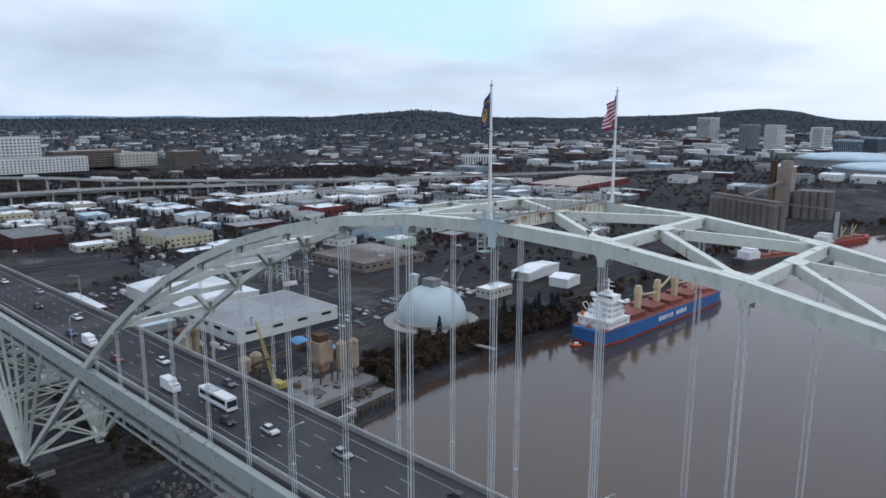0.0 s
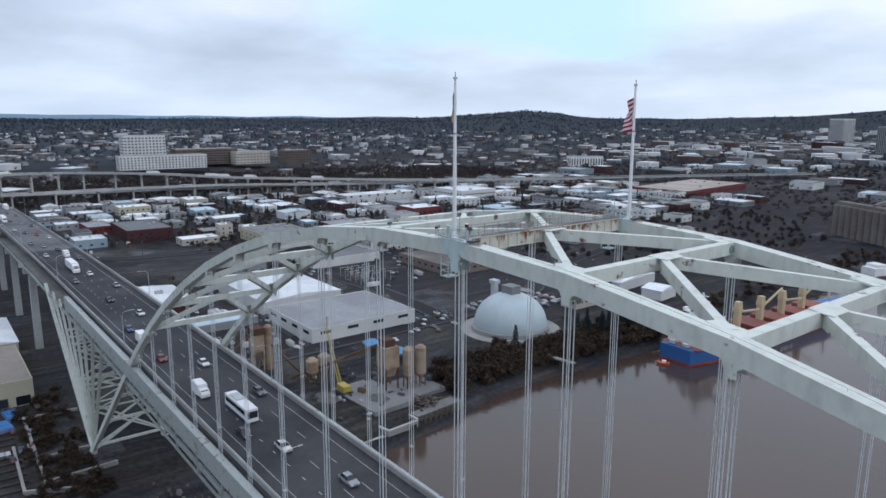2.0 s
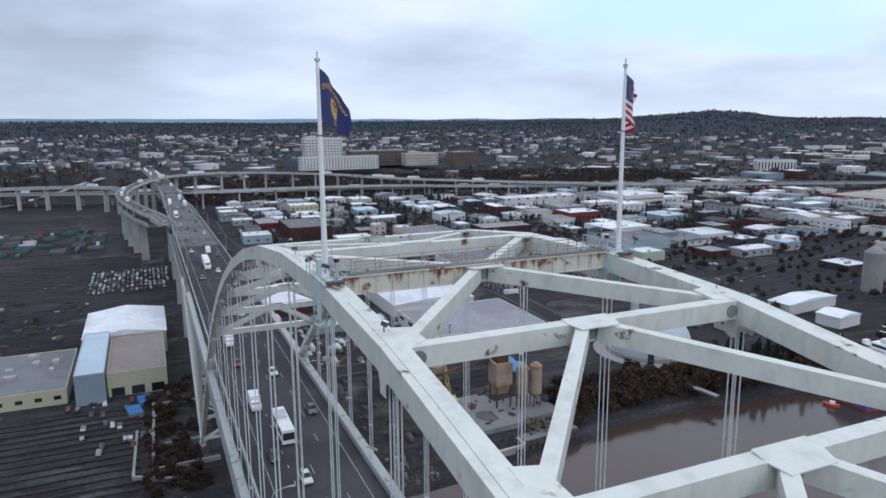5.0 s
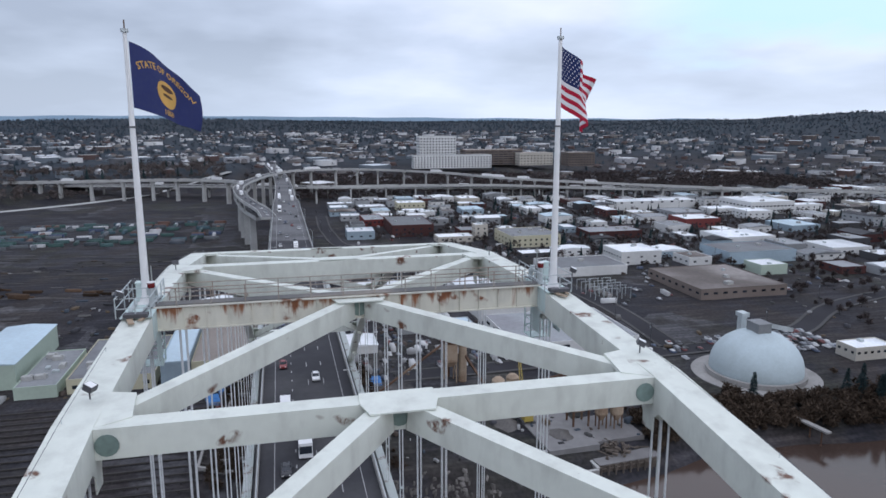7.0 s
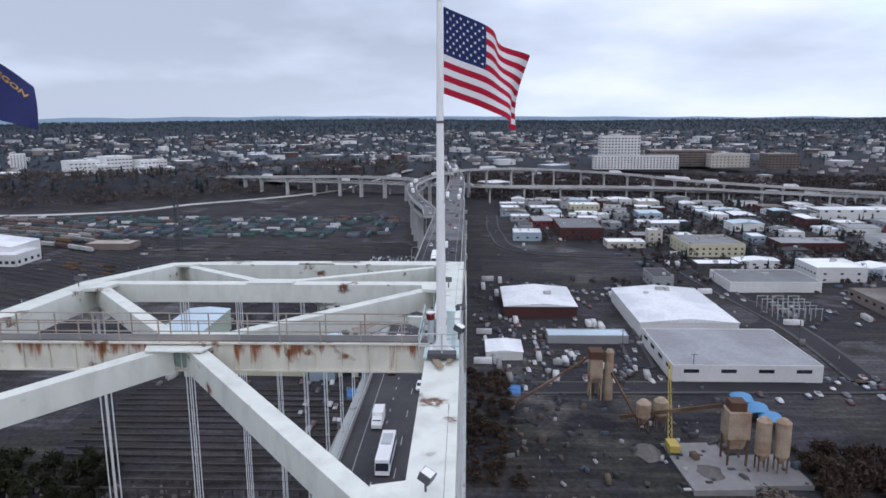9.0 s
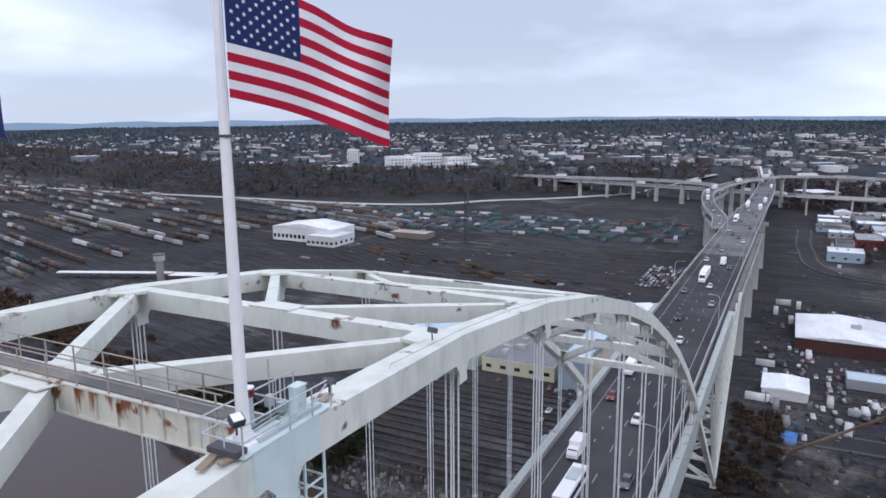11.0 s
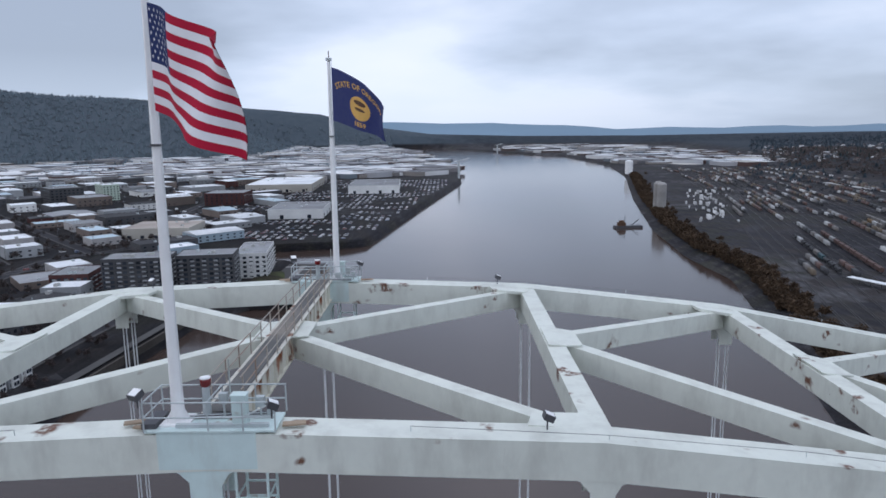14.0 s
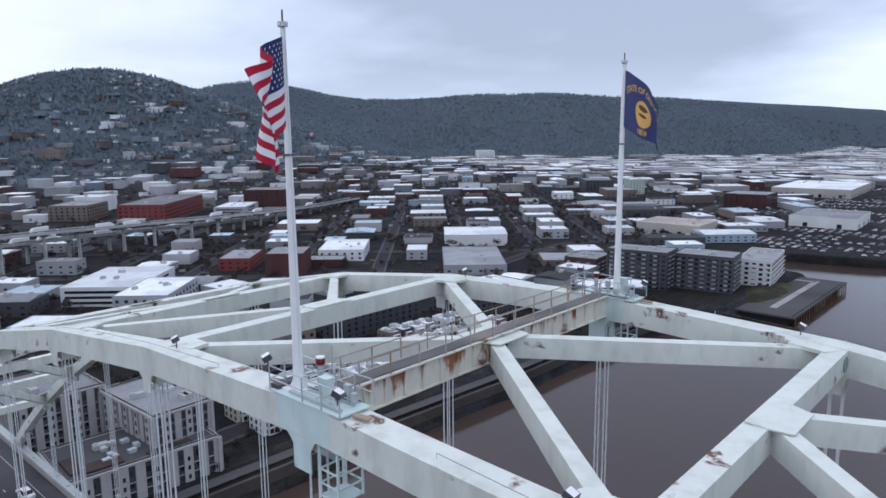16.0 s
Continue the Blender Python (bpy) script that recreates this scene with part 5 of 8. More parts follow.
pa, pb = Vector((3, 0, 3)), Vector((22, -4, 24))
for yo in (-0.7, 0.7):
    for zo in (-0.6, 0.6):
        bo.beam(pa + Vector((0, yo, zo)), pb + Vector((0, yo * 0.4, zo * 0.4)), 0.18, 0.18)
for j in range(14):
    a, c = pa.lerp(pb, j / 14), pa.lerp(pb, (j + 1) / 14)
    bo.beam(a + Vector((0, -0.6, -0.5)), c + Vector((0, 0.6, -0.5)), 0.1, 0.1)
    bo.beam(a + Vector((0, 0.6, 0.5)), c + Vector((0, -0.6, 0.5)), 0.1, 0.1)
part("boom", bo, M_YELLOW, cr)
for (x, y, rz2) in ((226, -119, -0.2), (216.5, -121, -0.2), (208, -122.5, -0.2)):
    c = thing("blue_canopy", (x, y, 7.8), "bright blue rounded shelter roof over a bay", "shelter", "blue shelters", rz=rz2)
    s = Shape()
    for i in range(9):
        a = math.pi * (0.15 + 0.7 * i / 8)
        s.v += [(-5, 4.6 * math.cos(a), 3 + 2.4 * math.sin(a)), (5, 4.6 * math.cos(a), 3 + 2.4 * math.sin(a)), (5, 4.4 * math.cos(a), 2.8 + 2.3 * math.sin(a)), (-5, 4.4 * math.cos(a), 2.8 + 2.3 * math.sin(a))]
    for i in range(8):
        for k in range(4):
            s.f.append((i * 4 + k, i * 4 + (k + 1) % 4, i * 4 + 4 + (k + 1) % 4, i * 4 + 4 + k))
    part("roof", s, material("shelter_blue", (0.06, 0.22, 0.42), 0.6, 0.15, 0.5), c)
    for a in (-4.8, 4.8):
        for q in (-3.8, 3.8):
            part("post", Shape().box((a, q, 2.0), (0.3, 0.3, 4.4)), M_STEEL, c)
# dock of timber and concrete at the water's edge
drng = np.random.default_rng(21)
dk = thing("dock", (157, -95, 0), "weathered timber wharf and concrete walls with rubble on them", "dock")
M_TIMBER = material("weathered_timber", (0.105, 0.088, 0.076), 0.9, 0.3, 0.6, island=0.5)
M_SLAB = material("dusty_slab", (0.24, 0.235, 0.235), 0.9, 0.25, 0.12, bump=0.3, other=(0.15, 0.145, 0.145))
part("deck", Shape().box((8, -13, 4.7), (12.6, 24, 0.7), 0.08), M_SLAB, dk, "pale dusty wharf deck")
part("yard_slab", Shape().box((24, 5, 5.6), (31, 19, 5.4), 0.06).box((22, -14, 5.5), (20, 20, 5.0), 0.06), M_SLAB, dk, "pale dusty concrete slab")
for k in range(24):
    f = k / 23
    part("facing_plank", Shape().box((0.8 + f * 1.8, -1.6 - f * 22.6, 2.0 + drng.uniform(-0.2, 0.1)), (0.28, 0.8, 5.6), 0.08), M_TIMBER, dk)
for z in (1.4, 3.6):
    part("waler", Shape().beam((0.3, -1.2, z), (2.2, -24.6, z), 0.35, 0.4), M_TIMBER, dk)
for i in range(9):
    part("piling", Shape().tube((-0.5 + i * 0.24, -1.5 - i * 2.85, -3), (-0.5 + i * 0.24, -1.5 - i * 2.85, 4.9 + 0.5 * (i % 2)), 0.32, 8), M_TIMBER, dk)
for pa, pb, z0, z1 in (((-1.5, 14), (-0.4, -0.6), -2, 4.2), ((-1.5, 14), (10, 16), -1, 4.6), ((-0.4, -0.6), (10, -0.2), -1, 4.6), ((10, -0.2), (10, 16), 0, 7.4), ((-1.2, 27), (-1.2, 15.5), -2, 2.6), ((-1.2, 27), (8, 29), -1, 3.0)):
    part("wall_length", Shape().beam((pa[0], pa[1], (z0 + z1) / 2), (pb[0], pb[1], (z0 + z1) / 2), 0.8, z1 - z0), M_CONC, dk)
    part("coping", Shape().beam((pa[0], pa[1], z1 + 0.15), (pb[0], pb[1], z1 + 0.15), 1.1, 0.3), M_CONC_L, dk)
part("bin_floor", Shape().box((4.4, 7.5, 1.4), (11, 14.5, 3.4)), M_OLIVE_SOIL, dk, "weedy sunken floor between the walls")
# broken timbers and slabs heaped on the wharf
rb = Shape()
for i in range(120):
    q = drng.normal(0, 1, 2)
    x, y = 11 + 3.4 * q[0], -11 + 4.2 * q[1]
    h = 2.4 * math.exp(-0.5 * (q[0] ** 2 + q[1] ** 2))
    a = drng.uniform(0, math.pi)
    if i % 3:
        rb.box((x, y, 5.2 + h * drng.uniform(0.3, 1.0)), (drng.uniform(0.5, 2.0), drng.uniform(0.5, 1.4), drng.uniform(0.3, 1.1)), a, drng.uniform(0.6, 1.0))
    else:
        L = drng.uniform(1.2, 3.4)
        rb.beam((x - L * math.cos(a), y - L * math.sin(a), 5.2 + h * 0.6), (x + L * math.cos(a), y + L * math.sin(a), 5.5 + h * drng.uniform(0.8, 1.3)), 0.3, 0.3)
solid("rubble_heap", rb, M_TIMBER, "heap of broken timber and concrete on the wharf", "rubble", kind="stuff", loc=(157, -95, 0))
M_SAND = material("pale_sand", (0.14, 0.132, 0.127), 0.95, 0.3, 0.5, bump=0.5, other=(0.08, 0.074, 0.07))
for (x, y, r, h) in ((176, -90, 5, 1.7), (190, -74, 5, 2.2), (198, -104, 4, 1.8)):
    s = Shape()
    n, rings = 22, 7
    for k in range(rings):
        q = 1 - k / rings
        for m in range(n):
            a = m * math.tau / n
            jit = noise.noise(Vector((x + 1.7 * math.cos(a), y + 1.7 * math.sin(a), k * 0.35)))
            rr = r * q * (1 + 0.35 * jit)
            s.v.append((rr * 1.25 * math.cos(a), rr * math.sin(a), h * (1 - q ** 1.15) * (1 + 0.2 * jit)))
    s.v.append((0, 0, h * 0.98))
    for k in range(rings - 1):
        s.f += [(k * n + m, k * n + (m + 1) % n, (k + 1) * n + (m + 1) % n, (k + 1) * n + m) for m in range(n)]
    s.f += [((rings - 1) * n + m, (rings - 1) * n + (m + 1) % n, rings * n) for m in range(n)]
    solid("gravel_mound", s, M_SAND, "mound of pale grey gravel on the dock yard", "gravel mound", "gravel mounds", loc=(x, y, 7.9), smooth=True)
# jetty near the dome
jt = thing("jetty", (180, -180, 0), "narrow concrete jetty reaching over the bank", "jetty")
part("deck", Shape().box((-9, -6, 6.4), (26, 2.4, 0.7), 0.15), M_CONC, jt)
for i in range(5):
    part("piling", Shape().tube((-19 + i * 5, -7.4 + i * 0.7, -3), (-19 + i * 5, -7.4 + i * 0.7, 6.2), 0.3, 8), M_RUST, jt)
# sheds between dome and ship
building("shed", 236, -330, 14, 44, 6, "white", "white", 0.1, "small white shed with pitched roof", units=0, pitch=2.0)
building("shed", 205, -320, 14, 18, 6, "white", "white", 0.1, "white gabled shed with dark doorway", units=0, pitch=2.0)
building("office", 222, -265, 12, 22, 6, "cream", "white", 0.0, "low cream office with a row of windows", units=1, win=(3, 6, 1, 1.6, 1.2, 3.4))
building("warehouse", 427, -210, 38, 58, 6.5, "white", "grey", 0.0, "long low warehouse with white front and grey roof", units=2)
building("shed", 392, -342, 20, 22, 7, "green", "white", 0.0, "small white shop with green panels", units=1)
building("office", 452, -266, 32, 34, 10, "white", "white", 0.0, "white two-storey works building", units=2, win=(7, 3, 2, 2.0, 1.2, 1.4))
building("warehouse", 362, -279, 64, 62, 6.5, "brown", "brown", 0.0, "low flat-roofed workshop with dark red trim", units=4, win=(8, 9, 1, 3.0, 1.4, 3.4))
building("warehouse", 440, -362, 40, 60, 9, "blue", "grey", 0.0, "pale blue-grey warehouse with flat roof", units=2)
silo_group(246, -405, 2, 6.2, 26, M_CONC, "grey concrete silos beside the river lots", 10.0, -22, False)
# grain elevator
M_GRAIN = material("sooty_silo_concrete", (0.21, 0.195, 0.185), 0.9, 0.2, 0.2, other=(0.15, 0.13, 0.12))
ge = thing("grain_elevator", (205, -690, 7.8), "rows of grey concrete grain silos with a tall headhouse", "grain elevator")
TAKEN.append((205, -690, 90))
for i in range(11):
    for j in range(2):
        part("silo", Shape().lathe((38 - i * 7.4 - j * 4.4, 28 + i * 4.1 - j * 7.6, 0), [(4.2, 0), (4.2, 29), (3.9, 29.6)], 14), M_GRAIN, ge)
part("gallery", Shape().beam((38, 24, 31.2), (-40, 66, 31.2), 8, 3.4), M_GRAIN, ge)
M_HEAD = material("weathered_headhouse", (0.34, 0.30, 0.27), 0.85, 0.2, 0.3, other=(0.30, 0.21, 0.16))
part("headhouse", Shape().box((2, -84, 28), (16, 16, 56)).box((2, -84, 59), (11, 11, 8)), M_HEAD, ge, "tall weathered headhouse")
part("stair_tower", Shape().box((14, -78, 30), (6, 6, 66)), M_RUST, ge)
part("annex", Shape().box((-26, -96, 15), (34, 34, 30)), M_GRAIN, ge)
for i in range(5):
    part("silo", Shape().lathe((-16 - i * 7.6, -74 - i * 1.5, 0), [(4.2, 0), (4.2, 31), (3.8, 31.6)], 14), M_GRAIN, ge)
part("conveyor_bridge", Shape().beam((2, -74, 40), (0, 46, 33), 3, 3), M_GRAIN, ge)
part("ship_loader", Shape().beam((-40, 60, 31), (-92, 40, 26), 1.4, 1.4).beam((-92, 40, 26), (-100, 10, 18), 1.0, 1.0), M_GRAIN, ge)
part("ship_loader_tower", Shape().box((-84, 42, 12), (3, 3, 26)), M_RAIL, ge)

# hospital on the plateau
hz = 25
building("hospital", 1255, -318, 30, 150, 24, "white", "grey", math.radians(-2), "white hospital block with rows of square windows", win=(6, 26, 5, 2.6, 2.2, 2.0), sides=(3, 0, 2), units=4, base=hz)
building("hospital_tower", 1310, -300, 40, 72, 58, "white", "grey", math.radians(-2), "tall white hospital tower with window bands", win=(7, 12, 10, 3.0, 2.4, 4.0), sides=(3, 0, 2), units=2, base=hz)
building("hospital", 1330, -420, 40, 120, 30, "brown", "tan", 0.0, "tan banded hospital wing", win=(4, 12, 6, 8.6, 1.6, 2.0), sides=(3, 0, 2), units=3, base=hz)
building("clinic", 1300, -500, 40, 70, 24, "cream", "tan", 0.0, "cream clinic building with window rows", win=(4, 10, 4, 3.4, 1.6, 2.0), sides=(3, 0, 2), units=3, base=hz)
building("clinic", 1260, -580, 40, 56, 26, "brown", "tan", 0.0, "brown brick clinic building", win=(4, 9, 5, 3.4, 1.6, 2.0), sides=(3, 0, 2), units=2, base=hz)
# towers of the far district
for (x, y, w, d, h, wl, lab, wn2) in (
        (1213, -2980, 70, 60, 100, "white", "far white office tower with vertical ribs", (14, 10, 1, 2.4, 90, 5)),
        (793, -2300, 50, 40, 80, "grey", "far grey slab tower with ribs", (8, 7, 1, 2.0, 72, 4)),
        (692, -2234, 46, 40, 80, "white", "far white tower with a window grid", (9, 8, 15, 2.6, 3.0, 3)),
        (633, -2512, 50, 40, 70, "white", "far pale tower with window bands", (1, 1, 14, 38, 2.2, 3)),
        (452, -2090, 60, 40, 44, "blue", "far blue glass office block", (10, 7, 1, 4, 36, 4)),
        (405, -2150, 50, 40, 50, "blue", "far blue glass office tower with ribs", (10, 7, 1, 4, 42, 4)),
        (990, -2350, 90, 40, 26, "brick", "far brick apartment block", (14, 6, 6, 2.4, 1.8, 3)),
        (860, -2150, 120, 30, 20, "white", "far low white block", (16, 4, 4, 3.4, 1.8, 3))):
    building("office_tower", x, y, w, d, h, wl, "white", math.radians(-20), lab, "tower", win=wn2, sides=(1, 2, 3), units=1, base=12)
# arena halls
for (x, y, a, b2, h) in ((330, -1640, 120, 90, 30), (215, -1450, 110, 80, 22)):
    ar = thing("arena", (x, y, 12), "low arena hall with broad pale curved roof", "arena")
    part("wall", Shape().lathe((0, 0, 0), [(a, -6), (a, h * 0.6), (a - 3, h * 0.6)], 36), WALLS["grey"], ar)
    part("roof", Shape().lathe((0, 0, 0), [(a + 3, h * 0.6), (a * 0.8, h * 0.85), (a * 0.45, h * 0.97), (1, h)], 36), ROOFS["blue"], ar, smooth=True)
building("depot", 560, -905, 90, 190, 9, "red", "tan", 0.1, "broad brick-red depot with flat roof", win=(12, 22, 1, 3, 2.0, 3.0), sides=(3, 2), units=6)
building("apartment_block", 1010, -1180, 40, 74, 22, "white", "grey", -0.6, "white modern apartment block with dark window strips", win=(6, 12, 1, 2.4, 14, 4), sides=(3, 0, 2), units=2)
# brick and painted buildings of the near district
for (x, y, w, d, h, wl, rf, lab, wn2) in (
        (690, -90, 40, 22, 7, "red", "grey", "red-painted warehouse with grey roof", (3, 5, 1, 2.2, 1.6, 4)),
        (632, -118, 62, 40, 11, "brick", "grey", "dark red brick factory with barrel roof", (5, 5, 2, 2.0, 1.8, 2)),
        (546, -212, 46, 46, 10, "yellow", "green", "yellow two-storey warehouse with pale green roof", (5, 9, 2, 1.8, 1.6, 2)),
        (575, -176, 12, 12, 14, "cream", "white", "narrow cream tower house with windows", (2, 2, 3, 1.6, 1.6, 2)),
        (792, -150, 24, 34, 10, "yellow", "white", "pale yellow square building with windows", (4, 6, 2, 1.8, 1.6, 2)),
        (560, -300, 30, 54, 7, "brick", "grey", "long dark brick workshop with grey roof", (5, 7, 1, 2.2, 1.6, 3)),
        (505, -400, 40, 50, 8, "white", "white", "white flat-roofed workshop with windows", (5, 7, 1, 2.2, 1.6, 3)),
        (690, -560, 60, 60, 14, "white", "white", "large white two-storey warehouse", (9, 12, 2, 3.2, 1.6, 3)),
        (745, -450, 30, 110, 10, "white", "white", "large stepped white building", (6, 8, 1, 3.2, 2.0, 8)),
        (604, -420, 34, 40, 9, "red", "white", "red-walled workshop with white roof", (4, 6, 1, 2.4, 1.6, 3))):
    building("workshop", x, y, w, d, h, wl, "grey" if rf == "green" else rf, random.uniform(-0.03, 0.03), lab, win=wn2, sides=(3, 2), units=3)
# university and halls on the bluff
for (cx, cy, cw, cd, ch, clab) in ((1044, 596, 34, 46, 24, "bright white campus block with window bands and roof plant"), (1072, 556, 40, 40, 29, "tall white campus block with stepped roof"), (1050, 560, 30, 36, 17, "low white campus wing with window bands"), (1090, 508, 34, 44, 22, "white campus hall with a stepped roofline"), (1062, 500, 26, 30, 13, "low white campus annex")):
    building("campus_hall", cx, cy, cw, cd, ch, "white", "white", 0.85, clab, win=(6, 7, int(ch // 5), 3.4, 1.7, 2), sides=(0, 3), units=3, base=32)
building("campus_hall", 1008, 700, 50, 70, 9, "white", "white", 0.6, "low white pavilion among trees", win=(6, 8, 1, 4, 2, 3), sides=(0, 3), units=1, base=30)
building("apartment_block", 1170, 780, 20, 24, 26, "white", "white", 0.6, "slim white apartment tower among trees", win=(4, 5, 7, 2, 1.6, 2), sides=(0, 3), units=0, base=34)
# engine house in the rail yard
eh = building("engine_house", 512, 381, 38, 68, 13, "white", "white", 0.0, "large white railway workshop with many windows", win=(6, 14, 1, 3.0, 3.4, 3.0), sides=(3, 0), units=0, pitch=4.0)
building("engine_house", 496, 350, 32, 30, 9, "white", "white", 0.0, "low white annex of the railway workshop", win=(4, 6, 1, 3.0, 2.4, 2.4), sides=(3, 0), units=0)
building("yard_office", 560, 300, 20, 40, 5, "brown", "tan", 0.0, "low brown yard office", units=1)
building("yard_shed", 327, 345, 14, 34, 6, "brick", "white", 0.35, "brick yard shed with white roof", units=0, win=(3, 6, 1, 2, 1.4, 2), sides=(3, 0))
wt2 = thing("water_tank", (322, 372, 7.8), "grey concrete control tower in the rail yard", "tower")
part("shaft", Shape().tube((0, 0, 0), (0, 0, 15), 2.6, 14), M_CONC, wt2)
part("cabin", Shape().tube((0, 0, 15), (0, 0, 19), 4.0, 14), M_CONC_L, wt2)
part("cap", Shape().tube((0, 0, 19), (0, 0, 19.6), 4.4, 14), M_STEEL, wt2)
ms = thing("lattice_mast", (548, 236, 7.8), "dark lattice steel mast in the rail yard", "mast")
lm = Shape()
for a in (-2, 2):
    for c in (-2, 2):
        lm.beam((a, c, 0), (a * 0.6, c * 0.6, 58), 0.5, 0.5)
for j in range(18):
    z0, z1 = j * 3.2, (j + 1) * 3.2
    k0, k1 = 2 * (1 - 0.4 * z0 / 58), 2 * (1 - 0.4 * z1 / 58)
    for (a, c, e, f2) in ((-1, -1, 1, -1), (1, -1, 1, 1), (1, 1, -1, 1), (-1, 1, -1, -1)):
        lm.beam((a * k0, c * k0, z0), (e * k1, f2 * k1, z1), 0.3, 0.3)
part("frame", lm, M_STEEL, ms)
part("platform", Shape().box((0, 0, 58.5), (4, 4, 1)), M_STEEL, ms)

# ---- west bank ----
WR = math.radians(43)
# waterfront apartments below the bridge


M_SOIL = material("planter_soil", (0.055, 0.042, 0.036), 0.95, 0.3, 0.6)


def strip_block(x, y, w, d, h, rz, label, bay=5.2, roof="grey", units=6):
    """Apartments with tall dark recesses between pale piers, floor lines and a dark roof edge."""
    ap = building("apartment_block", x, y, w, d, h, "dark", roof, rz, label, "apartment block", "waterfront apartments", win=(int(w / bay * 2), int(d / bay * 2), int(h / 3.1), 1.5, 1.8, 0.9), units=units, parapet=0.9)
    for sd in range(4):
        L, o = (w, d / 2) if sd % 2 == 0 else (d, w / 2)
        n = max(2, round(L / bay))
        me = Shape().box((0, 0, h / 2), (bay * 0.58, 0.9, h + 0.3)).mesh("pier", WALLS["pale"])
        wn4 = window_mesh(0.9, 1.5)
        for i in range(n + 1):
            t = -L / 2 + i * L / n
            p = ((t, -o - 0.2, 0), (o + 0.2, t, 0), (t, o + 0.2, 0), (-o - 0.2, t, 0))[sd]
            pr2 = part("pier", me, None, ap, loc=p, rz=0 if sd % 2 == 0 else math.pi / 2)
            for r in range(int(h / 3.1)):
                if i % 2 and 0 < i < n:
                    part("window", wn4, None, pr2, loc=(0, 0.44 if sd in (2, 3) else -0.44, 2.0 + r * 3.1))
        part("cornice", Shape().box((0, 0, 0), (L + 1.2, 1.3, 0.7)).box((0, 0.2, 1.0), (L + 0.8, 0.07, 0.07)), WALLS["pale"], ap, "pale cornice with a thin rail", loc=((0, -o - 0.1, h + 0.3), (o + 0.1, 0, h + 0.3), (0, o + 0.1, h + 0.3), (-o - 0.1, 0, h + 0.3))[sd], rz=0 if sd % 2 == 0 else math.pi / 2)
        for r in range(1, int(h / 3.1)):
            q = ((0, -o - 0.12, r * 3.1), (o + 0.12, 0, r * 3.1), (0, o + 0.12, r * 3.1), (-o - 0.12, 0, r * 3.1))[sd]
            part("floor_band", Shape().box((0, 0, 0), (L, 0.5, 0.28)), WALLS["grey"], ap, loc=q, rz=0 if sd % 2 == 0 else math.pi / 2)
    return ap


strip_block(-209, 75, 38, 20, 22, 0.03, "cream and charcoal apartment block with tall dark recesses", 4.0, "grey", 9)
strip_block(-244, 50, 32, 30, 24, 0.0, "dark apartment tower wing with pale piers", 4.4, "grey", 6)
terrace = strip_block(-198, 61, 29, 46, 12, -0.07, "lower apartment wing with planted roof terrace", 5.2, "dark", 16)
for (a, c, e, f2) in ((9, -12, 6, 12), (4, -19, 12, 4), (12, 8, 3, 14)):
    part("planter", Shape().box((a, c, 12.7), (e, f2, 0.8)), M_SOIL, terrace, "dark brown roof planter")


BAY_GLASS = Shape().box((0, -0.9, 1.9), (0.1, 1.5, 1.8)).box((0, 0.9, 1.9), (0.1, 1.5, 1.8)).box((0, -0.9, 4.7), (0.1, 1.5, 1.8)).box((0, 0.9, 4.7), (0.1, 1.5, 1.8)).box((0, -0.9, 7.4), (0.1, 1.5, 1.6)).box((0, 0.9, 7.4), (0.1, 1.5, 1.6)).mesh("window", M_GLASS)


def townhouse(x, y, rz, wall, label):
    """A narrow three-storey house with a glazed bay, roof hatch and railings."""
    th = building("townhouse", x, y, 11, 7.4, 9.2, wall, "white", rz, label, "house", "riverside townhouses", win=(3, 2, 3, 1.3, 1.6, 0.9), units=1, parapet=0.6, far=True)
    for sd in (-1, 1):
        part("bay", Shape().box((sd * 5.9, 0, 4.4), (1.5, 4.2, 8.2)), WALLS["white"], th, "white glazed bay")
        part("window", BAY_GLASS, None, th, loc=(sd * 6.68, 0, 0))
    part("roof_hatch", Shape().box((1.5, 1.2, 10.4), (2.6, 2.4, 2.0)), WALLS["grey"], th)
    part("roof_hatch", Shape().box((-2.6, -1.0, 10.1), (2.0, 3.0, 1.4)), WALLS["white"], th)
    return th


for i in range(8):
    for k, x in enumerate((-198, -216)):
        y = 112 + i * 8.0 + (4 if i > 1 else 0) + (5 if i > 4 else 0)
        townhouse(x - 0.10 * (y - 112) + (i % 2) * 0.8, y, math.radians(-4), ("white", "grey", "cream", "white", "dark")[(i + 2 * k) % 5], "narrow modern townhouse with pale bays and flat white roof")
for i in range(7):
    for k, x in enumerate((-196, -214, -236)):
        y = 214 + i * 8.4 + (5 if i > 3 else 0)
        townhouse(x + 0.10 * (y - 214), y, math.radians(-4), ("grey", "white", "brown", "dark", "white")[(i + k) % 5], "narrow modern townhouse with pale bays and flat white roof")
building("apartment_block", -268, 140, 30, 76, 17, "brown", "white", math.radians(-6), "long brown apartment block with white roof", win=(6, 16, 4, 1.8, 1.8, 1.4), units=6)
building("apartment_block", -276, 230, 30, 62, 14, "dark", "white", math.radians(-6), "dark apartment block near the water with white roof", win=(5, 13, 4, 1.8, 1.8, 1.4), units=5)
building("apartment_block", -250, 312, 40, 56, 15, "dark", "white", math.radians(-6), "dark apartment block with white roof units", win=(6, 12, 4, 2.2, 1.8, 1.4), units=6)
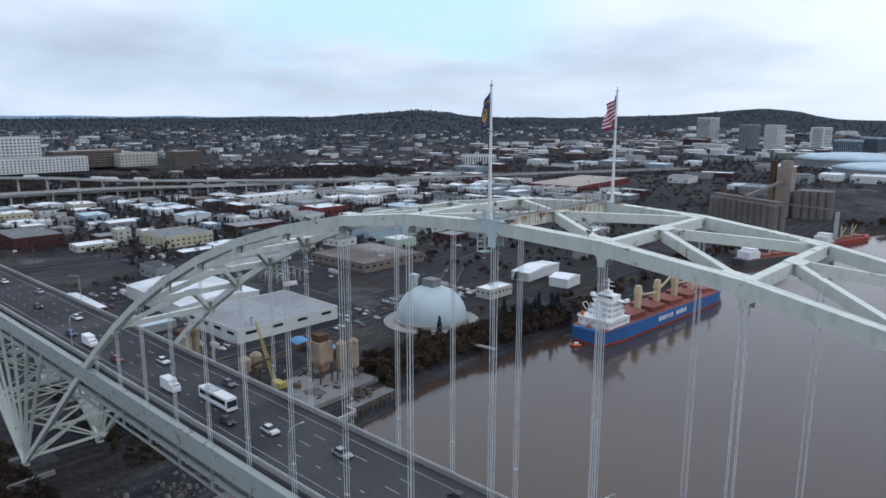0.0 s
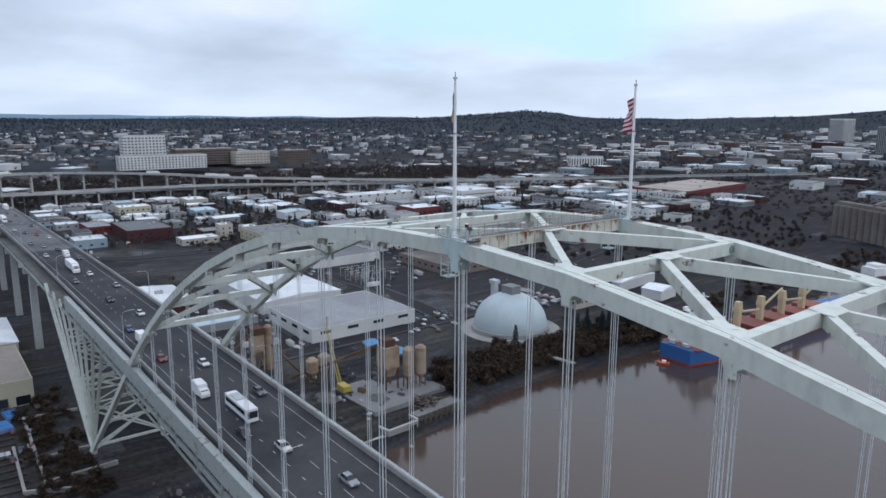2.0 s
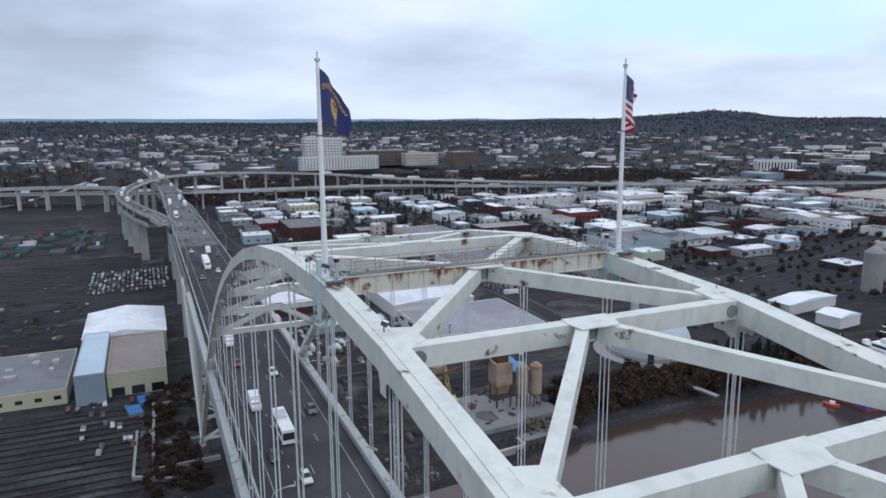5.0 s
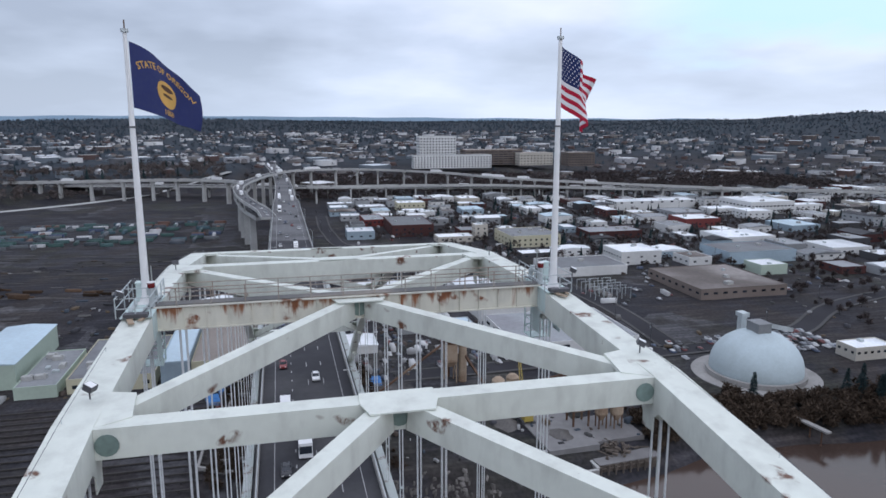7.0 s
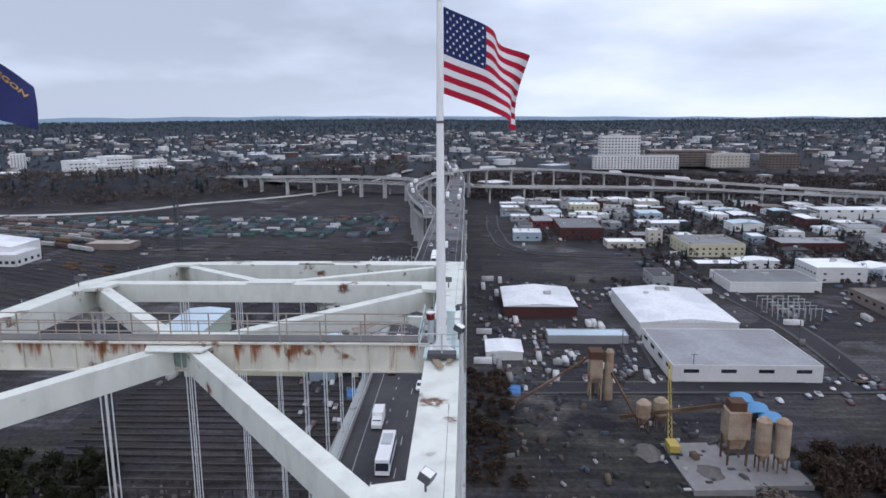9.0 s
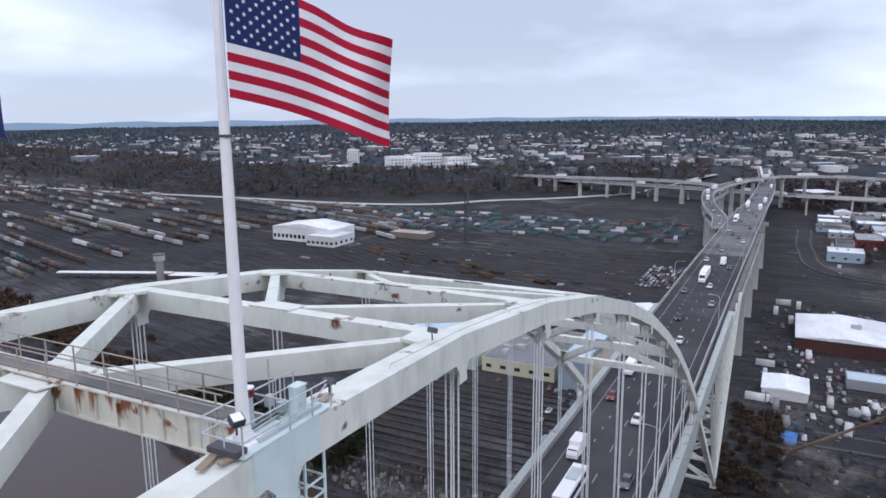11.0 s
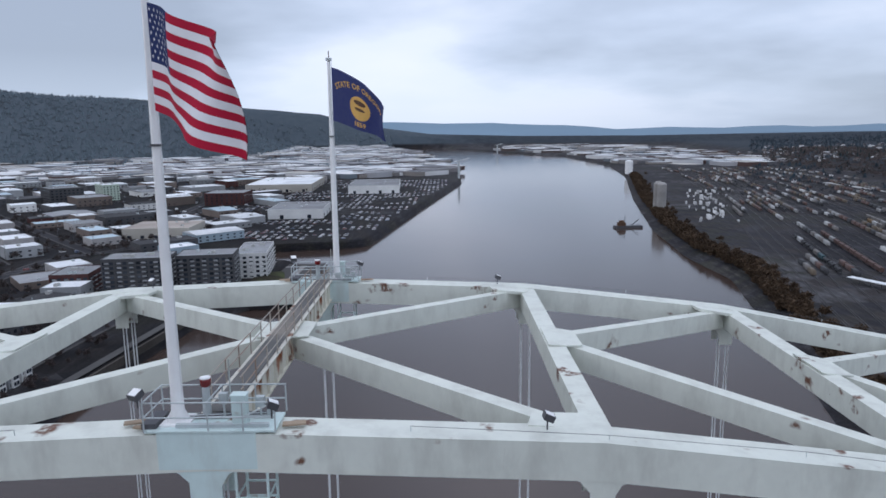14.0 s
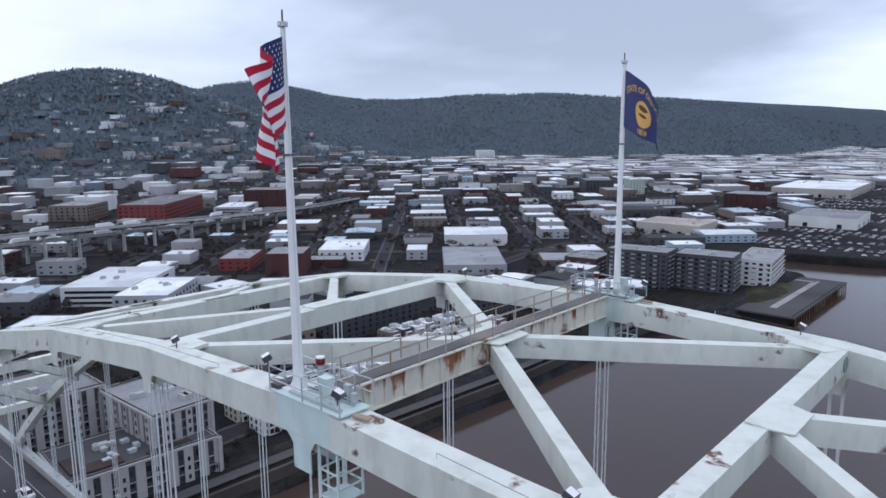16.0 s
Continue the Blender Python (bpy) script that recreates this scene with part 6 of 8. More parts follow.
# the dark condominium by the basin
for (x, y, w, d, h, wl, lab) in ((-205, 440, 44, 26, 27, "dark", "dark glass condominium with stacked balconies"), (-165, 462, 40, 28, 25, "dark", "dark condominium wing with balconies"), (-145, 515, 24, 56, 19, "white", "white balconied condominium wing"), (-255, 450, 26, 34, 15, "brick", "brick and white loft building")):
    ap = building("condominium", x, y, w, d, h, wl, "grey", math.radians(8), lab, "apartment block", win=(int(w / 4.2), int(d / 4.2), int(h / 3.2), 2.6, 1.9, 1.0), units=4)
    bal = Shape().box((0, -0.7, 0), (2.8, 1.4, 0.2)).box((0, -1.36, 0.55), (2.8, 0.06, 0.9)).mesh("balcony", WALLS["white" if wl == "white" else "grey"])
    for r in range(int(h / 3.2)):
        for i in range(int(w / 8)):
            part("balcony", bal, None, ap, loc=(-w / 2 + 4 + i * 8, -d / 2, 2.4 + r * 3.15))
        for i in range(int(d / 8)):
            part("balcony", bal, None, ap, loc=(w / 2, -d / 2 + 4 + i * 8, 2.4 + r * 3.15), rz=math.pi / 2)
for (x, y, w, d, h, wl, rf, lab, wn2) in (
        (-905, 420, 60, 150, 22, "red", "grey", "long orange-red block with rows of windows", (8, 22, 4, 2.4, 2.2, 2)),
        (-960, 330, 50, 60, 20, "brown", "grey", "brown brick wing of the red block", (7, 9, 4, 2.4, 2.2, 2)),
        (-800, 470, 40, 70, 18, "grey", "white", "pale parking structure with open decks", (1, 1, 5, 34, 1.4, 1.4)),
        (-860, 560, 60, 50, 30, "brick", "grey", "dark brick office block with windows", (8, 8, 6, 2.4, 1.8, 2)),
        (-430, 520, 62, 58, 11, "white", "white", "big warehouse with bright white domed roof", (0, 0, 0, 1, 1, 1)),
        (-470, 175, 50, 70, 13, "white", "white", "white office block with long window bands", (1, 1, 3, 44, 1.8, 2)),
        (-415, 175, 34, 56, 14, "grey", "white", "grey and white commercial block with square windows", (6, 9, 3, 2.2, 2.0, 2)),
        (-500, 290, 26, 46, 10, "red", "grey", "dark red brick warehouse with windows", (4, 7, 2, 2, 1.6, 2)),
        (-445, 300, 30, 36, 18, "brick", "grey", "tall plain brick warehouse without windows", (0, 0, 0, 1, 1, 1)),
        (-470, 380, 40, 60, 10, "white", "white", "white loft building with square windows", (6, 9, 2, 2, 1.8, 2)),
        (-385, 250, 34, 30, 8, "blue", "white", "blue-trimmed white roofed shop", (5, 4, 1, 2, 1.6, 3)),
        (-350, 420, 50, 90, 8, "grey", "grey", "long low grey warehouse with ribbed roof", (6, 10, 1, 2.4, 1.4, 3)),
        (-185, 890, 70, 92, 12, "white", "grey", "terminal shed with white walls and grey roof", (2, 3, 1, 5, 5, 0.5)),
        (-300, 720, 70, 60, 11, "cream", "tan", "cream terminal warehouse with loading doors", (5, 5, 1, 4, 3, 1)),
        (-120, 1260, 90, 150, 14, "white", "grey", "long terminal warehouse by the river", (4, 8, 1, 5, 5, 0.5)),
        (-300, 1330, 120, 200, 14, "cream", "white", "very long pale terminal warehouse", (4, 8, 1, 5, 5, 0.5)),
        (-1560, 1950, 60, 130, 32, "white", "grey", "far white slab building with window bands", (1, 1, 7, 54, 1.6, 3)),
        (-620, 1100, 50, 60, 24, "dark", "grey", "dark glassy office block with flat roof", (8, 9, 5, 3, 2, 2)),
        (-560, 1130, 26, 40, 26, "green", "white", "pale green block with flat white roof", (5, 6, 6, 2, 2, 2)),
        (-330, 1050, 60, 60, 18, "brick", "grey", "red brick mill building with windows", (8, 8, 4, 2.4, 2, 2))):
    building("city_block", x, y, w, d, h, wl, rf, WR if x < -340 else 0.05, lab, win=wn2 if wn2[0] else None, units=4, pitch=2.5 if "domed" in lab else 0)
# landing pier by the condominium
pr = thing("landing_pier", (-118, 486, 0), "dark concrete landing pier with rough grass and gravel", "pier")
part("deck", Shape().box((-4, 0, 5.6), (56, 132, 1.2)), M_KERB, pr)
part("fill", Shape().box((-6, 0, 1.5), (51, 128, 7.0)), M_DARK, pr)
for i in range(22):
    part("piling", Shape().tube((24.3, -64 + i * 6.0, -3), (24.3, -64 + i * 6.0, 5.6), 0.4, 8), M_RUST, pr)
mound = Shape()
for k in range(6):
    q = 1 - k / 5.6
    mound.v += [(-14 + 15 * q * math.cos(m * math.tau / 20) * (1 + 0.12 * math.sin(3 * m)), -4 + 44 * q * math.sin(m * math.tau / 20), 6.1 + 3.4 * (1 - q ** 1.6)) for m in range(20)]
for k in range(5):
    mound.f += [(k * 20 + m, k * 20 + (m + 1) % 20, k * 20 + 20 + (m + 1) % 20, k * 20 + 20 + m) for m in range(20)]
mound.f.append(tuple(range(100, 120)))
part("grass_mound", mound, material("winter_grass", (0.040, 0.036, 0.024), 0.95, 0.35, 0.5, other=(0.052, 0.06, 0.026)), pr, "brown winter grass mound", smooth=True)
part("path", Shape().box((6, 4, 6.26), (4.5, 104, 0.1)).box((-6, 52, 6.26), (24, 4, 0.1)), M_CONC, pr, "pale gravel path")
part("bollard_row", Shape().box((22, 0, 6.5), (0.5, 128, 0.6)), M_KERB, pr)

# promenade wall along the west bank
solid("quay_wall", sweep([(float(xw(y)) + 1.5, y, 0) for y in np.arange(-120, 390, 15)], 0, 1.4, 7.6, 0), M_QUAY, "dark stained concrete quay wall", "quay", kind="structure")
solid("promenade", sweep([(float(xw(y)) - 4, y, 0) for y in np.arange(-120, 390, 15)], 0, 5.0, 0.3, 7.9), M_KERB, "grey riverside promenade", "path", kind="structure")

# pale service road along the foot of the bluff
svc = bend([(745, 1300, 0), (738, 995, 0), (752, 688, 0), (762, 505, 0), (800, 400, 0), (866, 350, 0), (937, 267, 0), (1032, 190, 0), (1148, 84, 0)], 8)
solid("service_road", sweep([(x, y, float(land(x, y))) for x, y, z in svc], 0, 13, 0.5, 0.2), M_CONC_L, "pale concrete road along the foot of the slope", "road", kind="structure")


STREET_PTS = []


def street(pts, width=9.0, name="street"):
    line = bend([(x, y, 0) for x, y in pts], 6)
    line = [(x, y, float(land(x, y))) for x, y, z in line]
    for p, q in zip(line[:-1], line[1:]):
        n = max(1, int(math.hypot(q[0] - p[0], q[1] - p[1]) / 8))
        STREET_PTS.extend((p[0] + (q[0] - p[0]) * k / n, p[1] + (q[1] - p[1]) * k / n) for k in range(n))
    s = solid(name, sweep(line, 0, width, 0.25, 0.08), M_STREET, "worn grey asphalt city street", "street", kind="structure")
    for sd in (-1, 1):
        part("kerb", sweep(line, sd * (width / 2 + 0.9), 1.8, 0.4, 0.08), M_KERB, s)
    return s


M_STREET = material("street_asphalt", (0.036, 0.035, 0.040), 0.9, 0.25, 0.15)
street([(245, -30), (247, -100), (250, -200), (262, -260), (300, -320), (330, -420), (380, -600)], 10)
street([(250, -182), (330, -186), (420, -176), (520, -168)], 10)
street([(270, -92), (330, -96)], 8)
street([(520, -600), (512, -400), (508, -260), (520, -168), (545, -60), (640, -40), (760, -40)], 10)
street([(600, -700), (612, -500), (618, -360), (620, -160)], 9)
street([(720, -800), (718, -600), (712, -300), (705, -60)], 9)
street([(420, -330), (520, -335), (700, -338), (860, -340)], 9)
street([(480, -460), (600, -470), (860, -480)], 9)
street([(470, -250), (620, -256), (860, -262)], 9)
ca, sa = math.cos(WR), math.sin(WR)


def west_pt(u, v):
    """Street grid of the west bank, u along the avenues and v across."""
    return (-420 - u * 0.68 - v * 0.73, 460 + u * 0.73 - v * 0.68)


for v in (-170, -95, -20, 55, 130, 205, 280, 355, 430):
    street([west_pt(u, v) for u in ((-160 if v > -60 else 30), 100, 300, 600, 950)], 9)
for u in (-120, -10, 110, 240, 370, 520, 680):
    street([west_pt(u, v) for v in (-150, 0, 150, 300, 440)], 8)
street([(-195, 20), (-205, 120), (-200, 250), (-190, 380)], 9)
street([(-330, 60), (-330, 200), (-325, 350), (-345, 560), (-300, 640), (-345, 800), (-370, 1100)], 10)

# ---- the bulk carrier ----
ship = thing("cargo_ship", (136, -322, -0.0), "blue-hulled bulk carrier with red deck and white wheelhouse, moored", "ship", rz=math.radians(-93.5))
M_HULL = material("hull_blue", (0.025, 0.13, 0.36), 0.45, 0.15, 0.3, other=(0.03, 0.10, 0.27))
M_BOOT = material("hull_red", (0.28, 0.035, 0.025), 0.6, 0.2, 0.3)
M_DECK = material("deck_red", (0.22, 0.065, 0.045), 0.7, 0.25, 0.3)
SL, SB = 158.0, 24.0
# built bow to +x


def hull(z0, z1, grow0, grow1):
    s = Shape()
    pts = []
    n = 24
    for z, gr in ((z0, grow0), (z1, grow1)):
        for i in range(n + 1):
            t = i / n
            x = -SL / 2 + t * SL + (gr * 4 * step(0.85, 1.0, t))
            w = SB / 2 * (1 - 0.25 * (1 - step(0, 0.12, t))) * (1 - step(0.80, 1.0, t) ** 1.5 * (0.98 - 0.10 * gr))
            pts.append((float(x), float(w), z + (2.2 * float(step(0.88, 1, t)) if z > 5 else 0)))
    m = n + 1
    v = pts + [(x, -w, z) for x, w, z in pts]
    fs = []
    for i in range(n):
        fs.append((i + 1, i, m + i, m + i + 1))
        fs.append((2 * m + i, 2 * m + i + 1, 3 * m + i + 1, 3 * m + i))
        fs.append((m + i, 3 * m + i, 3 * m + i + 1, m + i + 1))
    fs.append((0, 2 * m, 3 * m, m))
    fs.append((n, m + n, 3 * m + n, 2 * m + n))
    s.add(v, fs)
    return s


part("boot_topping", hull(-1, 1.0, 0.0, 0.1), M_BOOT, ship, "red boot topping at the waterline")
part("hull", hull(1.0, 8.0, 0.1, 1.0), M_HULL, ship, "blue hull sides")
part("main_deck", Shape().prism([(-76, -11), (50, -11.8), (66, -7), (66, 7), (50, 11.8), (-76, 11)], 8.02, 8.2), M_DECK, ship)
for i in range(5):
    hx = -38 + i * 21.5
    h = part("hatch", Shape().box((hx, 0, 9.2), (15.5, 15, 2.2)), M_DECK, ship, "rust-red cargo hatch")
    part("hatch_cover", Shape().box((hx - 3.8, 0, 10.7), (7.4, 16.4, 0.6)).box((hx + 3.9, 0, 10.6), (7.4, 16.4, 0.5)), M_DECK, h)
M_CREAM = material("crane_cream", (0.55, 0.44, 0.28), 0.6, 0.12, 0.5)
for i in range(4):
    cx2 = -27.5 + i * 21.5
    c = part("deck_crane", Shape().box((cx2, 0, 13.6), (3.0, 3.0, 11)).box((cx2, 0, 21), (4.0, 3.6, 5), 0, 0.75), M_CREAM, ship, "cream deck crane")
    part("jib", Shape().beam((cx2 + 1, -1, 18), (cx2 + 17, -2, 17 + (i % 2) * 9), 0.9, 0.9), M_CREAM, c)
acc = part("superstructure", Shape().box((-62, 0, 10.2), (20, 20, 4.0)).box((-60, 0, 13.6), (12, 15, 2.8)).box((-59.5, 0, 16.4), (10.5, 13.4, 2.8)).box((-59, 0, 19.2), (9.5, 12, 2.8)).box((-58.4, 0, 22.6), (7, 11, 3.0)).box((-59, 0, 25.2), (3, 4, 2.2)), M_WHITE, ship, "white accommodation block")
part("bridge_wing", Shape().box((-57.4, 0, 21.2), (3.4, 23, 0.5)).box((-57.4, 11, 22.0), (3.0, 1.6, 1.6)).box((-57.4, -11, 22.0), (3.0, 1.6, 1.6)), M_WHITE, acc)
part("wheelhouse_window", Shape().box((-54.86, 0, 23.0), (0.12, 10, 1.0)).box((-61.94, 0, 23.0), (0.12, 9, 1.0)), M_GLASS, acc)
part("funnel", Shape().box((-68.6, 0, 16), (3.6, 3.6, 7.5), 0, 0.8).box((-68.6, 0, 20.2), (2.2, 2.2, 1.4)), M_WHITE, ship, "white funnel casing")
for sy in (-1, 1):
    part("mooring_winch", Shape().box((-76, sy * 4, 9.2), (2.4, 3.0, 1.6)), M_RAIL, ship)
part("lifeboat", Shape().lathe((-70.5, 8.6, 13.4), [(0.2, -1.6), (1.0, -1.1), (1.1, 0.6), (0.3, 1.7)], 12), material("lifeboat_orange", (0.6, 0.12, 0.02), 0.5, 0.1), ship, "orange lifeboat", smooth=True)
part("radar_mast", Shape().beam((-59, 0, 23), (-59, 0, 33), 0.7, 0.7).beam((-59, -4, 29), (-59, 4, 29), 0.35, 0.35).beam((-59, -3, 31.5), (-59, 3, 31.5), 0.35, 0.35), M_WHITE, ship)
part("foremast", Shape().beam((68, 0, 12), (68, 0, 24), 0.8, 0.8), M_CREAM, ship)
for zz, hw, xa, xb3, n in ((10.4, 10.0, -72, -52, 9), (13.6, 7.5, -66, -54, 5), (16.4, 6.7, -64.75, -54.25, 5), (19.2, 6.0, -63.75, -54.25, 4)):
    dr = Shape()
    top = zz + (2.0 if zz < 11 else 1.4)
    for z in (top + 0.5, top + 1.0):
        dr.beam((xa - 0.7, -hw - 0.5, z), (xa - 0.7, hw + 0.5, z), 0.09, 0.09)
        for sy in (-1, 1):
            dr.beam((xa - 0.7, sy * (hw + 0.5), z), (xb3, sy * (hw + 0.5), z), 0.09, 0.09)
    for k in range(9):
        y = -hw - 0.5 + k * (2 * hw + 1) / 8
        dr.beam((xa - 0.7, y, top), (xa - 0.7, y, top + 1.0), 0.09, 0.09)
    dr.box(((xa + xb3) / 2 - 0.4, 0, top + 0.05), (xb3 - xa + 0.8, 2 * hw + 1.2, 0.12))
    part("deck_rail", dr, M_WHITE, acc, "white open deck railing")
    part("stair", Shape().beam((xa - 0.5, 3.2, zz - 1.4), (xa - 0.5, -0.6, zz + 1.6), 0.8, 0.15), M_RAIL, acc)
    for k in range(n):
        for sy in (-1, 1):
            part("porthole", Shape().box((xa + 1.4 + k * 1.9, sy * (hw + 0.04), zz), (0.7, 0.12, 0.7)), M_GLASS, acc)
    for k in range(5):
        part("porthole", Shape().box((xa - 0.04, -hw + 1.6 + k * (2 * hw - 3.2) / 4, zz), (0.12, 0.7, 0.7)), M_GLASS, acc)
for sy in (-1, 1):
    part("boat_davit", Shape().beam((-66, sy * 9.5, 15), (-66, sy * 12, 18), 0.4, 0.4).beam((-62, sy * 9.5, 15), (-62, sy * 12, 18), 0.4, 0.4).beam((-66, sy * 12, 18), (-62, sy * 12, 18), 0.3, 0.3), M_WHITE, ship)
for k in range(24):
    part("bulwark_stanchion", Shape().beam((-50 + k * 4.6, -11.4, 8.2), (-50 + k * 4.6, -11.4, 9.4), 0.15, 0.15), M_DECK, ship)
# the owner's name on the hull stays as plain pale bars
xx = -22.0
for wdt in (2.2, 1.6, 1.6, 0.7, 1.0, 0.7, 1.6, 0, 0, 2.4, 1.6, 1.6, 0.7, 1.8):
    if wdt:
        for sy in (-1, 1):
            part("name_bar", Shape().box((xx, sy * (SB / 2 + 0.06), 4.9), (wdt, 0.12, 2.6)), M_WHITE, ship)
    xx += max(wdt, 1.4) + 0.7
rb = thing("work_boat", (142, -236, -0.2), "small orange work boat floating astern", "boat", rz=0.5)
part("hull", Shape().add([(-2.5, -1, 0), (2, -1, 0), (3.4, 0, 0.3), (2, 1, 0), (-2.5, 1, 0), (-2.7, -1.2, 1.2), (2.2, -1.2, 1.2), (4, 0, 1.5), (2.2, 1.2, 1.2), (-2.7, 1.2, 1.2)], [(4, 3, 2, 1, 0), (5, 6, 7, 8, 9), (0, 1, 6, 5), (1, 2, 7, 6), (2, 3, 8, 7), (3, 4, 9, 8), (4, 0, 5, 9)]), material("boat_orange", (0.6, 0.09, 0.02), 0.5, 0.1), rb)
part("cabin", Shape().box((0, 0, 1.7), (2, 1.4, 1.2)), M_WHITE, rb)
# other craft
for (x, y, rz2, lab) in ((228, 788, 0.1, "dark work barge with deck gear moored at the bank"),):
    v = thing("work_vessel", (x, y, -0.4), lab, "vessel", rz=rz2)
    part("hull", Shape().box((0, 0, 1.4), (34, 10, 3.4), 0, 0.97), M_STEEL if "dark" in lab else M_BOOT, v)
    part("deckhouse", Shape().box((-8, 0, 5.0), (9, 6, 4)).box((-8, 0, 8), (5, 4, 2.4)), M_RUST if "dark" in lab else M_WHITE, v)
    part("mast", Shape().beam((-4, 0, 7), (-4, 0, 15), 0.5, 0.5), M_STEEL, v)
    part("crane_arm", Shape().beam((4, 0, 3), (14, 2, 10), 0.8, 0.8), M_STEEL, v)
# far terminal cranes and tank at the bend of the river
for (x, y, lab) in ((42, 1560, "grey dockside gantry by the quay"), (240, 3000, "far white dock crane")):
    g3 = thing("dock_crane", (x, y, 6), lab, "crane")
    part("tower", Shape().beam((0, 0, 0), (0, 0, 40), 5, 5), M_RAIL, g3)
    part("arm", Shape().beam((-10, 0, 38), (24, 0, 46), 2, 2), M_RAIL, g3)
tk = thing("storage_tank", (448, 1620, 7.8), "white cylindrical storage tank on the bank", "tank")
part("shell", Shape().lathe((0, 0, 0), [(9, 0), (9, 30), (8, 31.5), (0.5, 33)], 24), M_WHITE, tk, smooth=False)
sl = silo_group(296, 880, 2, 6, 36, M_CONC, "pair of grey concrete bank silos", 0, 16, False)

# ---- vehicles ----
CAR_COLOURS = [(0.62, 0.62, 0.62), (0.03, 0.03, 0.035), (0.30, 0.31, 0.33), (0.12, 0.13, 0.15), (0.70, 0.70, 0.70), (0.20, 0.03, 0.03), (0.04, 0.07, 0.16)]
CAR_MATS = [material("car_paint", c, 0.3, 0.05, 1.0) for c in CAR_COLOURS]
WHEEL = Shape().tube((0, -0.11, 0), (0, 0.11, 0), 0.33, 14).mesh("wheel", M_STEEL)
CAR_BODY = Shape()
prof = [(-2.25, 0.35), (2.2, 0.35), (2.28, 0.7), (2.05, 0.86), (0.95, 0.95), (-1.9, 0.98), (-2.25, 0.8)]
CAR_BODY.plate(prof, -0.86, 0.86)
CABIN = Shape()
CABIN.add([(-1.75, -0.8, 0.96), (1.0, -0.8, 0.93), (1.0, 0.8, 0.93), (-1.75, 0.8, 0.96), (-1.25, -0.62, 1.46), (0.3, -0.62, 1.46), (0.3, 0.62, 1.46), (-1.25, 0.62, 1.46)], [(4, 5, 6, 7), (0, 1, 5, 4), (1, 2, 6, 5), (2, 3, 7, 6), (3, 0, 4, 7)])
ROOF_C = Shape().box((-0.47, 0, 1.48), (1.5, 1.2, 0.05))
LAMP_C = Shape().box((0, 0, 0), (0.06, 0.34, 0.14)).mesh("headlight", M_WHITE)
TAIL_C = Shape().box((0, 0, 0), (0.06, 0.34, 0.14)).mesh("tail_light", M_BOOT)
CARS = []
for i, m in enumerate(CAR_MATS):
    c = thing("car", (0, 0, -50), "passenger car driving on the asphalt bridge deck", "car", "cars on the bridge")
    part("body", CAR_BODY, m, c)
    part("cabin_glass", CABIN, M_GLASS, c)
    part("roof", ROOF_C, m, c)
    for wx in (-1.4, 1.4):
        for wy in (-0.82, 0.82):
            part("wheel", WHEEL, None, c, loc=(wx, wy, 0.33))
    for wy in (-0.6, 0.6):
        part("headlight", LAMP_C, None, c, loc=(2.26, wy, 0.68))
        part("tail_light", TAIL_C, None, c, loc=(-2.26, wy, 0.74))
    CARS.append(c)


def road_place(x, y, back=False):
    a = (deck_z(x + 1) - deck_z(x - 1)) / 2
    return pose(x, y, deck_z(x) + 0.01, 0, math.degrees(-math.atan(a)) * (-1 if back else 1), 180 if back else 0)


# east-bound traffic is seen from behind or ahead alike; all lanes run towards the west end
spots = [(64, 1.6, 4), (74, 5.2, 2), (46, -2.0, 1), (92, -5.6, 0), (118, -2.1, 2), (128, 5.3, 3), (160, 5.2, 1), (176, -2.0, 1), (200, 1.7, 4), (222, -5.5, 0), (238, 5.2, 2), (250, -2.0, 3), (268, 1.6, 4), (290, -5.6, 5), (306, 5.2, 0), (322, -2.0, 1), (338, 1.6, 2), (352, 5.2, 4), (371, -5.6, 6), (388, -2, 4), (402, 1.8, 1), (418, 5.2, 0), (434, -5.4, 3), (452, -2, 4), (470, 1.7, 0), (486, 5.0, 2), (505, -5.3, 4), (524, -2, 1), (545, 1.7, 4), (20, -5.5, 0), (-30, 1.7, 4), (-62, -5.5, 1), (-105, 5.2, 4), (-190, 1.7, 0)]
for i, (x, y, k) in enumerate(spots):
    if i < len(CARS):
        CARS[i].matrix_basis = road_place(x, y, True)
        body = CARS[i].children[0]
    else:
        copy_thing(CARS[i % len(CARS)], road_place(x, y, True))
# delivery vans
van = thing("delivery_van", (0, 0, 0), "white box van driving on the bridge deck", "van", "vans on the bridge")
part("cargo_box", Shape().box((-0.9, 0, 1.75), (4.2, 2.1, 2.5)), M_WHITE, van)
part("cab", Shape().plate([(1.2, 0.5), (3.1, 0.5), (3.15, 1.2), (2.5, 2.1), (1.2, 2.2)], -0.98, 0.98), M_WHITE, van)
part("windscreen", Shape().add([(3.0, -0.85, 1.32), (3.0, 0.85, 1.32), (2.56, 0.8, 2.05), (2.56, -0.8, 2.05)], [(0, 1, 2, 3)]), M_GLASS, van)
for wx in (-2.0, 2.2):
    for wy in (-0.95, 0.95):
        part("wheel", WHEEL, None, van, loc=(wx, wy, 0.36))
van.matrix_basis = road_place(99, 5.0, True)
for (x, y) in ((146, 5.2), (300, -2.1)):
    copy_thing(van, road_place(x, y, True))
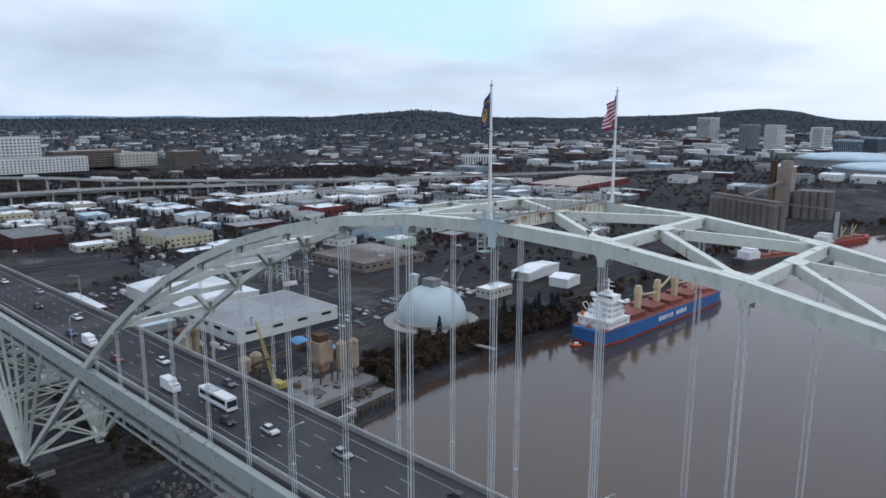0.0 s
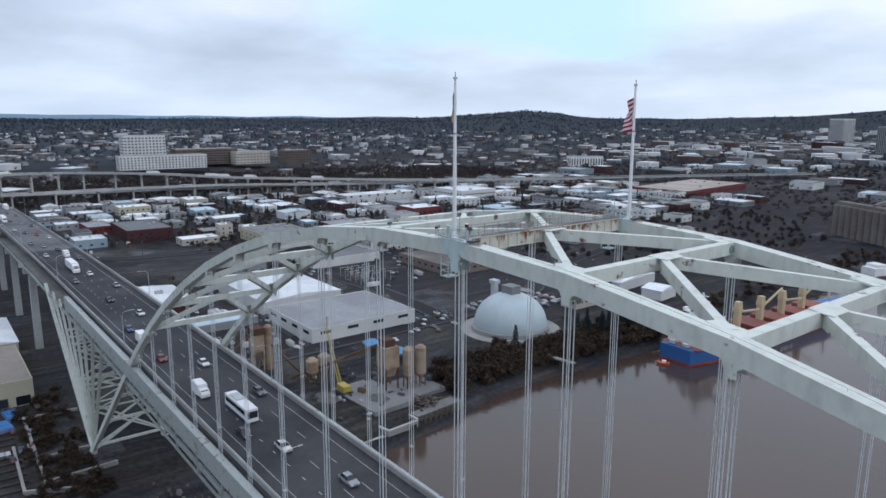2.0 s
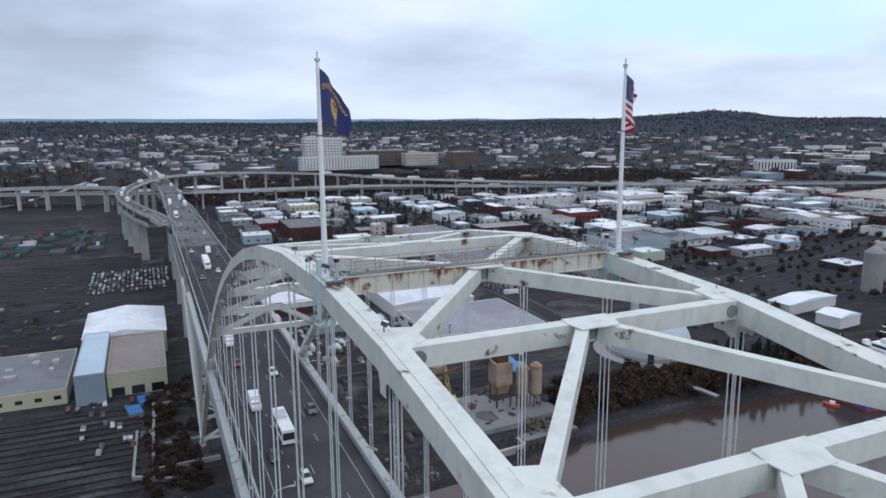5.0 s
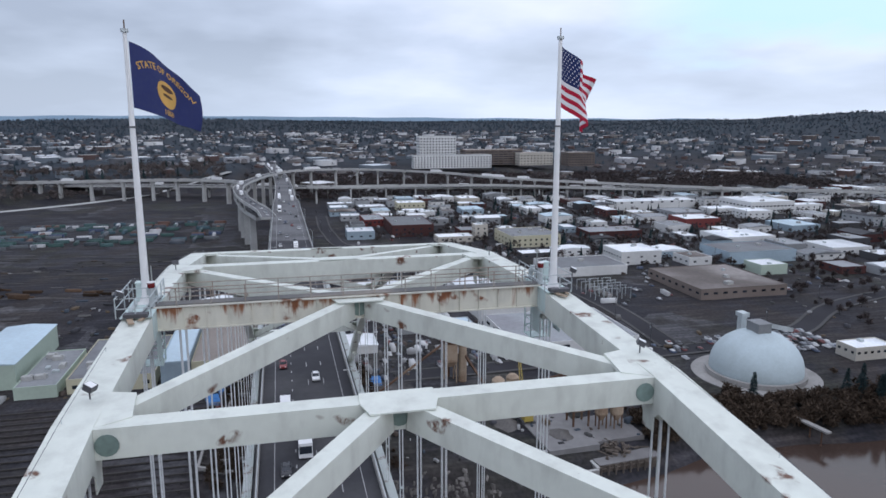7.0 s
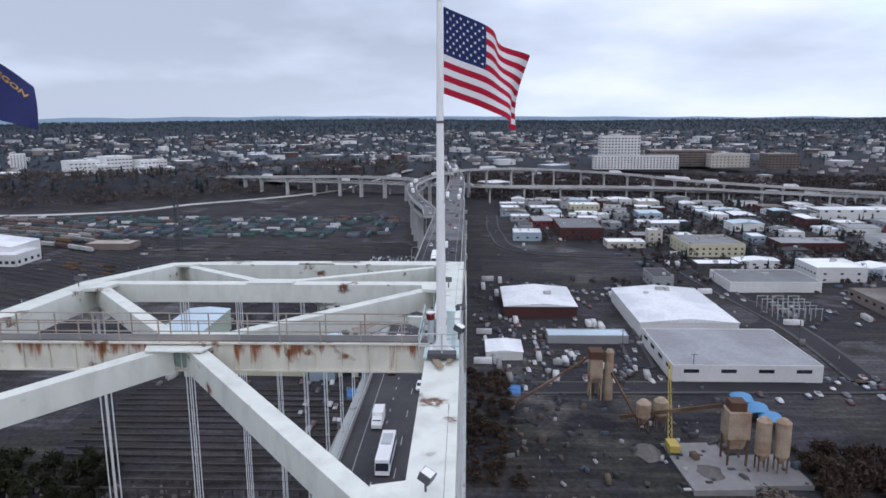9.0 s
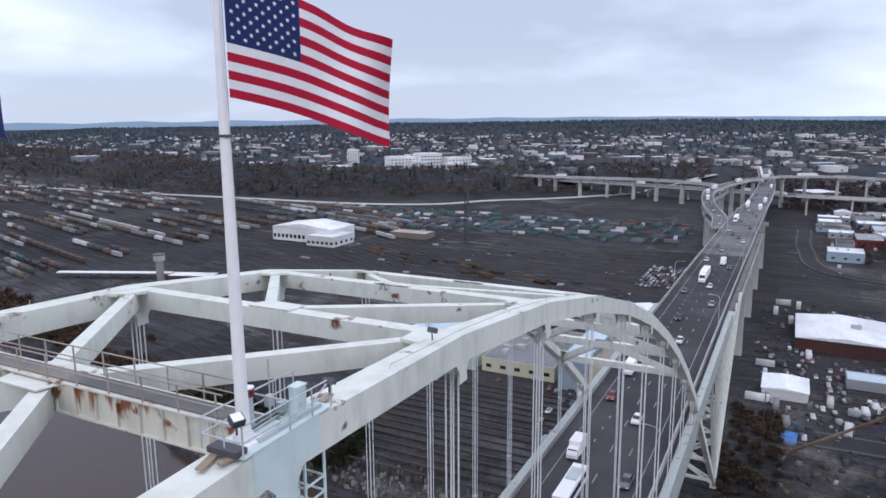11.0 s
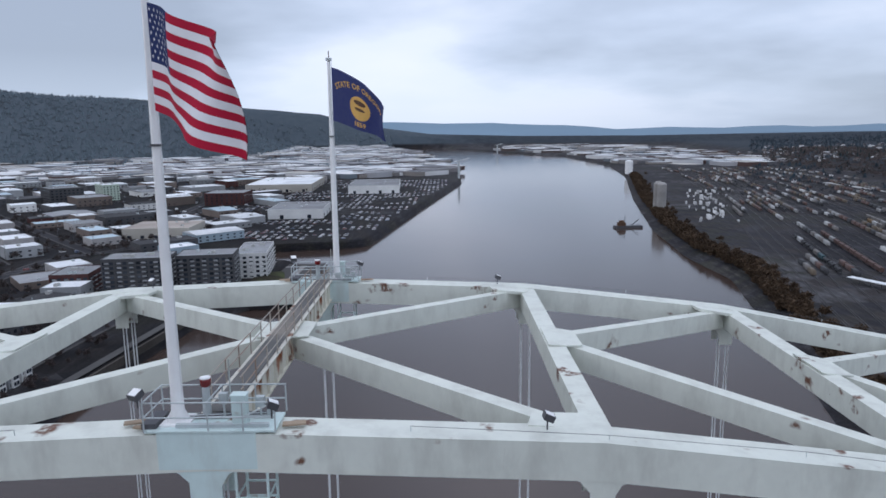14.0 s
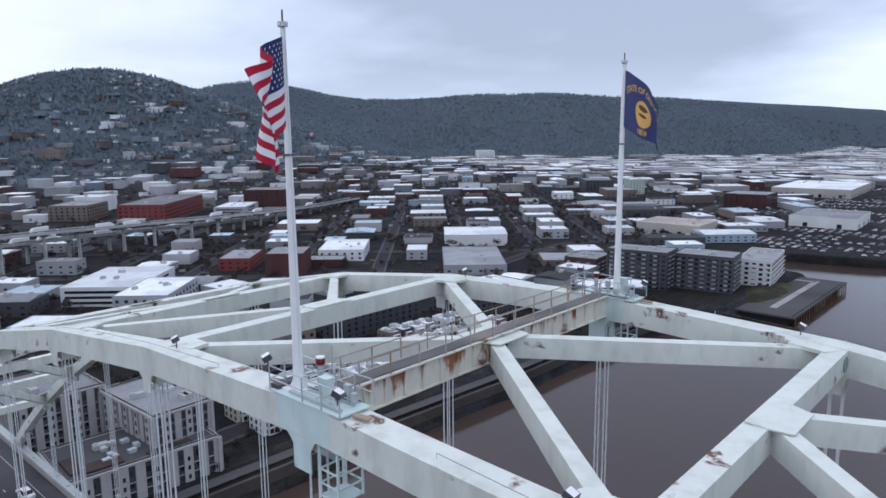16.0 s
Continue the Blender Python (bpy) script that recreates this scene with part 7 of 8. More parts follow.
# articulated lorries
lorry = thing("lorry", (0, 0, 0), "white articulated lorry on the bridge deck", "lorry", "lorries on the bridge")
part("trailer", Shape().box((-4, 0, 2.6), (14, 2.5, 2.8)), M_WHITE, lorry)
part("chassis", Shape().box((-2, 0, 0.95), (17, 1.2, 0.4)), M_STEEL, lorry)
part("cab", Shape().plate([(3.6, 0.6), (6.8, 0.6), (6.9, 1.6), (5.6, 1.9), (5.2, 3.3), (3.6, 3.7)], -1.2, 1.2), M_WHITE, lorry)
part("windscreen", Shape().add([(5.66, -1.05, 1.95), (5.66, 1.05, 1.95), (5.27, 1.0, 3.1), (5.27, -1.0, 3.1)], [(0, 1, 2, 3)]), M_GLASS, lorry)
for wx in (-10, -8.8, 2.4, 3.5, 6.0):
    for wy in (-1.1, 1.1):
        part("wheel", WHEEL, None, lorry, loc=(wx, wy, 0.42))
lorry.matrix_basis = road_place(262, 1.6, True)
for (x, y) in ((470, 5.2),):
    copy_thing(lorry, road_place(x, y, True))
# city bus
bus = thing("city_bus", (0, 0, 0), "white city bus with dark window band on the bridge deck", "bus")
part("body", Shape().box((0, 0, 1.75), (12, 2.5, 2.7), 0, 0.98), M_WHITE, bus)
part("roof_unit", Shape().box((-2, 0, 3.2), (4, 1.8, 0.3)), M_RAIL, bus)
for sy in (-1, 1):
    part("window_band", Shape().box((0, sy * 1.25, 2.15), (10.6, 0.06, 0.95)), M_GLASS, bus)
part("windscreen", Shape().box((6.0, 0, 1.9), (0.08, 2.2, 1.4)), M_GLASS, bus)
part("skirt", Shape().box((0, 0, 0.55), (11.9, 2.54, 0.35)), CAR_MATS[6], bus, "dark blue skirt")
for wx in (-3.6, 3.8):
    for wy in (-1.15, 1.15):
        part("wheel", WHEEL, None, bus, loc=(wx, wy, 0.42))
bus.matrix_basis = road_place(84, 1.7, True)

# traffic on the freeway viaducts
trng = random.Random(5)
FAR_TRAFFIC, FAR_SET = [], [True] * 5
for k in range(5):
    if k == 4:
        ft = thing("lorry", (0, 0, 0), "white articulated lorry on the freeway viaduct", "lorry", "freeway traffic")
        part("trailer", Shape().box((-4, 0, 2.5), (14, 2.5, 3.0)).box((-4, 0, 0.7), (12, 1.6, 0.8)), M_WHITE, ft)
        part("cab", Shape().plate([(3.6, 0.3), (6.8, 0.3), (6.9, 1.6), (5.6, 1.9), (5.2, 3.3), (3.6, 3.7)], -1.2, 1.2), M_WHITE, ft)
    else:
        ft = thing("car", (0, 0, 0), "%s car on the freeway viaduct" % ("white", "black", "silver grey", "dark grey")[k], "car", "freeway traffic")
        part("body", CAR_BODY.mesh("body", CAR_MATS[k]), None, ft)
        part("cabin_glass", CABIN.mesh("cabin_glass", M_GLASS), None, ft)
    FAR_TRAFFIC.append(ft)
for ln, wd in VIADUCT_LINES:
    for a, c in zip(ln[:-1:2], ln[1::2]):
        if trng.random() < 0.25:
            continue
        d = Vector(c) - Vector(a)
        ang = math.atan2(d.y, d.x)
        for lane in ((-0.28, 0.28) if wd > 11 else (0.0,)):
            off = lane * wd
            f = trng.random()
            p = Vector(a) + d * f + Vector((-math.sin(ang), math.cos(ang), 0)) * off
            k = trng.randrange(5)
            m = pose(p.x, p.y, p.z + 0.05, 0, 0, math.degrees(ang) + (180 if lane > 0 else 0))
            if FAR_SET[k]:
                FAR_TRAFFIC[k].matrix_basis = m
                FAR_SET[k] = False
            else:
                copy_thing(FAR_TRAFFIC[k], m)

# a dark-hulled ship and a red-decked barge below the grain silos
for (x, y, L, B, hh, rz2, mh, lab) in ((141, -538, 78, 15, 6.0, -111.4, M_STEEL, "black-hulled freighter with white deckhouse and red deck"), (121, -679, 96, 16, 4.5, -104.0, M_BOOT, "rust-red barge with deck gear moored below the silos")):
    fr = thing("freighter", (x, y, -0.6), lab, "ship", rz=math.radians(rz2))
    part("hull", Shape().prism([(-L / 2, -B * 0.42), (-L / 2 + 4, -B / 2), (L * 0.34, -B / 2), (L / 2, 0), (L * 0.34, B / 2), (-L / 2 + 4, B / 2), (-L / 2, B * 0.42)], 0, hh), mh, fr)
    part("main_deck", Shape().box((-3, 0, hh + 0.2), (L * 0.72, B * 0.86, 0.4)), M_DECK, fr, "rust-red deck")
    part("deckhouse", Shape().box((-L * 0.36, 0, hh + 3), (13, B * 0.8, 6)).box((-L * 0.35, 0, hh + 7.2), (8, B * 0.7, 2.6)), M_WHITE, fr, "white deckhouse")
    part("window_band", Shape().box((-L * 0.35 + 4.05, 0, hh + 7.4), (0.1, B * 0.62, 1.0)), M_GLASS, fr)
    for k in range(3):
        part("hatch", Shape().box((-L * 0.14 + k * L * 0.19, 0, hh + 1.1), (L * 0.14, B * 0.6, 1.6)), M_DECK, fr)
    for k in range(2):
        m2 = -L * 0.05 + k * L * 0.2
        part("derrick", Shape().beam((m2, 0, hh), (m2, 0, hh + 13), 0.9, 0.9).beam((m2, 0, hh + 3), (m2 + 11, 1.5, hh + 11), 0.5, 0.5), M_CREAM, fr)

# ---- street lamps on the deck ----
lamp = thing("street_lamp", (0, 0, 0), "grey curved-arm street lamp on the bridge parapet", "street lamp", "bridge lamps")
part("pole", Shape().tube((0, 0, 0), (0, 0, 8.0), 0.10, 8, 0.07), M_RAIL, lamp)
arm = Shape()
pp = [Vector((0, 0, 8.0)), Vector((0, 0.25, 8.6)), Vector((0, 0.9, 9.0)), Vector((0, 1.8, 9.15)), Vector((0, 2.6, 9.2))]
for a, c in zip(pp[:-1], pp[1:]):
    arm.tube(a, c, 0.06, 6)
part("arm", arm, M_RAIL, lamp)
part("lantern", Shape().box((0, 2.9, 9.17), (0.32, 0.8, 0.16)), M_CONC_L, lamp)
first = True
for x, sd in [(45, 1), (95, -1), (-5, -1), (-60, 1), (145, 1), (195, -1), (245, 1), (295, -1), (345, 1), (395, -1), (-110, -1), (445, 1), (495, -1)]:
    m = pose(x, -sd * 10.05 if sd < 0 else 10.05, deck_z(x) + 0.9, 0, 0, 180 if sd > 0 else 0)
    m = pose(x, 10.05 * sd, deck_z(x) + 0.9, 0, 0, 180 if sd > 0 else 0)
    if first:
        lamp.matrix_basis = m
        first = False
    else:
        copy_thing(lamp, m)

# ---- the rest of the city ----
rng = np.random.default_rng(7)


def free(x, y, r):
    return all((x - a) ** 2 + (y - b2) ** 2 > (r + c) ** 2 * 0.8 for a, b2, c in TAKEN)


def clear_of_roads(x, y, r):
    if abs(y) < 18 + r and -430 < x < 1250:
        return False
    if 380 < x < 1100 and 0 < y < 70 + 0.2 * max(0, x - 700) + r:
        return False
    if x > 0 and abs(x - np.interp(y, [-1300, -900, -560, -320, -150, 0, 180, 420], [560, 720, 840, 900, 930, 960, 1010, 1060])) < 22 + r:
        return False
    if x < 0 and abs(x - np.interp(y, [0, 80, 170, 280, 400, 560, 720], [-480, -570, -630, -660, -690, -760, -850])) < 24 + r and y < 740:
        return False
    return True


STREETS = np.array(STREET_PTS)


def off_street(x, y, r):
    return float(np.min((STREETS[:, 0] - x) ** 2 + (STREETS[:, 1] - y) ** 2)) > r * r


def quarter(n, box, sizes, heights, walls, roofs, rz, label, group, tries=40, min_gap=4.0, win=True, turn=0.0):
    """Scatters low blocks over a district, in line with its streets."""
    made = 0
    for _ in range(n * tries):
        if made >= n:
            break
        u, v = rng.uniform(box[0], box[1]), rng.uniform(box[2], box[3])
        x, y = u, v
        w, d = rng.uniform(*sizes), rng.uniform(*sizes)
        h = rng.uniform(*heights)
        r = 0.5 * math.hypot(w, d) * 0.86 + min_gap
        a, b2 = float(xw(y)), float(xe(y))
        if a - r - 14 < x < b2 + r + 14:
            continue
        if not free(x, y, r - 2) or not clear_of_roads(x, y, r):
            continue
        if not off_street(x, y, 0.36 * (w + d) / 1.15 + 6):
            continue
        wl, rf = walls[rng.integers(len(walls))], roofs[rng.integers(len(roofs))]
        wn3 = None
        if win and rng.random() < 0.75:
            wn3 = (max(2, int(w / 7)), max(2, int(d / 7)), 1 if h < 8 else 2, 2.4, 1.4, 1.6 if h > 8 else 2.6)
        side = (3, 2) if x > 0 and y < 200 else ((1, 0) if x < 0 else (3, 0))
        b = building(group, x, y, w, d, h, wl, rf, rz + rng.normal(0, 0.02) + (math.pi / 2 if rng.random() < 0.2 else 0), "%s %s with %s roof" % ({"cream": "cream-walled", "brick": "dark red brick"}.get(wl, wl), label, {"blue": "pale blue metal", "dark": "dark tar"}.get(rf, rf + " flat")), "building", label + "s", win=wn3, sides=side, units=int(rng.integers(0, 3)), pitch=rng.uniform(1.2, 2.4) if rng.random() < 0.25 else 0.0, far=True)
        made += 1


TAKEN += [(480, -88, 62), (545, -100, 40), (300, -240, 40)]
IW = ["white", "grey", "white", "blue", "grey", "cream", "brick", "white", "white", "grey", "dark"]
IR = ["white", "grey", "white", "blue", "white", "brown", "white", "dark", "grey"]
random.seed(11)
quarter(95, (430, 900, -420, -60), (13, 34), (4.5, 9), IW, IR, 0.0, "industrial building", "industrial_building")
quarter(90, (420, 880, -900, -400), (14, 42), (4.5, 10), IW, IR, 0.0, "industrial building", "industrial_building")
quarter(9, (300, 440, -620, -380), (14, 34), (4.5, 7), IW, IR, 0.0, "industrial building", "industrial_building")
quarter(26, (230, 900, -1500, -900), (24, 60), (6, 14), IW, IR, 0.1, "industrial building", "industrial_building")
WW = ["grey", "dark", "brown", "grey", "brick", "pale", "dark", "white", "blue", "brown", "grey"]
WRF = ["white", "white", "white", "white", "grey", "white", "white", "blue", "grey", "dark"]
quarter(26, (-420, -226, -140, 420), (14, 26), (7, 13), WW, WRF, 0.1, "waterfront building", "waterfront_building", min_gap=2.0)
quarter(80, (-760, -200, -150, 420), (18, 44), (5, 11), WW, WRF, WR, "commercial building", "commercial_building")
quarter(90, (-900, -230, 380, 900), (22, 58), (5, 10), WW, WRF, WR, "warehouse", "storage_hall")
quarter(110, (-1500, -250, 850, 1700), (22, 70), (6, 13), WW, WRF, WR, "warehouse", "storage_hall")
quarter(30, (-1700, -700, -300, 900), (20, 55), (8, 22), WW, WRF, WR, "city building", "city_building")


def boxes_stuff(name, n, box, sizes, heights, mats_roof, mats_wall, rz, label, cat, cond=None, pitch=False, hmax=999):
    """Far low buildings, too many to count, each with its own walls and roof."""
    vs, ts, mi, o = [], [], [], 0
    got = 0
    for _ in range(n * 6):
        if got >= n:
            break
        x, y = rng.uniform(box[0], box[1]), rng.uniform(box[2], box[3])
        if math.hypot(x, y) > 4550:
            continue
        if float(xw(y)) - 40 < x < float(xe(y)) + 40:
            continue
        if cond and not cond(x, y):
            continue
        if math.hypot(x, y) < 1900 and not (free(x, y, 14) and clear_of_roads(x, y, 14)):
            continue
        if float(land(x, y)) > hmax:
            continue
        w, d, h = rng.uniform(*sizes), rng.uniform(*sizes), rng.uniform(*heights)
        z = float(land(x, y)) - 1.0
        a = rz + rng.normal(0, 0.03)
        c, s = math.cos(a), math.sin(a)
        q = [(x + i * c - j * s, y + i * s + j * c) for i, j in ((-w / 2, -d / 2), (w / 2, -d / 2), (w / 2, d / 2), (-w / 2, d / 2))]
        vv = [(*p, z) for p in q] + [(*p, z + h) for p in q]
        if pitch:
            rg = h + rng.uniform(2.0, 3.2)
            m0 = ((q[0][0] + q[3][0]) / 2, (q[0][1] + q[3][1]) / 2, z + rg)
            m1 = ((q[1][0] + q[2][0]) / 2, (q[1][1] + q[2][1]) / 2, z + rg)
            vv += [(*p, z + h + 0.02) for p in q] + [m0, m1]
            tt = [(0, 1, 5), (0, 5, 4), (1, 2, 6), (1, 6, 5), (2, 3, 7), (2, 7, 6), (3, 0, 4), (3, 4, 7), (8, 9, 13), (8, 13, 12), (10, 11, 12), (10, 12, 13), (9, 10, 13), (11, 8, 12)]
            mm = [0] * 8 + [1] * 4 + [0] * 2
        else:
            vv += [(*p, z + h + 0.1) for p in q]
            tt = [(0, 1, 5), (0, 5, 4), (1, 2, 6), (1, 6, 5), (2, 3, 7), (2, 7, 6), (3, 0, 4), (3, 4, 7), (8, 9, 10), (8, 10, 11)]
            mm = [0] * 8 + [1] * 2
        vs += vv
        ts += [tuple(i + o for i in t) for t in tt]
        mi += mm
        o += len(vv)
        got += 1
    massed(name, np.array(vs), np.array(ts), [mats_wall, mats_roof], label, cat, mi)


M_HW = material("far_house_walls", (0.4, 0.4, 0.4), 0.8, 0.05, 0.1, tint=[(0.40, 0.40, 0.42), (0.22, 0.21, 0.21), (0.27, 0.25, 0.235), (0.12, 0.10, 0.095), (0.18, 0.21, 0.24), (0.62, 0.62, 0.63), (0.11, 0.075, 0.07), (0.14, 0.14, 0.15), (0.70, 0.70, 0.70)])
M_HRF = material("far_house_roofs", (0.15, 0.15, 0.16), 0.85, 0.1, 0.1, tint=[(0.07, 0.07, 0.08), (0.11, 0.105, 0.11), (0.05, 0.05, 0.055), (0.17, 0.165, 0.17), (0.09, 0.065, 0.06), (0.22, 0.22, 0.23)])
M_FRF = material("far_flat_roofs", (0.5, 0.5, 0.5), 0.75, 0.1, 0.1, tint=[(0.62, 0.63, 0.64), (0.45, 0.46, 0.48), (0.70, 0.70, 0.70), (0.22, 0.22, 0.23), (0.38, 0.36, 0.33), (0.52, 0.56, 0.60), (0.10, 0.10, 0.11)])
boxes_stuff("house_field", 2000, (1000, 4400, -4200, 2600), (8, 15), (4, 7), M_HRF, M_HW, 0.6, "many small pitched-roof houses among winter trees", "houses", pitch=True, hmax=62)
boxes_stuff("block_field", 300, (1000, 4300, -4200, 2000), (16, 46), (6, 13), M_FRF, M_HW, 0.6, "scattered flat-roofed blocks on the far plateau", "buildings", hmax=55)
boxes_stuff("industry_field", 1100, (-1900, 0, 1600, 4300), (30, 110), (7, 14), M_FRF, M_HW, WR, "wide field of pale-roofed warehouses along the river", "warehouses", hmax=22)
boxes_stuff("industry_field", 260, (300, 1100, 1900, 4400), (30, 100), (7, 14), M_FRF, M_HW, 0.2, "far pale-roofed warehouses beyond the rail yard", "warehouses", hmax=14)
boxes_stuff("hillside_houses", 700, (-2500, -1000, -500, 1500), (9, 16), (5, 9), M_HRF, M_HW, 0.4, "houses stepping up the wooded hillside", "houses", pitch=True)
boxes_stuff("city_field", 420, (-2100, -750, -900, 1600), (16, 46), (7, 18), M_FRF, M_HW, WR, "dense low city blocks below the hill", "buildings")
boxes_stuff("city_field", 300, (300, 1500, -4300, -1500), (20, 60), (6, 20), M_FRF, M_HW, 0.6, "far low city blocks near the towers", "buildings", hmax=50)

# ---- trees ----
def conifer_template(seed):
    r = np.random.default_rng(seed)
    v, t = [], []
    for k in range(4):
        n, z0, z1, rad = 6, 0.12 + 0.2 * k, 0.45 + 0.19 * k, 0.26 - 0.055 * k
        o = len(v)
        for i in range(n):
            a = i * math.tau / n + r.uniform(-0.3, 0.3)
            rr = rad * r.uniform(0.7, 1.25)
            v.append((rr * math.cos(a), rr * math.sin(a), z0 + r.uniform(-0.04, 0.04)))
        v.append((r.uniform(-0.02, 0.02), r.uniform(-0.02, 0.02), z1))
        t += [(o + i, o + (i + 1) % n, o + n) for i in range(n)]
    return np.array(v), np.array(t)


def bare_template(seed, n=30):
    """A leafless crown: a short trunk and many crossing slivers of twigs in an uneven cloud."""
    r = np.random.default_rng(seed)
    v, t = [(-0.02, 0, 0), (0.02, 0, 0), (0.0, 0.02, 0.5)], [(0, 1, 2)]
    for k in range(n):
        d = r.normal(0, 1, 3)
        d[2] = abs(d[2]) * 0.9
        d /= np.linalg.norm(d)
        c = np.array([0, 0, 0.45]) + d * np.array([0.36, 0.36, 0.5]) * r.uniform(0.25, 1.0)
        a, b2 = r.normal(0, 1, 3), r.normal(0, 1, 3)
        a[2] += 0.8
        a *= r.uniform(0.12, 0.24) / np.linalg.norm(a)
        b2 *= r.uniform(0.05, 0.13) / np.linalg.norm(b2)
        o = len(v)
        v += [tuple(c - a), tuple(c + b2), tuple(c + a)]
        t.append((o, o + 1, o + 2))
    return np.array(v), np.array(t)


M_CONIFER = material("conifer_needles", (0.017, 0.029, 0.031), 0.9, 0.25, 0.3, island=0.45)
M_TWIG = material("bare_twigs", (0.058, 0.047, 0.046), 0.95, 0.25, 0.3, island=0.45)
M_SCRUB2 = material("bank_thicket", (0.055, 0.040, 0.030), 0.95, 0.3, 0.3, island=0.5)
# the blue of distant haze is mixed into the next four foliage colours
M_HAZED_FIR = material("hazed_plateau_fir", (0.032, 0.047, 0.060), 0.95, 0.2, 0.02, island=0.25)
M_HAZED_SLOPE = material("hazed_hill_alder", (0.115, 0.128, 0.140), 0.95, 0.2, 0.02, island=0.2)
M_HAZED_HILL = material("hazed_fir_forest", (0.112, 0.145, 0.170), 0.95, 0.25, 0.015, island=0.1)
M_HAZED_WOOD = material("hazed_alder_wood", (0.064, 0.068, 0.080), 0.95, 0.2, 0.02, island=0.2)
M_BLUFF = material("slope_wood", (0.100, 0.084, 0.080), 0.95, 0.25, 0.03, island=0.25)
M_CITYTREE = material("street_tree_twigs", (0.075, 0.064, 0.062), 0.95, 0.25, 0.3, island=0.4)
M_OLIVE = material("olive_brush", (0.022, 0.024, 0.013), 0.95, 0.3, 0.3, island=0.5)
M_SCRUB = material("dry_scrub", (0.065, 0.044, 0.029), 0.95, 0.3, 0.3, island=0.5)
CON = [conifer_template(s) for s in range(5)]
BARE = [bare_template(s + 20) for s in range(6)]
BARE_BIG = [bare_template(s + 40, 110) for s in range(4)]


def wood(name, n, sampler, temps, mat, hmin, hmax, spreadw, label):
    pts = []
    while len(pts) < n:
        x, y = sampler()
        if float(xw(y)) - 6 < x < float(xe(y)) + 0.5:
            continue
        r = math.hypot(x, y)
        if r > 4250:
            continue
        if r < 1500 and not (free(x, y, 1) and clear_of_roads(x, y, -6)):
            continue
        pts.append((x, y))
    p = np.array(pts)
    off = p[:, 0] - xe(p[:, 1])
    z = np.where((off > 0) & (off < 30), np.interp(off, [0, 5, 12, 30], [2.2, 5.0, 7.4, 8.0]), land(p[:, 0], p[:, 1])) - 0.6
    hgt = rng.uniform(hmin, hmax, n)
    size = np.stack([hgt * spreadw * rng.uniform(0.8, 1.2, n), hgt * spreadw * rng.uniform(0.8, 1.2, n), hgt], 1)
    v, t = spread(temps, rng.integers(0, len(temps), n), np.column_stack([p, z]), size, rng.uniform(0, math.tau, n))
    massed(name, v, t, [mat], label, "trees")


def polar(a0, a1, r0, r1, power=1.4):
    def f():
        a = math.radians(rng.uniform(a0, a1))
        r = r0 + (r1 - r0) * rng.random() ** (1 / power)
        return r * math.cos(a), r * math.sin(a)
    return f


def inbox(x0, x1, y0, y1):
    return lambda: (rng.uniform(x0, x1), rng.uniform(y0, y1))


def along_bluff():
    y = rng.uniform(90, 2300)
    xb = np.interp(y, [p[0] for p in BLUFF], [p[1] for p in BLUFF])
    return float(xb) + rng.uniform(10, 220) * (1 if y < 1200 else 1.4), y


def west_hills():
    a = math.radians(rng.uniform(92, 176))
    r = rng.uniform(2000, 4500)
    return r * math.cos(a), r * math.sin(a)


wood("far_wood", 9500, polar(-84, 66, 1050, 4500), BARE, M_HAZED_WOOD, 7, 13, 1.1, "leafless trees over the far plateau, tinted blue-grey for haze")
wood("far_conifers", 9500, polar(-84, 66, 1200, 4550, 1.9), CON, M_HAZED_FIR, 7, 13, 1.9, "dark conifers scattered over the far plateau, tinted blue for haze")
wood("bluff_wood", 3600, along_bluff, BARE, M_BLUFF, 9, 16, 1.0, "dense bare trees on the slope behind the rail yard")
wood("bluff_conifers", 260, along_bluff, CON, M_CONIFER, 10, 20, 0.8, "few dark conifers on the slope")
wood("hill_wood", 5500, west_hills, BARE, M_HAZED_SLOPE, 6, 10, 2.2, "bare woodland over the western hills, paled blue for haze")
wood("hill_conifers", 20000, west_hills, CON, M_HAZED_HILL, 9, 15, 1.35, "conifer forest over the western hills, paled blue for haze")
wood("near_hill_wood", 4500, inbox(-2900, -1350, 100, 1700), BARE, M_HAZED_SLOPE, 9, 15, 1.3, "bare woodland between the hillside houses, paled blue for haze")
wood("near_hill_conifers", 4500, inbox(-2900, -1500, 300, 1700), CON, M_HAZED_HILL, 9, 20, 1.0, "conifers between the hillside houses, paled blue for haze")
wood("street_trees", 700, inbox(420, 900, -900, -80), BARE, M_TWIG, 6, 11, 0.9, "bare street trees between the workshops")
wood("street_trees", 800, inbox(-900, -230, -150, 900), BARE_BIG, M_CITYTREE, 5, 10, 1.1, "grey bare street trees between the near city blocks")
wood("street_trees", 900, inbox(420, 900, -700, -80), BARE_BIG[:1], M_CITYTREE, 4, 8, 0.9, "grey bare street trees by the workshops")
wood("street_trees", 2600, inbox(-1600, -230, -300, 1500), BARE, M_TWIG, 6, 11, 0.9, "bare street trees between the city blocks")
wood("quay_trees", 260, inbox(-300, -172, -100, 420), BARE_BIG, M_TWIG, 4, 8, 0.9, "bare young trees along the waterfront gardens")
wood("bank_scrub", 260, inbox(165, 262, -30, 30), BARE_BIG, M_SCRUB2, 2, 5, 1.3, "dark brush below the bridge truss")
wood("bank_scrub", 150, inbox(152, 178, 100, 185), BARE_BIG, M_OLIVE, 4, 9, 1.1, "olive brown bushes on the bank")
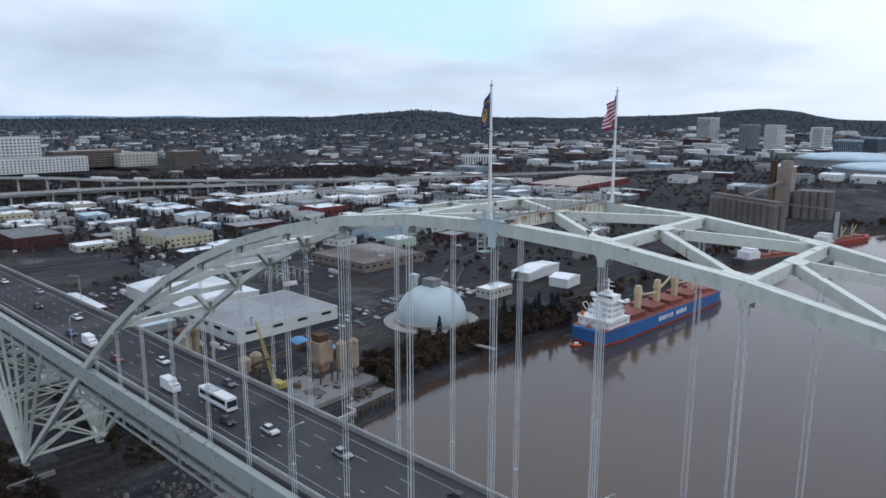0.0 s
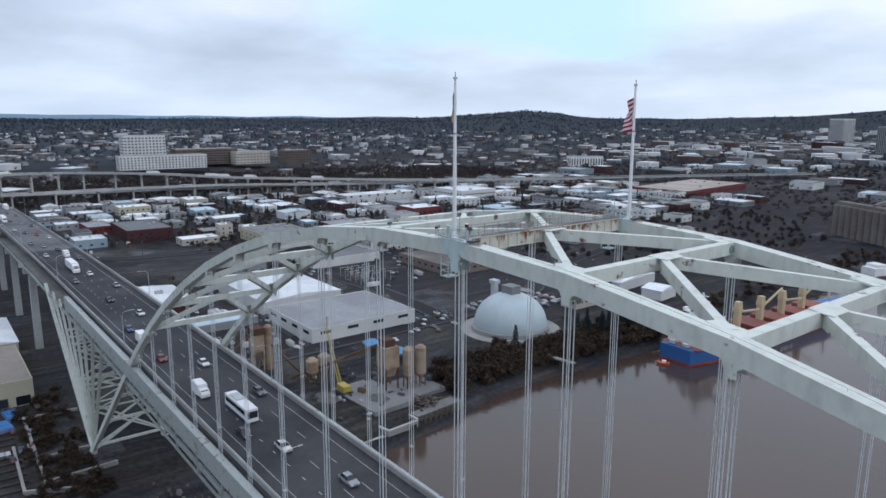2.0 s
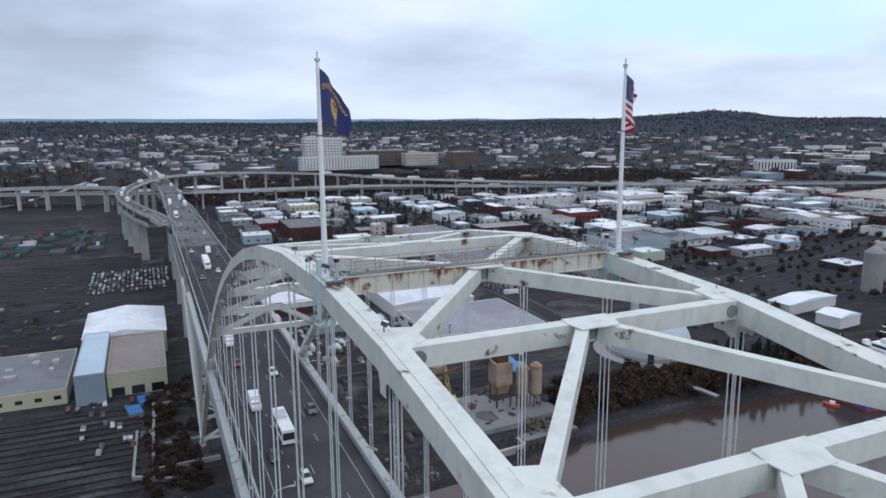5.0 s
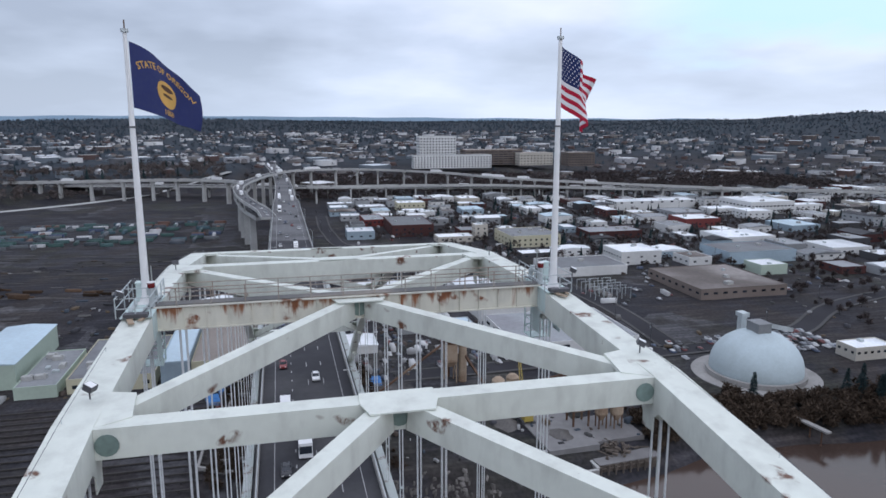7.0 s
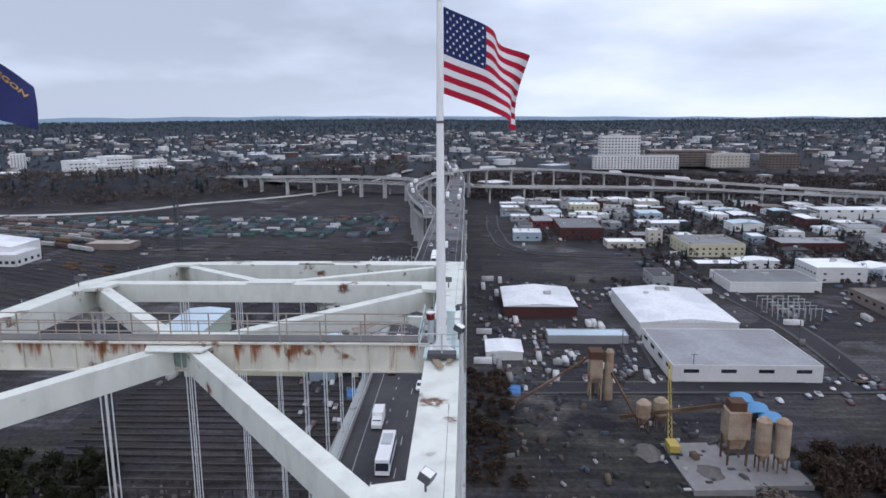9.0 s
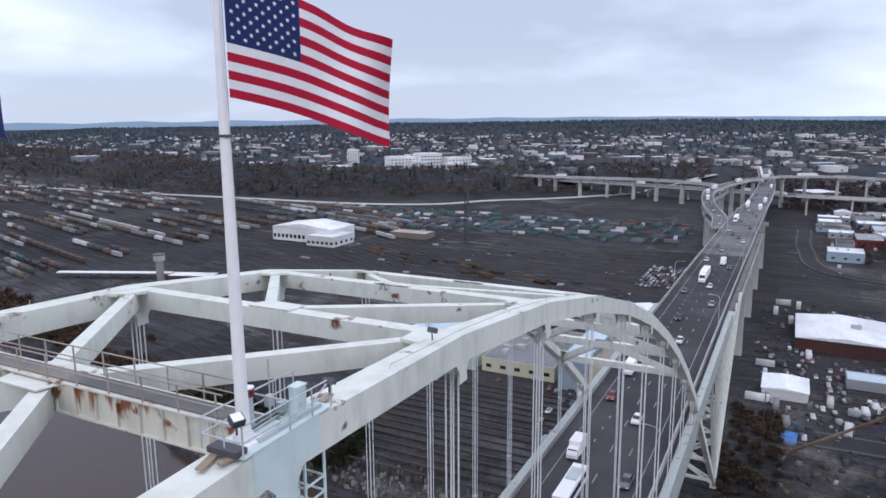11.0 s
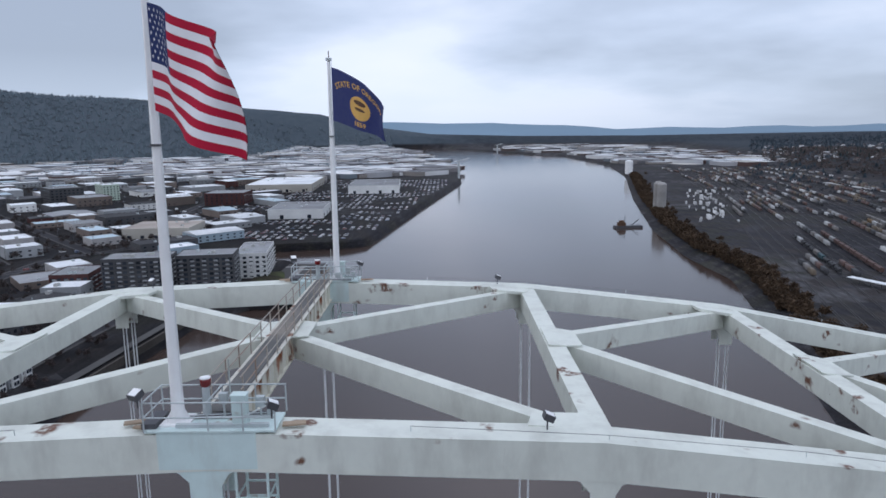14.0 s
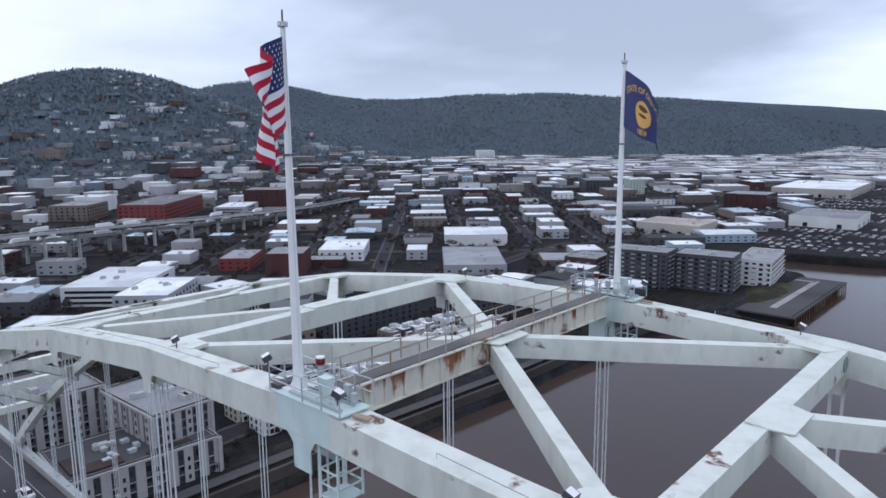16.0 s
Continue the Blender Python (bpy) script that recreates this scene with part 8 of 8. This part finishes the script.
wood("street_conifers", 160, inbox(450, 900, -700, -90), CON, M_CONIFER, 7, 14, 0.8, "few dark conifers between the workshops")
wood("freeway_wood", 3200, inbox(900, 1200, -900, 60), BARE, M_TWIG, 8, 15, 1.0, "bare trees beside the freeway")


def bank_north():
    y = rng.uniform(180, 1600)
    return float(xe(y)) + abs(rng.normal(0, 9)) + 5, y


def bank_south():
    y = rng.uniform(-262, -121)
    return float(xe(y)) + abs(rng.normal(0, 10)) + 1, y


def bank_far_south():
    y = rng.uniform(-1000, -265)
    return float(xe(y)) + abs(rng.normal(0, 9)) + 5, y


wood("bank_scrub", 1500, bank_north, BARE_BIG, M_SCRUB, 5, 10, 1.2, "brown scrub along the river bank")
wood("bank_scrub", 150, bank_far_south, BARE_BIG, M_SCRUB2, 4, 9, 1.2, "brown brush along the bank below the silos")
wood("yard_trees", 420, inbox(230, 520, -720, -300), BARE_BIG[:2], M_TWIG, 4, 9, 0.9, "bare trees and hedges around the river lots")
wood("yard_trees", 1500, inbox(240, 1100, -1700, -700), BARE, M_TWIG, 6, 12, 1.2, "bare trees between the far depots")
wood("bank_scrub", 560, bank_south, BARE_BIG, M_SCRUB2, 3, 8, 1.1, "leafless thicket on the bank below the dome")

# single conifers on the bank near the dome
NEEDLE = Shape()
rr = np.random.default_rng(3)
for k in range(420):
    z = 1.0 + 11.5 * rr.random() ** 1.3
    rad = 2.4 * (1 - (z - 1) / 12.2) * rr.uniform(0.55, 1.1) + 0.1
    a = rr.uniform(0, math.tau)
    c = Vector((rad * math.cos(a), rad * math.sin(a), z))
    out = Vector((math.cos(a), math.sin(a), -0.35)) * rr.uniform(0.4, 0.75)
    sd = Vector((-math.sin(a), math.cos(a), rr.uniform(-0.3, 0.3))) * rr.uniform(0.25, 0.5)
    NEEDLE.add([c - out, c + sd, c + out, c - sd], [(0, 1, 2, 3)])
fir = thing("conifer_tree", (176, -228, 6.5), "dark green conifer on the river bank", "tree", "conifers on the bank")
part("trunk", Shape().tube((0, 0, -1), (0, 0, 12), 0.28, 7, 0.04), M_RUST, fir)
part("crown", NEEDLE, M_CONIFER, fir)
for i in range(16):
    y = -222 - i * 3.1 + rng.uniform(-1, 1)
    x = float(xe(y)) + rng.uniform(9, 22)
    s = rng.uniform(0.7, 1.15)
    o = copy_thing(fir, pose(x, y, 6.8, 0, 0, rng.uniform(0, 360)))
    o.scale = (s, s, s)
for (x, y) in ((188, -178), (183, -218), (560, -232), (545, -205), (600, -900), (606, -905)):
    copy_thing(fir, pose(x, y, 7.4, 0, 0, rng.uniform(0, 360)))

# ---- the rail yard ----
YA = math.radians(101)


def yard_line(k):
    """Track k of the yard, bending a little towards the north."""
    x0 = 262 + k * 10.5
    return bend([(x0 - 60 - k * 0.5, 190 + k * 2.0, 8.1), (x0 - 12, 360, 8.1), (x0 + 36, 520, 8.1), (x0 + 128, 830, 8.1), (x0 + 215, 1150, 8.1), (x0 + 290, 1500, 8.1), (x0 + 330, 1800, 8.1)], 6)


def in_yard(p):
    xb = np.interp(p[1], [q[0] for q in BLUFF], [q[1] for q in BLUFF])
    return float(xe(p[1])) + 24 < p[0] < xb - 30


track = Shape()
for k in range(-2, 42):
    ln = [p for p in yard_line(k) if in_yard(p)]
    if len(ln) > 3:
        for off in (-0.75, 0.75):
            q = sweep(ln, off, 0.35, 0.2, 0.0)
            track.add(q.v, q.f)
tagged(part("rail_tracks", track, material("rail_steel", (0.055, 0.052, 0.053), 0.6, 0.2, 0.3, 0.3), None, "many parallel steel rail tracks in dark ballast"), "", "railway", "", "stuff")
CARM = [material("railcar_paint", c, 0.75, 0.25, 0.3) for c in ((0.26, 0.26, 0.26), (0.085, 0.046, 0.038), (0.15, 0.138, 0.13), (0.03, 0.03, 0.034), (0.42, 0.42, 0.42), (0.16, 0.10, 0.045), (0.03, 0.07, 0.085))]
BOGIE = Shape().box((0, 0, 0.5), (3.0, 2.0, 0.8)).mesh("bogie", M_STEEL)
RC = []
for i, m in enumerate(CARM):
    c = thing("railcar", (0, 0, -60), ["pale grey covered hopper wagon on a yard track", "rust-red box wagon on a yard track", "dusty brown hopper wagon on a yard track", "black tank wagon on a yard track", "white refrigerated wagon on a yard track", "ochre yellow freight wagon on a yard track", "dark teal container wagon on a yard track"][i], "railcar", "wagons in the yard")
    if i == 3:
        part("tank", Shape().tube((-7, 0, 2.7), (7, 0, 2.7), 1.5, 14).tube((0, 0, 4.0), (0, 0, 4.7), 0.5, 8), m, c)
    else:
        part("body", Shape().add([(-8, -1.5, 1.1), (8, -1.5, 1.1), (8, 1.5, 1.1), (-8, 1.5, 1.1), (-8, -1.5, 4.0), (8, -1.5, 4.0), (8, 1.5, 4.0), (-8, 1.5, 4.0), (-8, 0, 4.5), (8, 0, 4.5)], [(3, 2, 1, 0), (4, 5, 9, 8), (6, 7, 8, 9), (0, 1, 5, 4), (2, 3, 7, 6), (1, 2, 6, 9, 5), (3, 0, 4, 8, 7)]), m, c)
    for bx in (-5.6, 5.6):
        part("bogie", BOGIE, None, c, loc=(bx, 0, 0))
    RC.append(c)
used = [0] * len(RC)
count = 0
rest_p, rest_a = [], []
for k in rng.permutation(np.arange(-1, 42)):
    ln = [Vector(p) for p in yard_line(int(k)) if in_yard(p)]
    if len(ln) < 4:
        continue
    L = [0.0]
    for a, c in zip(ln[:-1], ln[1:]):
        L.append(L[-1] + (c - a).length)
    s = rng.uniform(0, 240)
    while s < L[-1] - 40:
        run = int(rng.integers(2, 16))
        kind = int(rng.choice([0, 0, 1, 1, 1, 2, 2, 2, 3, 3, 4, 4]))
        for j in range(run):
            if s > L[-1] - 20:
                break
            i = int(np.searchsorted(L, s)) - 1
            i = max(0, min(i, len(ln) - 2))
            t = (s - L[i]) / (L[i + 1] - L[i])
            p, d = ln[i].lerp(ln[i + 1], t), ln[i + 1] - ln[i]
            kk = kind if rng.random() < 0.85 else int(rng.integers(0, 7))
            if p.y < 470 and k < 30:
                s += 18.2
                continue
            if free(p.x, p.y, 3):
                ang = math.atan2(d.y, d.x)
                if p.y < 900 and count < 170:
                    m = pose(p.x, p.y, 8.3, 0, 0, math.degrees(ang))
                    if not used[kk]:
                        RC[kk].matrix_basis = m
                        used[kk] = 1
                    else:
                        copy_thing(RC[kk], m)
                    count += 1
                else:
                    rest_p.append((p.x, p.y, 9.0))
                    rest_a.append(ang)
            s += 18.2
        s += rng.uniform(60, 420)
WAGON = (np.array([(-8, -1.5, 0), (8, -1.5, 0), (8, 1.5, 0), (-8, 1.5, 0), (-8, -1.5, 3.2), (8, -1.5, 3.2), (8, 1.5, 3.2), (-8, 1.5, 3.2)], float), np.array([(4, 5, 6), (4, 6, 7), (0, 1, 5), (0, 5, 4), (1, 2, 6), (1, 6, 5), (2, 3, 7), (2, 7, 6), (3, 0, 4), (3, 4, 7)]))
M_WAGONS = material("far_wagon_paint", (0.3, 0.3, 0.3), 0.75, 0.15, 0.3, tint=[(0.26, 0.26, 0.26), (0.085, 0.048, 0.040), (0.15, 0.138, 0.132), (0.03, 0.03, 0.034), (0.45, 0.45, 0.45), (0.09, 0.052, 0.044), (0.11, 0.085, 0.06), (0.05, 0.05, 0.055)])
v, t = spread([WAGON], np.zeros(len(rest_p), int), np.array(rest_p), np.ones((len(rest_p), 3)), np.array(rest_a))
massed("wagon_rows", v, t, [M_WAGONS], "long rows of freight wagons filling the far yard", "wagons")

# containers, trailers and parked cars, too many to count
def lot(name, n, sampler, size, mat, label, cat, ang, jitter=0.05, vary=0.0, turns=True):
    b = np.array([(-.5, -.5, 0), (.5, -.5, 0), (.5, .5, 0), (-.5, .5, 0), (-.5, -.5, 1), (.5, -.5, 1), (.5, .5, 1), (-.5, .5, 1)])
    tr = np.array([(4, 5, 6), (4, 6, 7), (0, 1, 5), (0, 5, 4), (1, 2, 6), (1, 6, 5), (2, 3, 7), (2, 7, 6), (3, 0, 4), (3, 4, 7)])
    pts = [sampler() for _ in range(n)]
    pts = np.array([(x, y) for x, y in pts if free(x, y, 1) and clear_of_roads(x, y, -8) and not float(xw(y)) - 8 < x < float(xe(y)) + 10])
    n = len(pts)
    zz = land(pts[:, 0], pts[:, 1])
    sz = np.stack([np.full(n, size[0]) * rng.uniform(0.85, 1.1, n), np.full(n, size[1]), np.full(n, size[2]) * rng.uniform(0.9, 1.15, n)], 1)
    if vary:
        sz *= np.clip(rng.lognormal(-0.35, vary, (n, 1)), 0.25, 1.5) * np.clip(rng.lognormal(0, vary * 0.5, (n, 3)), 0.6, 1.5)
    v, t = spread([(b, tr)], np.zeros(n, int), np.column_stack([pts, zz]), sz, ang + rng.normal(0, jitter, n) + rng.choice([0, 0, math.pi / 2 if turns else 0], n))
    massed(name, v, t, [mat], label, cat)


def lot_cars(name, n, sampler, label, ang, under=False):
    """Parked cars: a low body with a smaller cabin."""
    b = []
    for (x, w, z0, z1, tx) in ((2.2, 0.88, 0.3, 0.95, 1.0), (1.25, 0.78, 0.95, 1.45, 0.75)):
        b += [(-x, -w, z0), (x, -w, z0), (x, w, z0), (-x, w, z0), (-x * tx, -w * 0.9, z1), (x * tx, -w * 0.9, z1), (x * tx, w * 0.9, z1), (-x * tx, w * 0.9, z1)]
    tr = []
    for o in (0, 8):
        tr += [(o + a, o + c, o + d) for a, c, d in ((4, 5, 6), (4, 6, 7), (0, 1, 5), (0, 5, 4), (1, 2, 6), (1, 6, 5), (2, 3, 7), (2, 7, 6), (3, 0, 4), (3, 4, 7))]
    pts = [sampler() for _ in range(n)]
    pts = np.array([(x, y) for x, y in pts if free(x, y, 2) and (under or clear_of_roads(x, y, -8)) and not float(xw(y)) - 6 < x < float(xe(y)) + 8])
    n = len(pts)
    zz = land(pts[:, 0], pts[:, 1]) + 0.1
    v, t = spread([(np.array(b), np.array(tr))], np.zeros(n, int), np.column_stack([pts, zz]), np.ones((n, 3)), ang + rng.normal(0, 0.04, n))
    massed(name, v, t, [M_PARKED], label, "cars")


M_PARKED = material("parked_car_paint", (0.3, 0.3, 0.3), 0.35, 0.05, 1.0, tint=[(0.55, 0.55, 0.55), (0.03, 0.03, 0.034), (0.17, 0.18, 0.20), (0.08, 0.085, 0.10), (0.30, 0.31, 0.33), (0.12, 0.03, 0.03), (0.04, 0.06, 0.11), (0.04, 0.04, 0.045), (0.45, 0.45, 0.46), (0.10, 0.10, 0.11)])
M_BOXES = material("container_paint", (0.2, 0.2, 0.2), 0.7, 0.15, 0.3, tint=[(0.04, 0.08, 0.10), (0.045, 0.065, 0.12), (0.10, 0.11, 0.12), (0.11, 0.055, 0.04), (0.03, 0.075, 0.068), (0.45, 0.45, 0.46), (0.04, 0.085, 0.085), (0.05, 0.06, 0.075), (0.03, 0.06, 0.058), (0.04, 0.05, 0.06)])
M_JUNK = material("yard_clutter", (0.2, 0.2, 0.2), 0.8, 0.15, 0.3, tint=[(0.07, 0.07, 0.07), (0.13, 0.127, 0.124), (0.08, 0.064, 0.056), (0.30, 0.30, 0.30), (0.04, 0.04, 0.045), (0.11, 0.084, 0.06), (0.06, 0.06, 0.068), (0.05, 0.05, 0.05), (0.06, 0.075, 0.095)])


def rows_of(x0, x1, y0, y1, step_x, step_y, drop=0.2, clump=0.0):
    grid = [(x, y) for x in np.arange(x0, x1, step_x) for y in np.arange(y0, y1, step_y)]
    if clump:
        grid = [(x, y) for x, y in grid if noise.noise(Vector((x * 0.021, y * 0.034, 1.0))) + 0.5 * noise.noise(Vector((x * 0.09, y * 0.11, 4.0))) > clump - 0.5]
    it = iter(rng.permutation(len(grid)))

    def f():
        i = next(it)
        x, y = grid[i]
        return x + rng.normal(0, 0.2), y + rng.normal(0, 0.2)
    f.n = int(len(grid) * (1 - drop))
    return f


M_PALE = material("pale_shed", (0.5, 0.5, 0.5), 0.75, 0.15, 0.2, island=0.3)
lot("tank_farm", 60, lambda: (lambda yy: (rng.normal(372 + 0.28 * (yy - 900), 12), yy))(rng.uniform(760, 1150)), (11, 2.9, 3.2), M_PALE, "pale tanks and sheds crowded along the river side of the yard", "sheds", 1.28, 0.06, 0.4, False)
r1 = rows_of(612, 742, 68, 520, 9, 14.5, 0.35)
lot("container_park", r1.n, r1, (12.5, 2.5, 2.8), M_BOXES, "rows of teal, white and rust freight containers", "containers", math.pi / 2)
lot("yard_machines", 110, inbox(330, 560, 60, 330), (4.5, 1.4, 0.8), M_JUNK, "scattered track machines, sleepers and wagons in the yard", "yard clutter", 1.6, 0.15, 0.5, False)
lot("yard_machines", 34, lambda: (lambda yy: (rng.normal(425 + 0.3 * (yy - 110), 9), yy))(rng.uniform(115, 320)), (11, 2.6, 2.0), material("ochre_wagons", (0.070, 0.045, 0.030), 0.8, 0.3, 0.2, island=0.8), "line of ochre maintenance wagons", "wagons", 1.3, 0.04, 0.35, False)
lot("works_clutter", 230, inbox(166, 330, -124, -24), (2.4, 1.3, 1.0), M_JUNK, "pallets, skips and machinery on the works yards", "yard clutter", 0.0, 0.3, 0.55)
lot("works_clutter", 160, inbox(246, 440, 22, 130), (3.5, 1.6, 1.2), M_JUNK, "pallets, skips and machinery beside the factory halls", "yard clutter", 0.0, 0.3, 0.5)
lot("works_clutter", 900, inbox(420, 950, -900, -60), (5, 2.2, 1.8), M_PARKED, "vans and trailers parked between the workshops", "vehicles", 0.0, 0.1)
lot("works_clutter", 900, inbox(-1300, -220, -150, 1500), (5, 2.2, 1.8), M_PARKED, "vans and cars parked along the streets", "vehicles", WR, 0.1)
r2 = rows_of(-330, -30, 672, 1120, 8.6, 3.1, 0.45, 0.55)
lot_cars("car_terminal", r2.n, r2, "thousands of new cars parked in rows on the terminal", 0.0)
r3 = rows_of(-260, 20, 1120, 1500, 8, 3.2, 0.4, 0.5)
lot_cars("car_terminal", r3.n, r3, "more rows of parked cars on the river terminal", 0.0)
r4 = rows_of(640, 800, -900, -760, 7, 3.0, 0.35)
lot_cars("car_park", r4.n, r4, "parked cars in a wide lot by the depot", 0.0)
lot_cars("car_park", 60, inbox(232, 262, -262, -120), "cars parked around the dome", 0.0)
lot_cars("car_park", 60, inbox(240, 335, -108, -20), "cars and pickups parked about the works", 0.0)
lot_cars("car_park", 50, inbox(200, 330, 20, 60), "cars and pickups parked below the bridge", 0.0)
r5 = rows_of(452, 522, 14, 66, 6.4, 2.9, 0.3)
lot_cars("car_park", r5.n, r5, "rows of parked cars beside the approach piers", 0.0, True)
r6 = rows_of(236, 262, -262, -206, 6.2, 2.9, 0.35)
lot_cars("car_park", r6.n, r6, "cars parked in the lot behind the dome", 0.0)
lot("yard_ballast", 220, inbox(330, 620, 60, 470), (30, 1.5, 0.14), material("gravel_strips", (0.075, 0.07, 0.068), 0.95, 0.3, 0.4, island=0.7), "long strips of ballast, sleepers and old rails in the yard", "yard strips", 1.42, 0.03, 0.4, False)
lot_cars("car_park", 150, inbox(250, 430, -128, -20), "pickups and cars parked about the works sheds", 0.1)
lot("trailer_row", 20, inbox(248, 440, -128, -20), (8.5, 2.5, 2.7), M_PALE, "pale box trailers and small lorries parked at the works sheds", "trailers", 0.0, 0.04)
lot("lot_litter", 200, inbox(205, 430, -60, -14), (2.0, 1.1, 0.8), M_JUNK, "pallets, skips and scrap beside the bridge", "yard clutter", 0.0, 0.3, 0.55)
lot("lot_litter", 420, inbox(250, 560, -420, -24), (2.8, 1.2, 0.9), M_JUNK, "pallets, skips and stacked goods in the open lots", "yard clutter", 0.0, 0.2, 0.55)
lot_cars("car_park", 150, inbox(330, 540, -380, -165), "cars parked in the open lots", 0.0)
lot("trailer_row", 12, inbox(250, 330, -100, -20), (7.5, 2.4, 2.4), material("pale_trailers", (0.4, 0.4, 0.4), 0.6, 0.1, 0.4, island=0.6), "box trailers and small lorries parked at the works", "trailers", 0.0, 0.04)
lot("trailer_row", 18, inbox(330, 540, -390, -160), (9, 2.5, 2.7), M_PALE, "pale box trailers parked in the open lots", "trailers", 0.0, 0.1)

M_TARP = material("blue_tarpaulin", (0.03, 0.16, 0.42), 0.6, 0.15, 0.6)
# utility poles along the streets and lots
pole = thing("utility_pole", (520, -190, 8), "dark timber utility pole with a crossarm", "utility pole", "utility poles")
part("shaft", Shape().tube((0, 0, -0.5), (0, 0, 13), 0.22, 6, 0.14), M_STEEL, pole)
part("crossarm", Shape().box((0, 0, 12.2), (0.18, 2.8, 0.2)), M_STEEL, pole)
part("transformer", Shape().tube((0.35, 0, 10.2), (0.35, 0, 11.4), 0.28, 8), M_RAIL, pole)
kk = 0
for (px2, py2) in STREET_PTS[::7]:
    if kk > 64 or math.hypot(px2, py2) > 950:
        continue
    kk += 1
    copy_thing(pole, pose(px2 + 6.5, py2 + 6.5, float(land(px2, py2)), 0, 0, 45 if px2 < 0 else 0))
# lattice frames of the switchyard by the warehouse
sub_l = thing("switchyard", (345, -208, 8), "fenced switchyard with pale steel frames", "switchyard")
for i in range(5):
    for j in range(3):
        fr2 = Shape().beam((i * 7, j * 9, 0), (i * 7, j * 9, 7), 0.25, 0.25).beam((i * 7, j * 9 + 6, 0), (i * 7, j * 9 + 6, 7), 0.25, 0.25).beam((i * 7, j * 9 - 0.5, 7), (i * 7, j * 9 + 6.5, 7), 0.25, 0.3)
        part("frame", fr2, M_RAIL, sub_l)
    part("transformer", Shape().box((i * 7 + 3, 13, 1.3), (2.4, 2.0, 2.6)), M_CONC, sub_l)
# blue tarpaulin over stacked goods by the works
for (x, y) in ((241, -32), (236, 34), (246, 30)):
    tp = thing("tarpaulin_stack", (x, y, 7.9), "bright blue tarpaulin over stacked goods", "tarpaulin", "tarpaulin stacks", rz=rng.uniform(-0.2, 0.2))
    part("goods", Shape().box((0, 0, 0.7), (9, 5, 1.5)), M_CONC, tp)
    part("sheet", Shape().box((0, 0, 1.2), (9.4, 5.4, 0.9), 0, 0.88).box((1, 0, 1.75), (5, 3.6, 0.4), 0, 0.8), M_TARP, tp, "blue sheet")
# rows of old piles in the shallows north of the bridge
pl = Shape()
for i in range(16):
    for j in range(22):
        x, y = 162 + i * 5.2 + rng.uniform(-.3, .3), 34 + j * 4.2
        pl.box((x, y, 6.8), (0.5, 0.5, 3.2))
for i in range(16):
    pl.beam((162 + i * 5.2, 32, 8.4), (162 + i * 5.2, 126, 8.4), 0.5, 0.5)
solid("timber_beds", pl, material("grey_timber", (0.055, 0.051, 0.050), 0.9, 0.25, 0.4), "long rows of grey timber storage beds on the bank", "timber frames", kind="stuff")
rock_v, rock_t = [], []
rr5 = np.random.default_rng(17)
ROCK = (np.array([(-.5, -.4, 0), (.45, -.5, 0), (.5, .45, 0), (-.4, .5, 0), (-.35, -.3, .8), (.3, -.35, 1), (.35, .3, .75), (-.3, .3, .9)]), np.array([(4, 5, 6), (4, 6, 7), (0, 1, 5), (0, 5, 4), (1, 2, 6), (1, 6, 5), (2, 3, 7), (2, 7, 6), (3, 0, 4), (3, 4, 7)]))
n_rock = 900
ry = rr5.uniform(-60, 190, n_rock)
rx = np.array([float(xe(y)) for y in ry]) + np.abs(rr5.normal(0, 5, n_rock)) - 2
rz5 = np.interp(rx - np.array([float(xe(y)) for y in ry]), [-3, 0, 5, 12, 30], [0.2, 2.0, 4.8, 7.2, 7.8])
v, t = spread([ROCK], np.zeros(n_rock, int), np.column_stack([rx, ry, rz5 - 0.2]), rr5.uniform(0.5, 2.0, (n_rock, 3)), rr5.uniform(0, 6.28, n_rock))
massed("riprap", v, t, [material("bank_stone", (0.12, 0.112, 0.105), 0.9, 0.2, 0.4, island=0.6)], "loose grey stones along the water's edge", "stones")
lng = thing("long_shed", (318, 402, 7.8), "long white covered platform in the rail yard", "shed", rz=math.radians(-67))
part("roof", Shape().box((0, 0, 4.2), (104, 6, 0.5)), ROOFS["white"], lng)
for i in range(12):
    part("post", Shape().box((-44 + i * 8, 0, 2), (0.4, 0.4, 4.2)), M_STEEL, lng)
